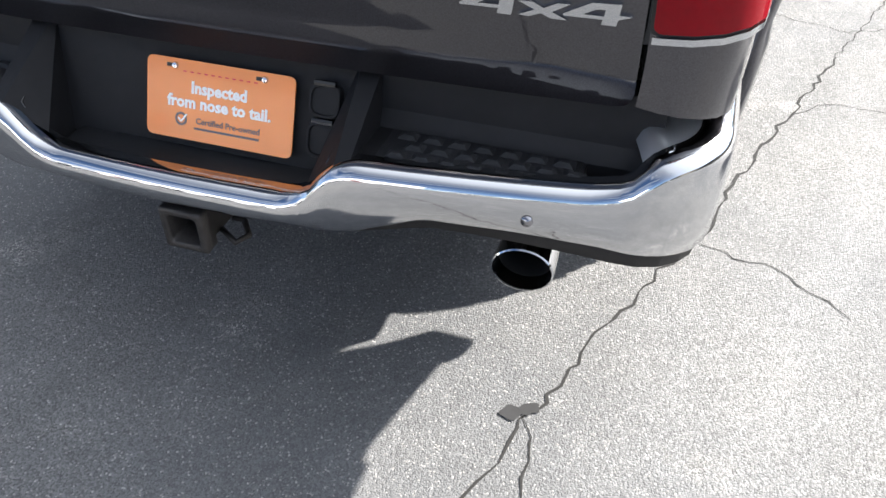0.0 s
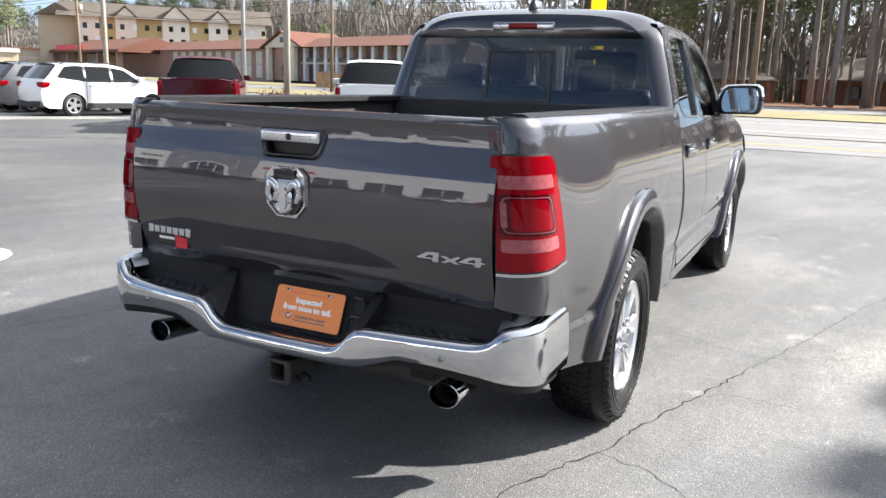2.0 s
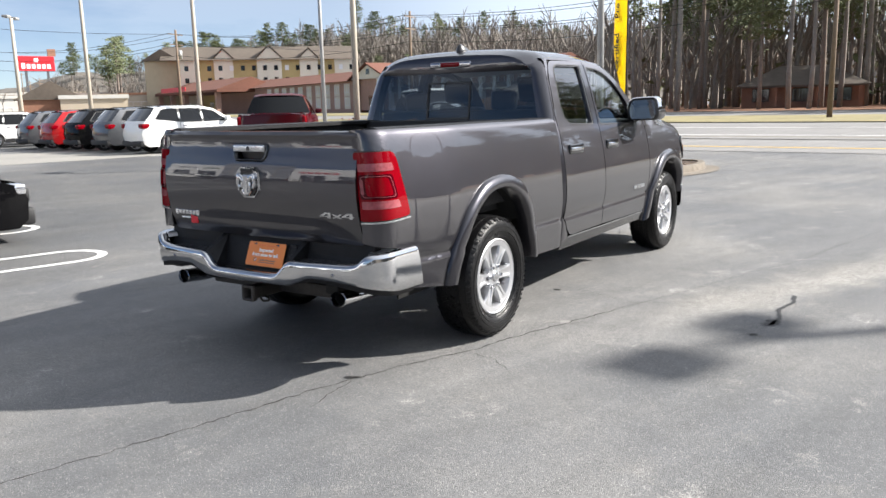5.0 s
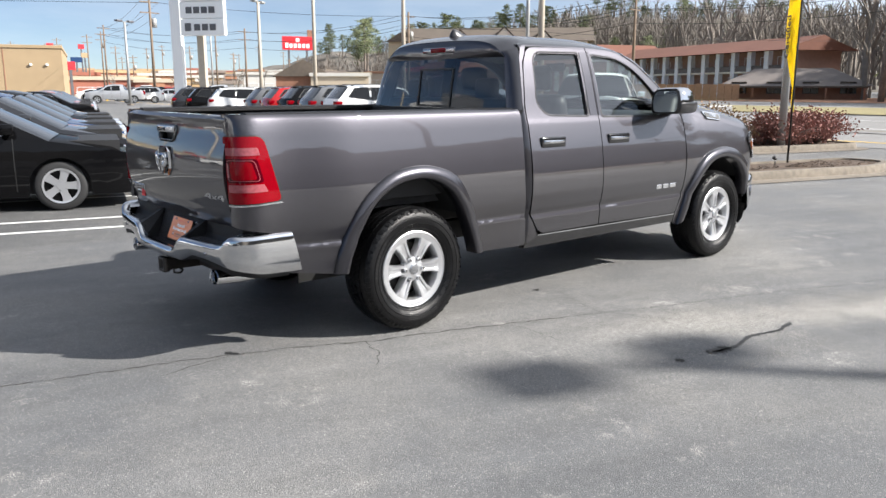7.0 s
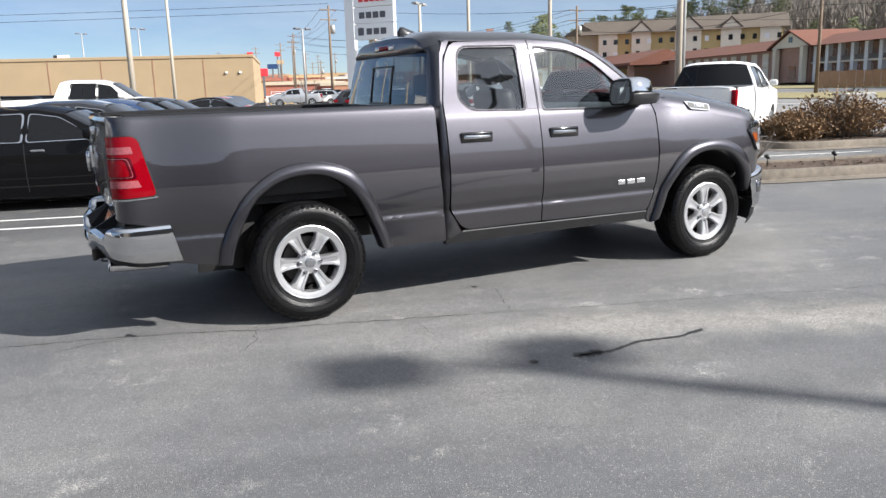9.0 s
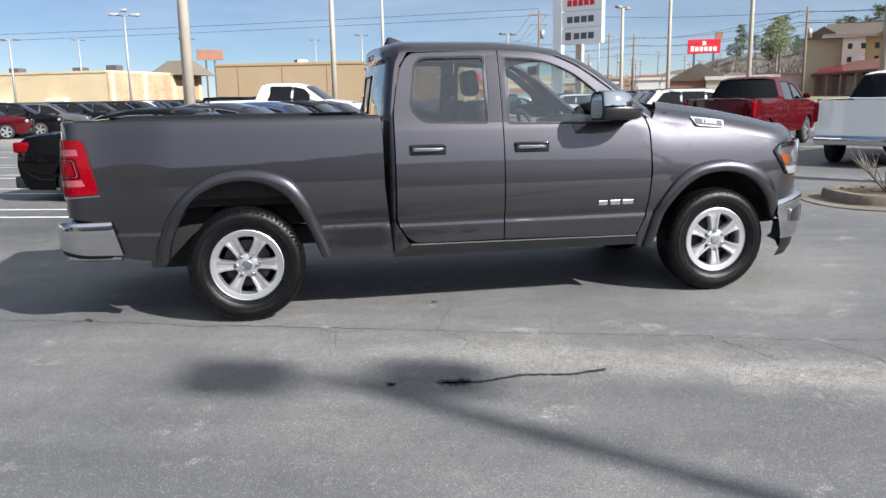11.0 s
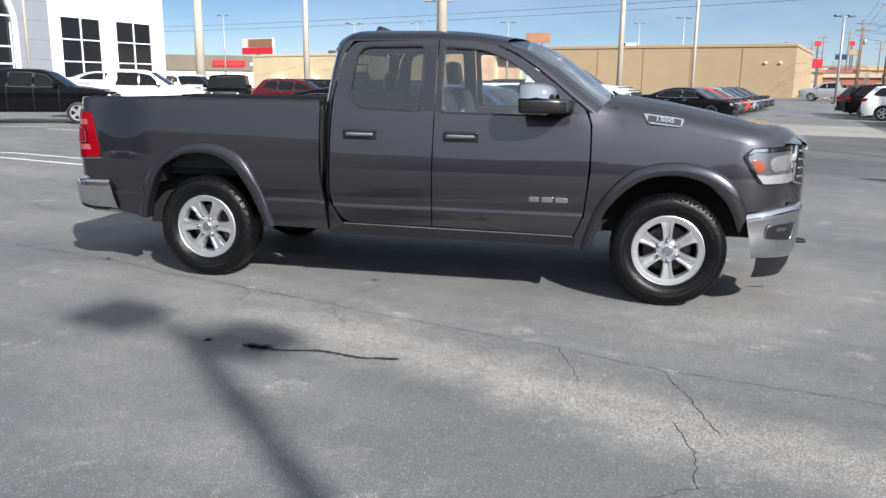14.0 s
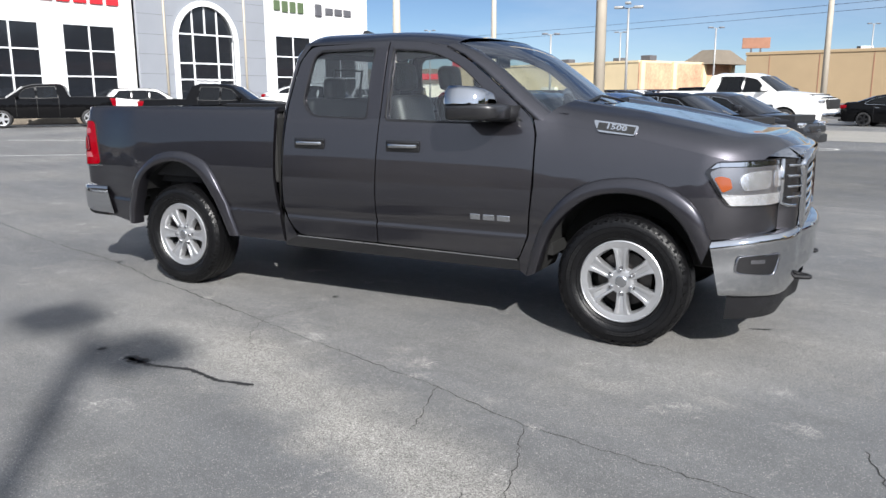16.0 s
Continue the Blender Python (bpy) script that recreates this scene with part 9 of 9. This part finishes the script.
def bare_mesh(bm, x, y, z, h, rnd, levels=2):
    """A leafless tree added to a joined mesh."""
    def limb(p, d, l, r, lev):
        q = p + d * l
        mid = p.lerp(q, .5) + Vector((rnd.gauss(0, .03), rnd.gauss(0, .03), 0)) * l
        tube(bm, [p, mid, q], [r, r * .8, r * .45], 3, False)
        if lev > 0:
            for _ in range(4 if lev > 1 else 5):
                t = rnd.uniform(.35, 1)
                nd = (d + Vector((rnd.gauss(0, .55), rnd.gauss(0, .55), rnd.uniform(0, .5)))).normalized()
                limb(p.lerp(q, t), nd, l * rnd.uniform(.4, .62), r * .5, lev - 1)
    limb(Vector((x, y, z)), Vector((rnd.gauss(0, .04), rnd.gauss(0, .04), 1)).normalized(), h * .55, h * .019, levels)


protos = [pine(s, h, crown_from=c, clumps=n, spread=sp) for s, h, c, n, sp in ((1, 25, .56, 150, 4.2), (2, 28, .62, 140, 3.8), (3, 22, .46, 170, 4.6), (4, 26, .66, 120, 3.8))]
rnd = random.Random(11)
spots = []
for k in range(118):
    x = rnd.uniform(92, 165)
    y = rnd.uniform(-62, 34) + (x - 92) * .22
    spots.append((x, y))
spots += [(123, 11.8), (143.9, 20.3), (104, 2), (99, 14), (96, -14), (101, -26), (112, 28), (118, 34)]
for i, (x, y) in enumerate(spots):
    if i < 4:
        protos[i].matrix_world = pose(x, y, 0, 0, 0, rnd.uniform(0, 360))
    else:
        c = copy_thing(protos[i % 4], pose(x, y, 0, 0, 0, rnd.uniform(0, 360)))
        s = rnd.uniform(.8, 1.15)
        c.scale = (s, s, s)
# single evergreens behind the hotel and motel
for i in range(26):
    a = radians(rnd.uniform(30, 56))
    d = rnd.uniform(330, 420)
    c = copy_thing(protos[2], pose(d * math.cos(a), d * math.sin(a), 4, 0, 0, rnd.uniform(0, 360)))
    s = rnd.uniform(.8, 1.3)
    c.scale = (s * 1.25, s * 1.25, s)
# undergrowth and mixed woods
bm = bmesh.new()
rnd = random.Random(21)
for k in range(380):
    x = rnd.uniform(112, 200)
    y = rnd.uniform(-80, 50) + (x - 120) * .25
    bare_mesh(bm, x, y, 0, rnd.uniform(14, 25), rnd)
for k in range(520):
    a = radians(rnd.uniform(14, 42))
    d = rnd.uniform(215, 330) if math.degrees(a) < 31 else rnd.uniform(335, 420)
    bare_mesh(bm, d * math.cos(a), d * math.sin(a), 1 + (d - 215) * .07, rnd.uniform(19, 31), rnd)
for k in range(90):
    a = radians(rnd.uniform(62, 90))
    d = rnd.uniform(170, 380)
    bare_mesh(bm, d * math.cos(a), d * math.sin(a), 0, rnd.uniform(5, 10), rnd)
for k in range(160):
    a = radians(rnd.uniform(41, 60))
    d = rnd.uniform(345, 420)
    bare_mesh(bm, d * math.cos(a), d * math.sin(a), 2, rnd.uniform(12, 20), rnd)
wd = tagged(part("bare_woods", bm, TWIG, None, smooth=False), "dense grey leafless woods on a slope", "woods", kind="stuff")
# evergreen undergrowth below the pines
bm = bmesh.new()
for k in range(1800):
    x = rnd.uniform(125, 190)
    y = rnd.uniform(-80, 45) + (x - 120) * .25
    z = rnd.uniform(0, 24) * rnd.random() ** .5
    d = Vector((rnd.gauss(0, 1), rnd.gauss(0, 1), rnd.gauss(0, .6))).normalized()
    s = d.cross(Vector((rnd.random(), rnd.random(), rnd.random()))).normalized() * rnd.uniform(.25, .6)
    o = Vector((x, y, z))
    bm.faces.new([bm.verts.new(o - s), bm.verts.new(o + s), bm.verts.new(o + d * rnd.uniform(.8, 1.8))])
tagged(part("evergreen_undergrowth", bm, NEEDLE, None, smooth=False), "dark evergreen undergrowth in the woods", "undergrowth", kind="stuff")

# wooded hills on the skyline
HILL = mat("far_wooded_hill", (0.125, 0.112, 0.095), 1.0, noise=0.5, scale=0.25, bump=1.0, bscale=0.5)
bm = bmesh.new()
def ridge(k):
    """Distance and height of the skyline at k degrees from the first bearing."""
    deg = -45 + k
    d = 470 + 60 * math.sin(k * .13)
    # heights past 190 and below -10 degrees: unseen rise, added to darken paint reflections
    up = interp(deg, [(-45, 70), (-30, 50), (-10, 24), (20, 24), (26, 30), (44, 30), (50, 18), (58, 15), (64, 2), (66, 0), (190, 0), (225, 55), (255, 80), (300, 80), (316, 70)])
    base = 9 + 9 * noise.noise(Vector((k * .05, 0, 0))) + up + 3 * noise.noise(Vector((k * .6, 3, 0))) + 2.2 * noise.noise(Vector((k * 1.9, 7, 0)))
    town = max(0, 1 - abs(deg - 66) / 13) ** .5
    return d, max(base * (.35 if 80 < deg < 190 else 1), 1.5, (14.5 + 2.5 * noise.noise(Vector((k * .4, 5, 0)))) * town)


rows = []
for k in range(361):
    a = radians(-45 + k)
    d, base = ridge(k)
    rows.append([(d * f * math.cos(a), d * f * math.sin(a), z) for f, z in ((.86, -3), (.93, base * .45), (1.0, base * .8), (1.06, base), (1.3, -3))])
loft(bm, rows, close=False, caps=False)
bmesh.ops.recalc_face_normals(bm, faces=bm.faces)
tagged(part("backdrop_hill", bm, HILL), "low wooded hills on the skyline, with an unseen rise added behind the camera", "hill", kind="structure")


def bush(x, y, r, h, seed, material, label):
    rnd = random.Random(seed)
    ob = thing("bush", label, "bush", "bushes in the planting bed", at=(x, y, .12 + (ground_z(x, y) if x > 17 and y > 10 else 0)))
    tw = bmesh.new()
    lf = bmesh.new()
    for k in range(90):
        a = rnd.uniform(0, 6.283)
        q = rnd.random() ** .6
        tip = Vector((r * q * math.cos(a), r * q * math.sin(a), h * (1 - .45 * q * q) * rnd.uniform(.75, 1.1)))
        base = Vector((.15 * math.cos(a), .15 * math.sin(a), 0))
        tube(tw, [base, base.lerp(tip, .5) + Vector((0, 0, .08)), tip], [.016, .010, .004], 4, False)
        for _ in range(58):
            t = rnd.uniform(.3, 1.05)
            o = base.lerp(tip, t) + Vector((rnd.gauss(0, .10), rnd.gauss(0, .10), rnd.gauss(0, .09)))
            d = Vector((rnd.gauss(0, 1), rnd.gauss(0, 1), rnd.gauss(.3, .7))).normalized()
            s = d.cross(Vector((rnd.random(), rnd.random(), rnd.random()))).normalized() * rnd.uniform(.016, .032)
            l = rnd.uniform(.05, .10)
            lf.faces.new([lf.verts.new(o), lf.verts.new(o + d * l * .5 + s), lf.verts.new(o + d * l), lf.verts.new(o + d * l * .5 - s)])
    part("stem", tw, TWIG, ob, smooth=False)
    part("foliage", lf, material, ob, smooth=False)


bush(15.3, 6.3, 1.25, 0.92, 31, BUSH_BROWN, "brown winter bush in the planting bed")
bush(13.9, 6.6, .7, 0.53, 32, BUSH_BROWN, "brown winter bush in the planting bed")
bush(16.9, 5.3, 1.1, 0.79, 33, BUSH_RED, "dark red leaved bush in the planting bed")
bush(18.2, 5.0, 1.2, 0.86, 34, BUSH_RED, "dark red leaved bush in the planting bed")
bush(18.7, 13.6, 1.2, 0.76, 36, BUSH_RED, "dark red leaved bush in the planting bed")
bush(19.0, 16.0, 1.3, 0.76, 37, BUSH_RED, "dark red leaved bush in the planting bed")
tw = thing("dry_shrub", "small leafless shrub in the front island", "bush", at=(8.5, 3.0, .12))
bm = bmesh.new()
rnd = random.Random(77)
for k in range(16):
    a = rnd.uniform(0, 6.283)
    p = Vector((0, 0, 0))
    d = Vector((math.cos(a) * .7, math.sin(a) * .7, .8)).normalized()
    q = p + d * rnd.uniform(.35, .6)
    tube(bm, [p, q], [.012, .006], 4, False)
    for _ in range(5):
        d2 = (d + Vector((rnd.gauss(0, .5), rnd.gauss(0, .5), rnd.gauss(.1, .3)))).normalized()
        b0 = p.lerp(q, rnd.uniform(.4, 1))
        tube(bm, [b0, b0 + d2 * rnd.uniform(.15, .35)], [.006, .002], 3, False)
part("twigs", bm, TWIG, tw, smooth=False)

# leafless woods and pines on the ridge
bm = bmesh.new()
rnd = random.Random(91)
for k in range(900):
    q = rnd.uniform(55, 100)
    d, base = ridge(q)
    f = rnd.uniform(.90, 1.06)
    a = radians(-45 + q)
    z = base * (.45 + .55 * (f - .93) / .13 if f > .93 else .45 * (f - .86) / .07) - 1.5
    bare_mesh(bm, d * f * math.cos(a), d * f * math.sin(a), z, rnd.uniform(11, 18), rnd)
tagged(part("ridge_woods", bm, TWIG, None, smooth=False), "grey leafless woods on the far ridge", "woods", kind="stuff")
for i in range(84):
    q = rnd.uniform(62, 104)
    d, base = ridge(q)
    f = rnd.uniform(.98, 1.06)
    a = radians(-45 + q)
    c = copy_thing(protos[i % 4], pose(d * f * math.cos(a), d * f * math.sin(a), base * .78 - 5.5, 0, 0, rnd.uniform(0, 360)))
    s = rnd.uniform(.7, 1.05)
    c.scale = (s * rnd.uniform(1.05, 1.5), s * rnd.uniform(1.05, 1.5), s * rnd.uniform(.75, 1.05))
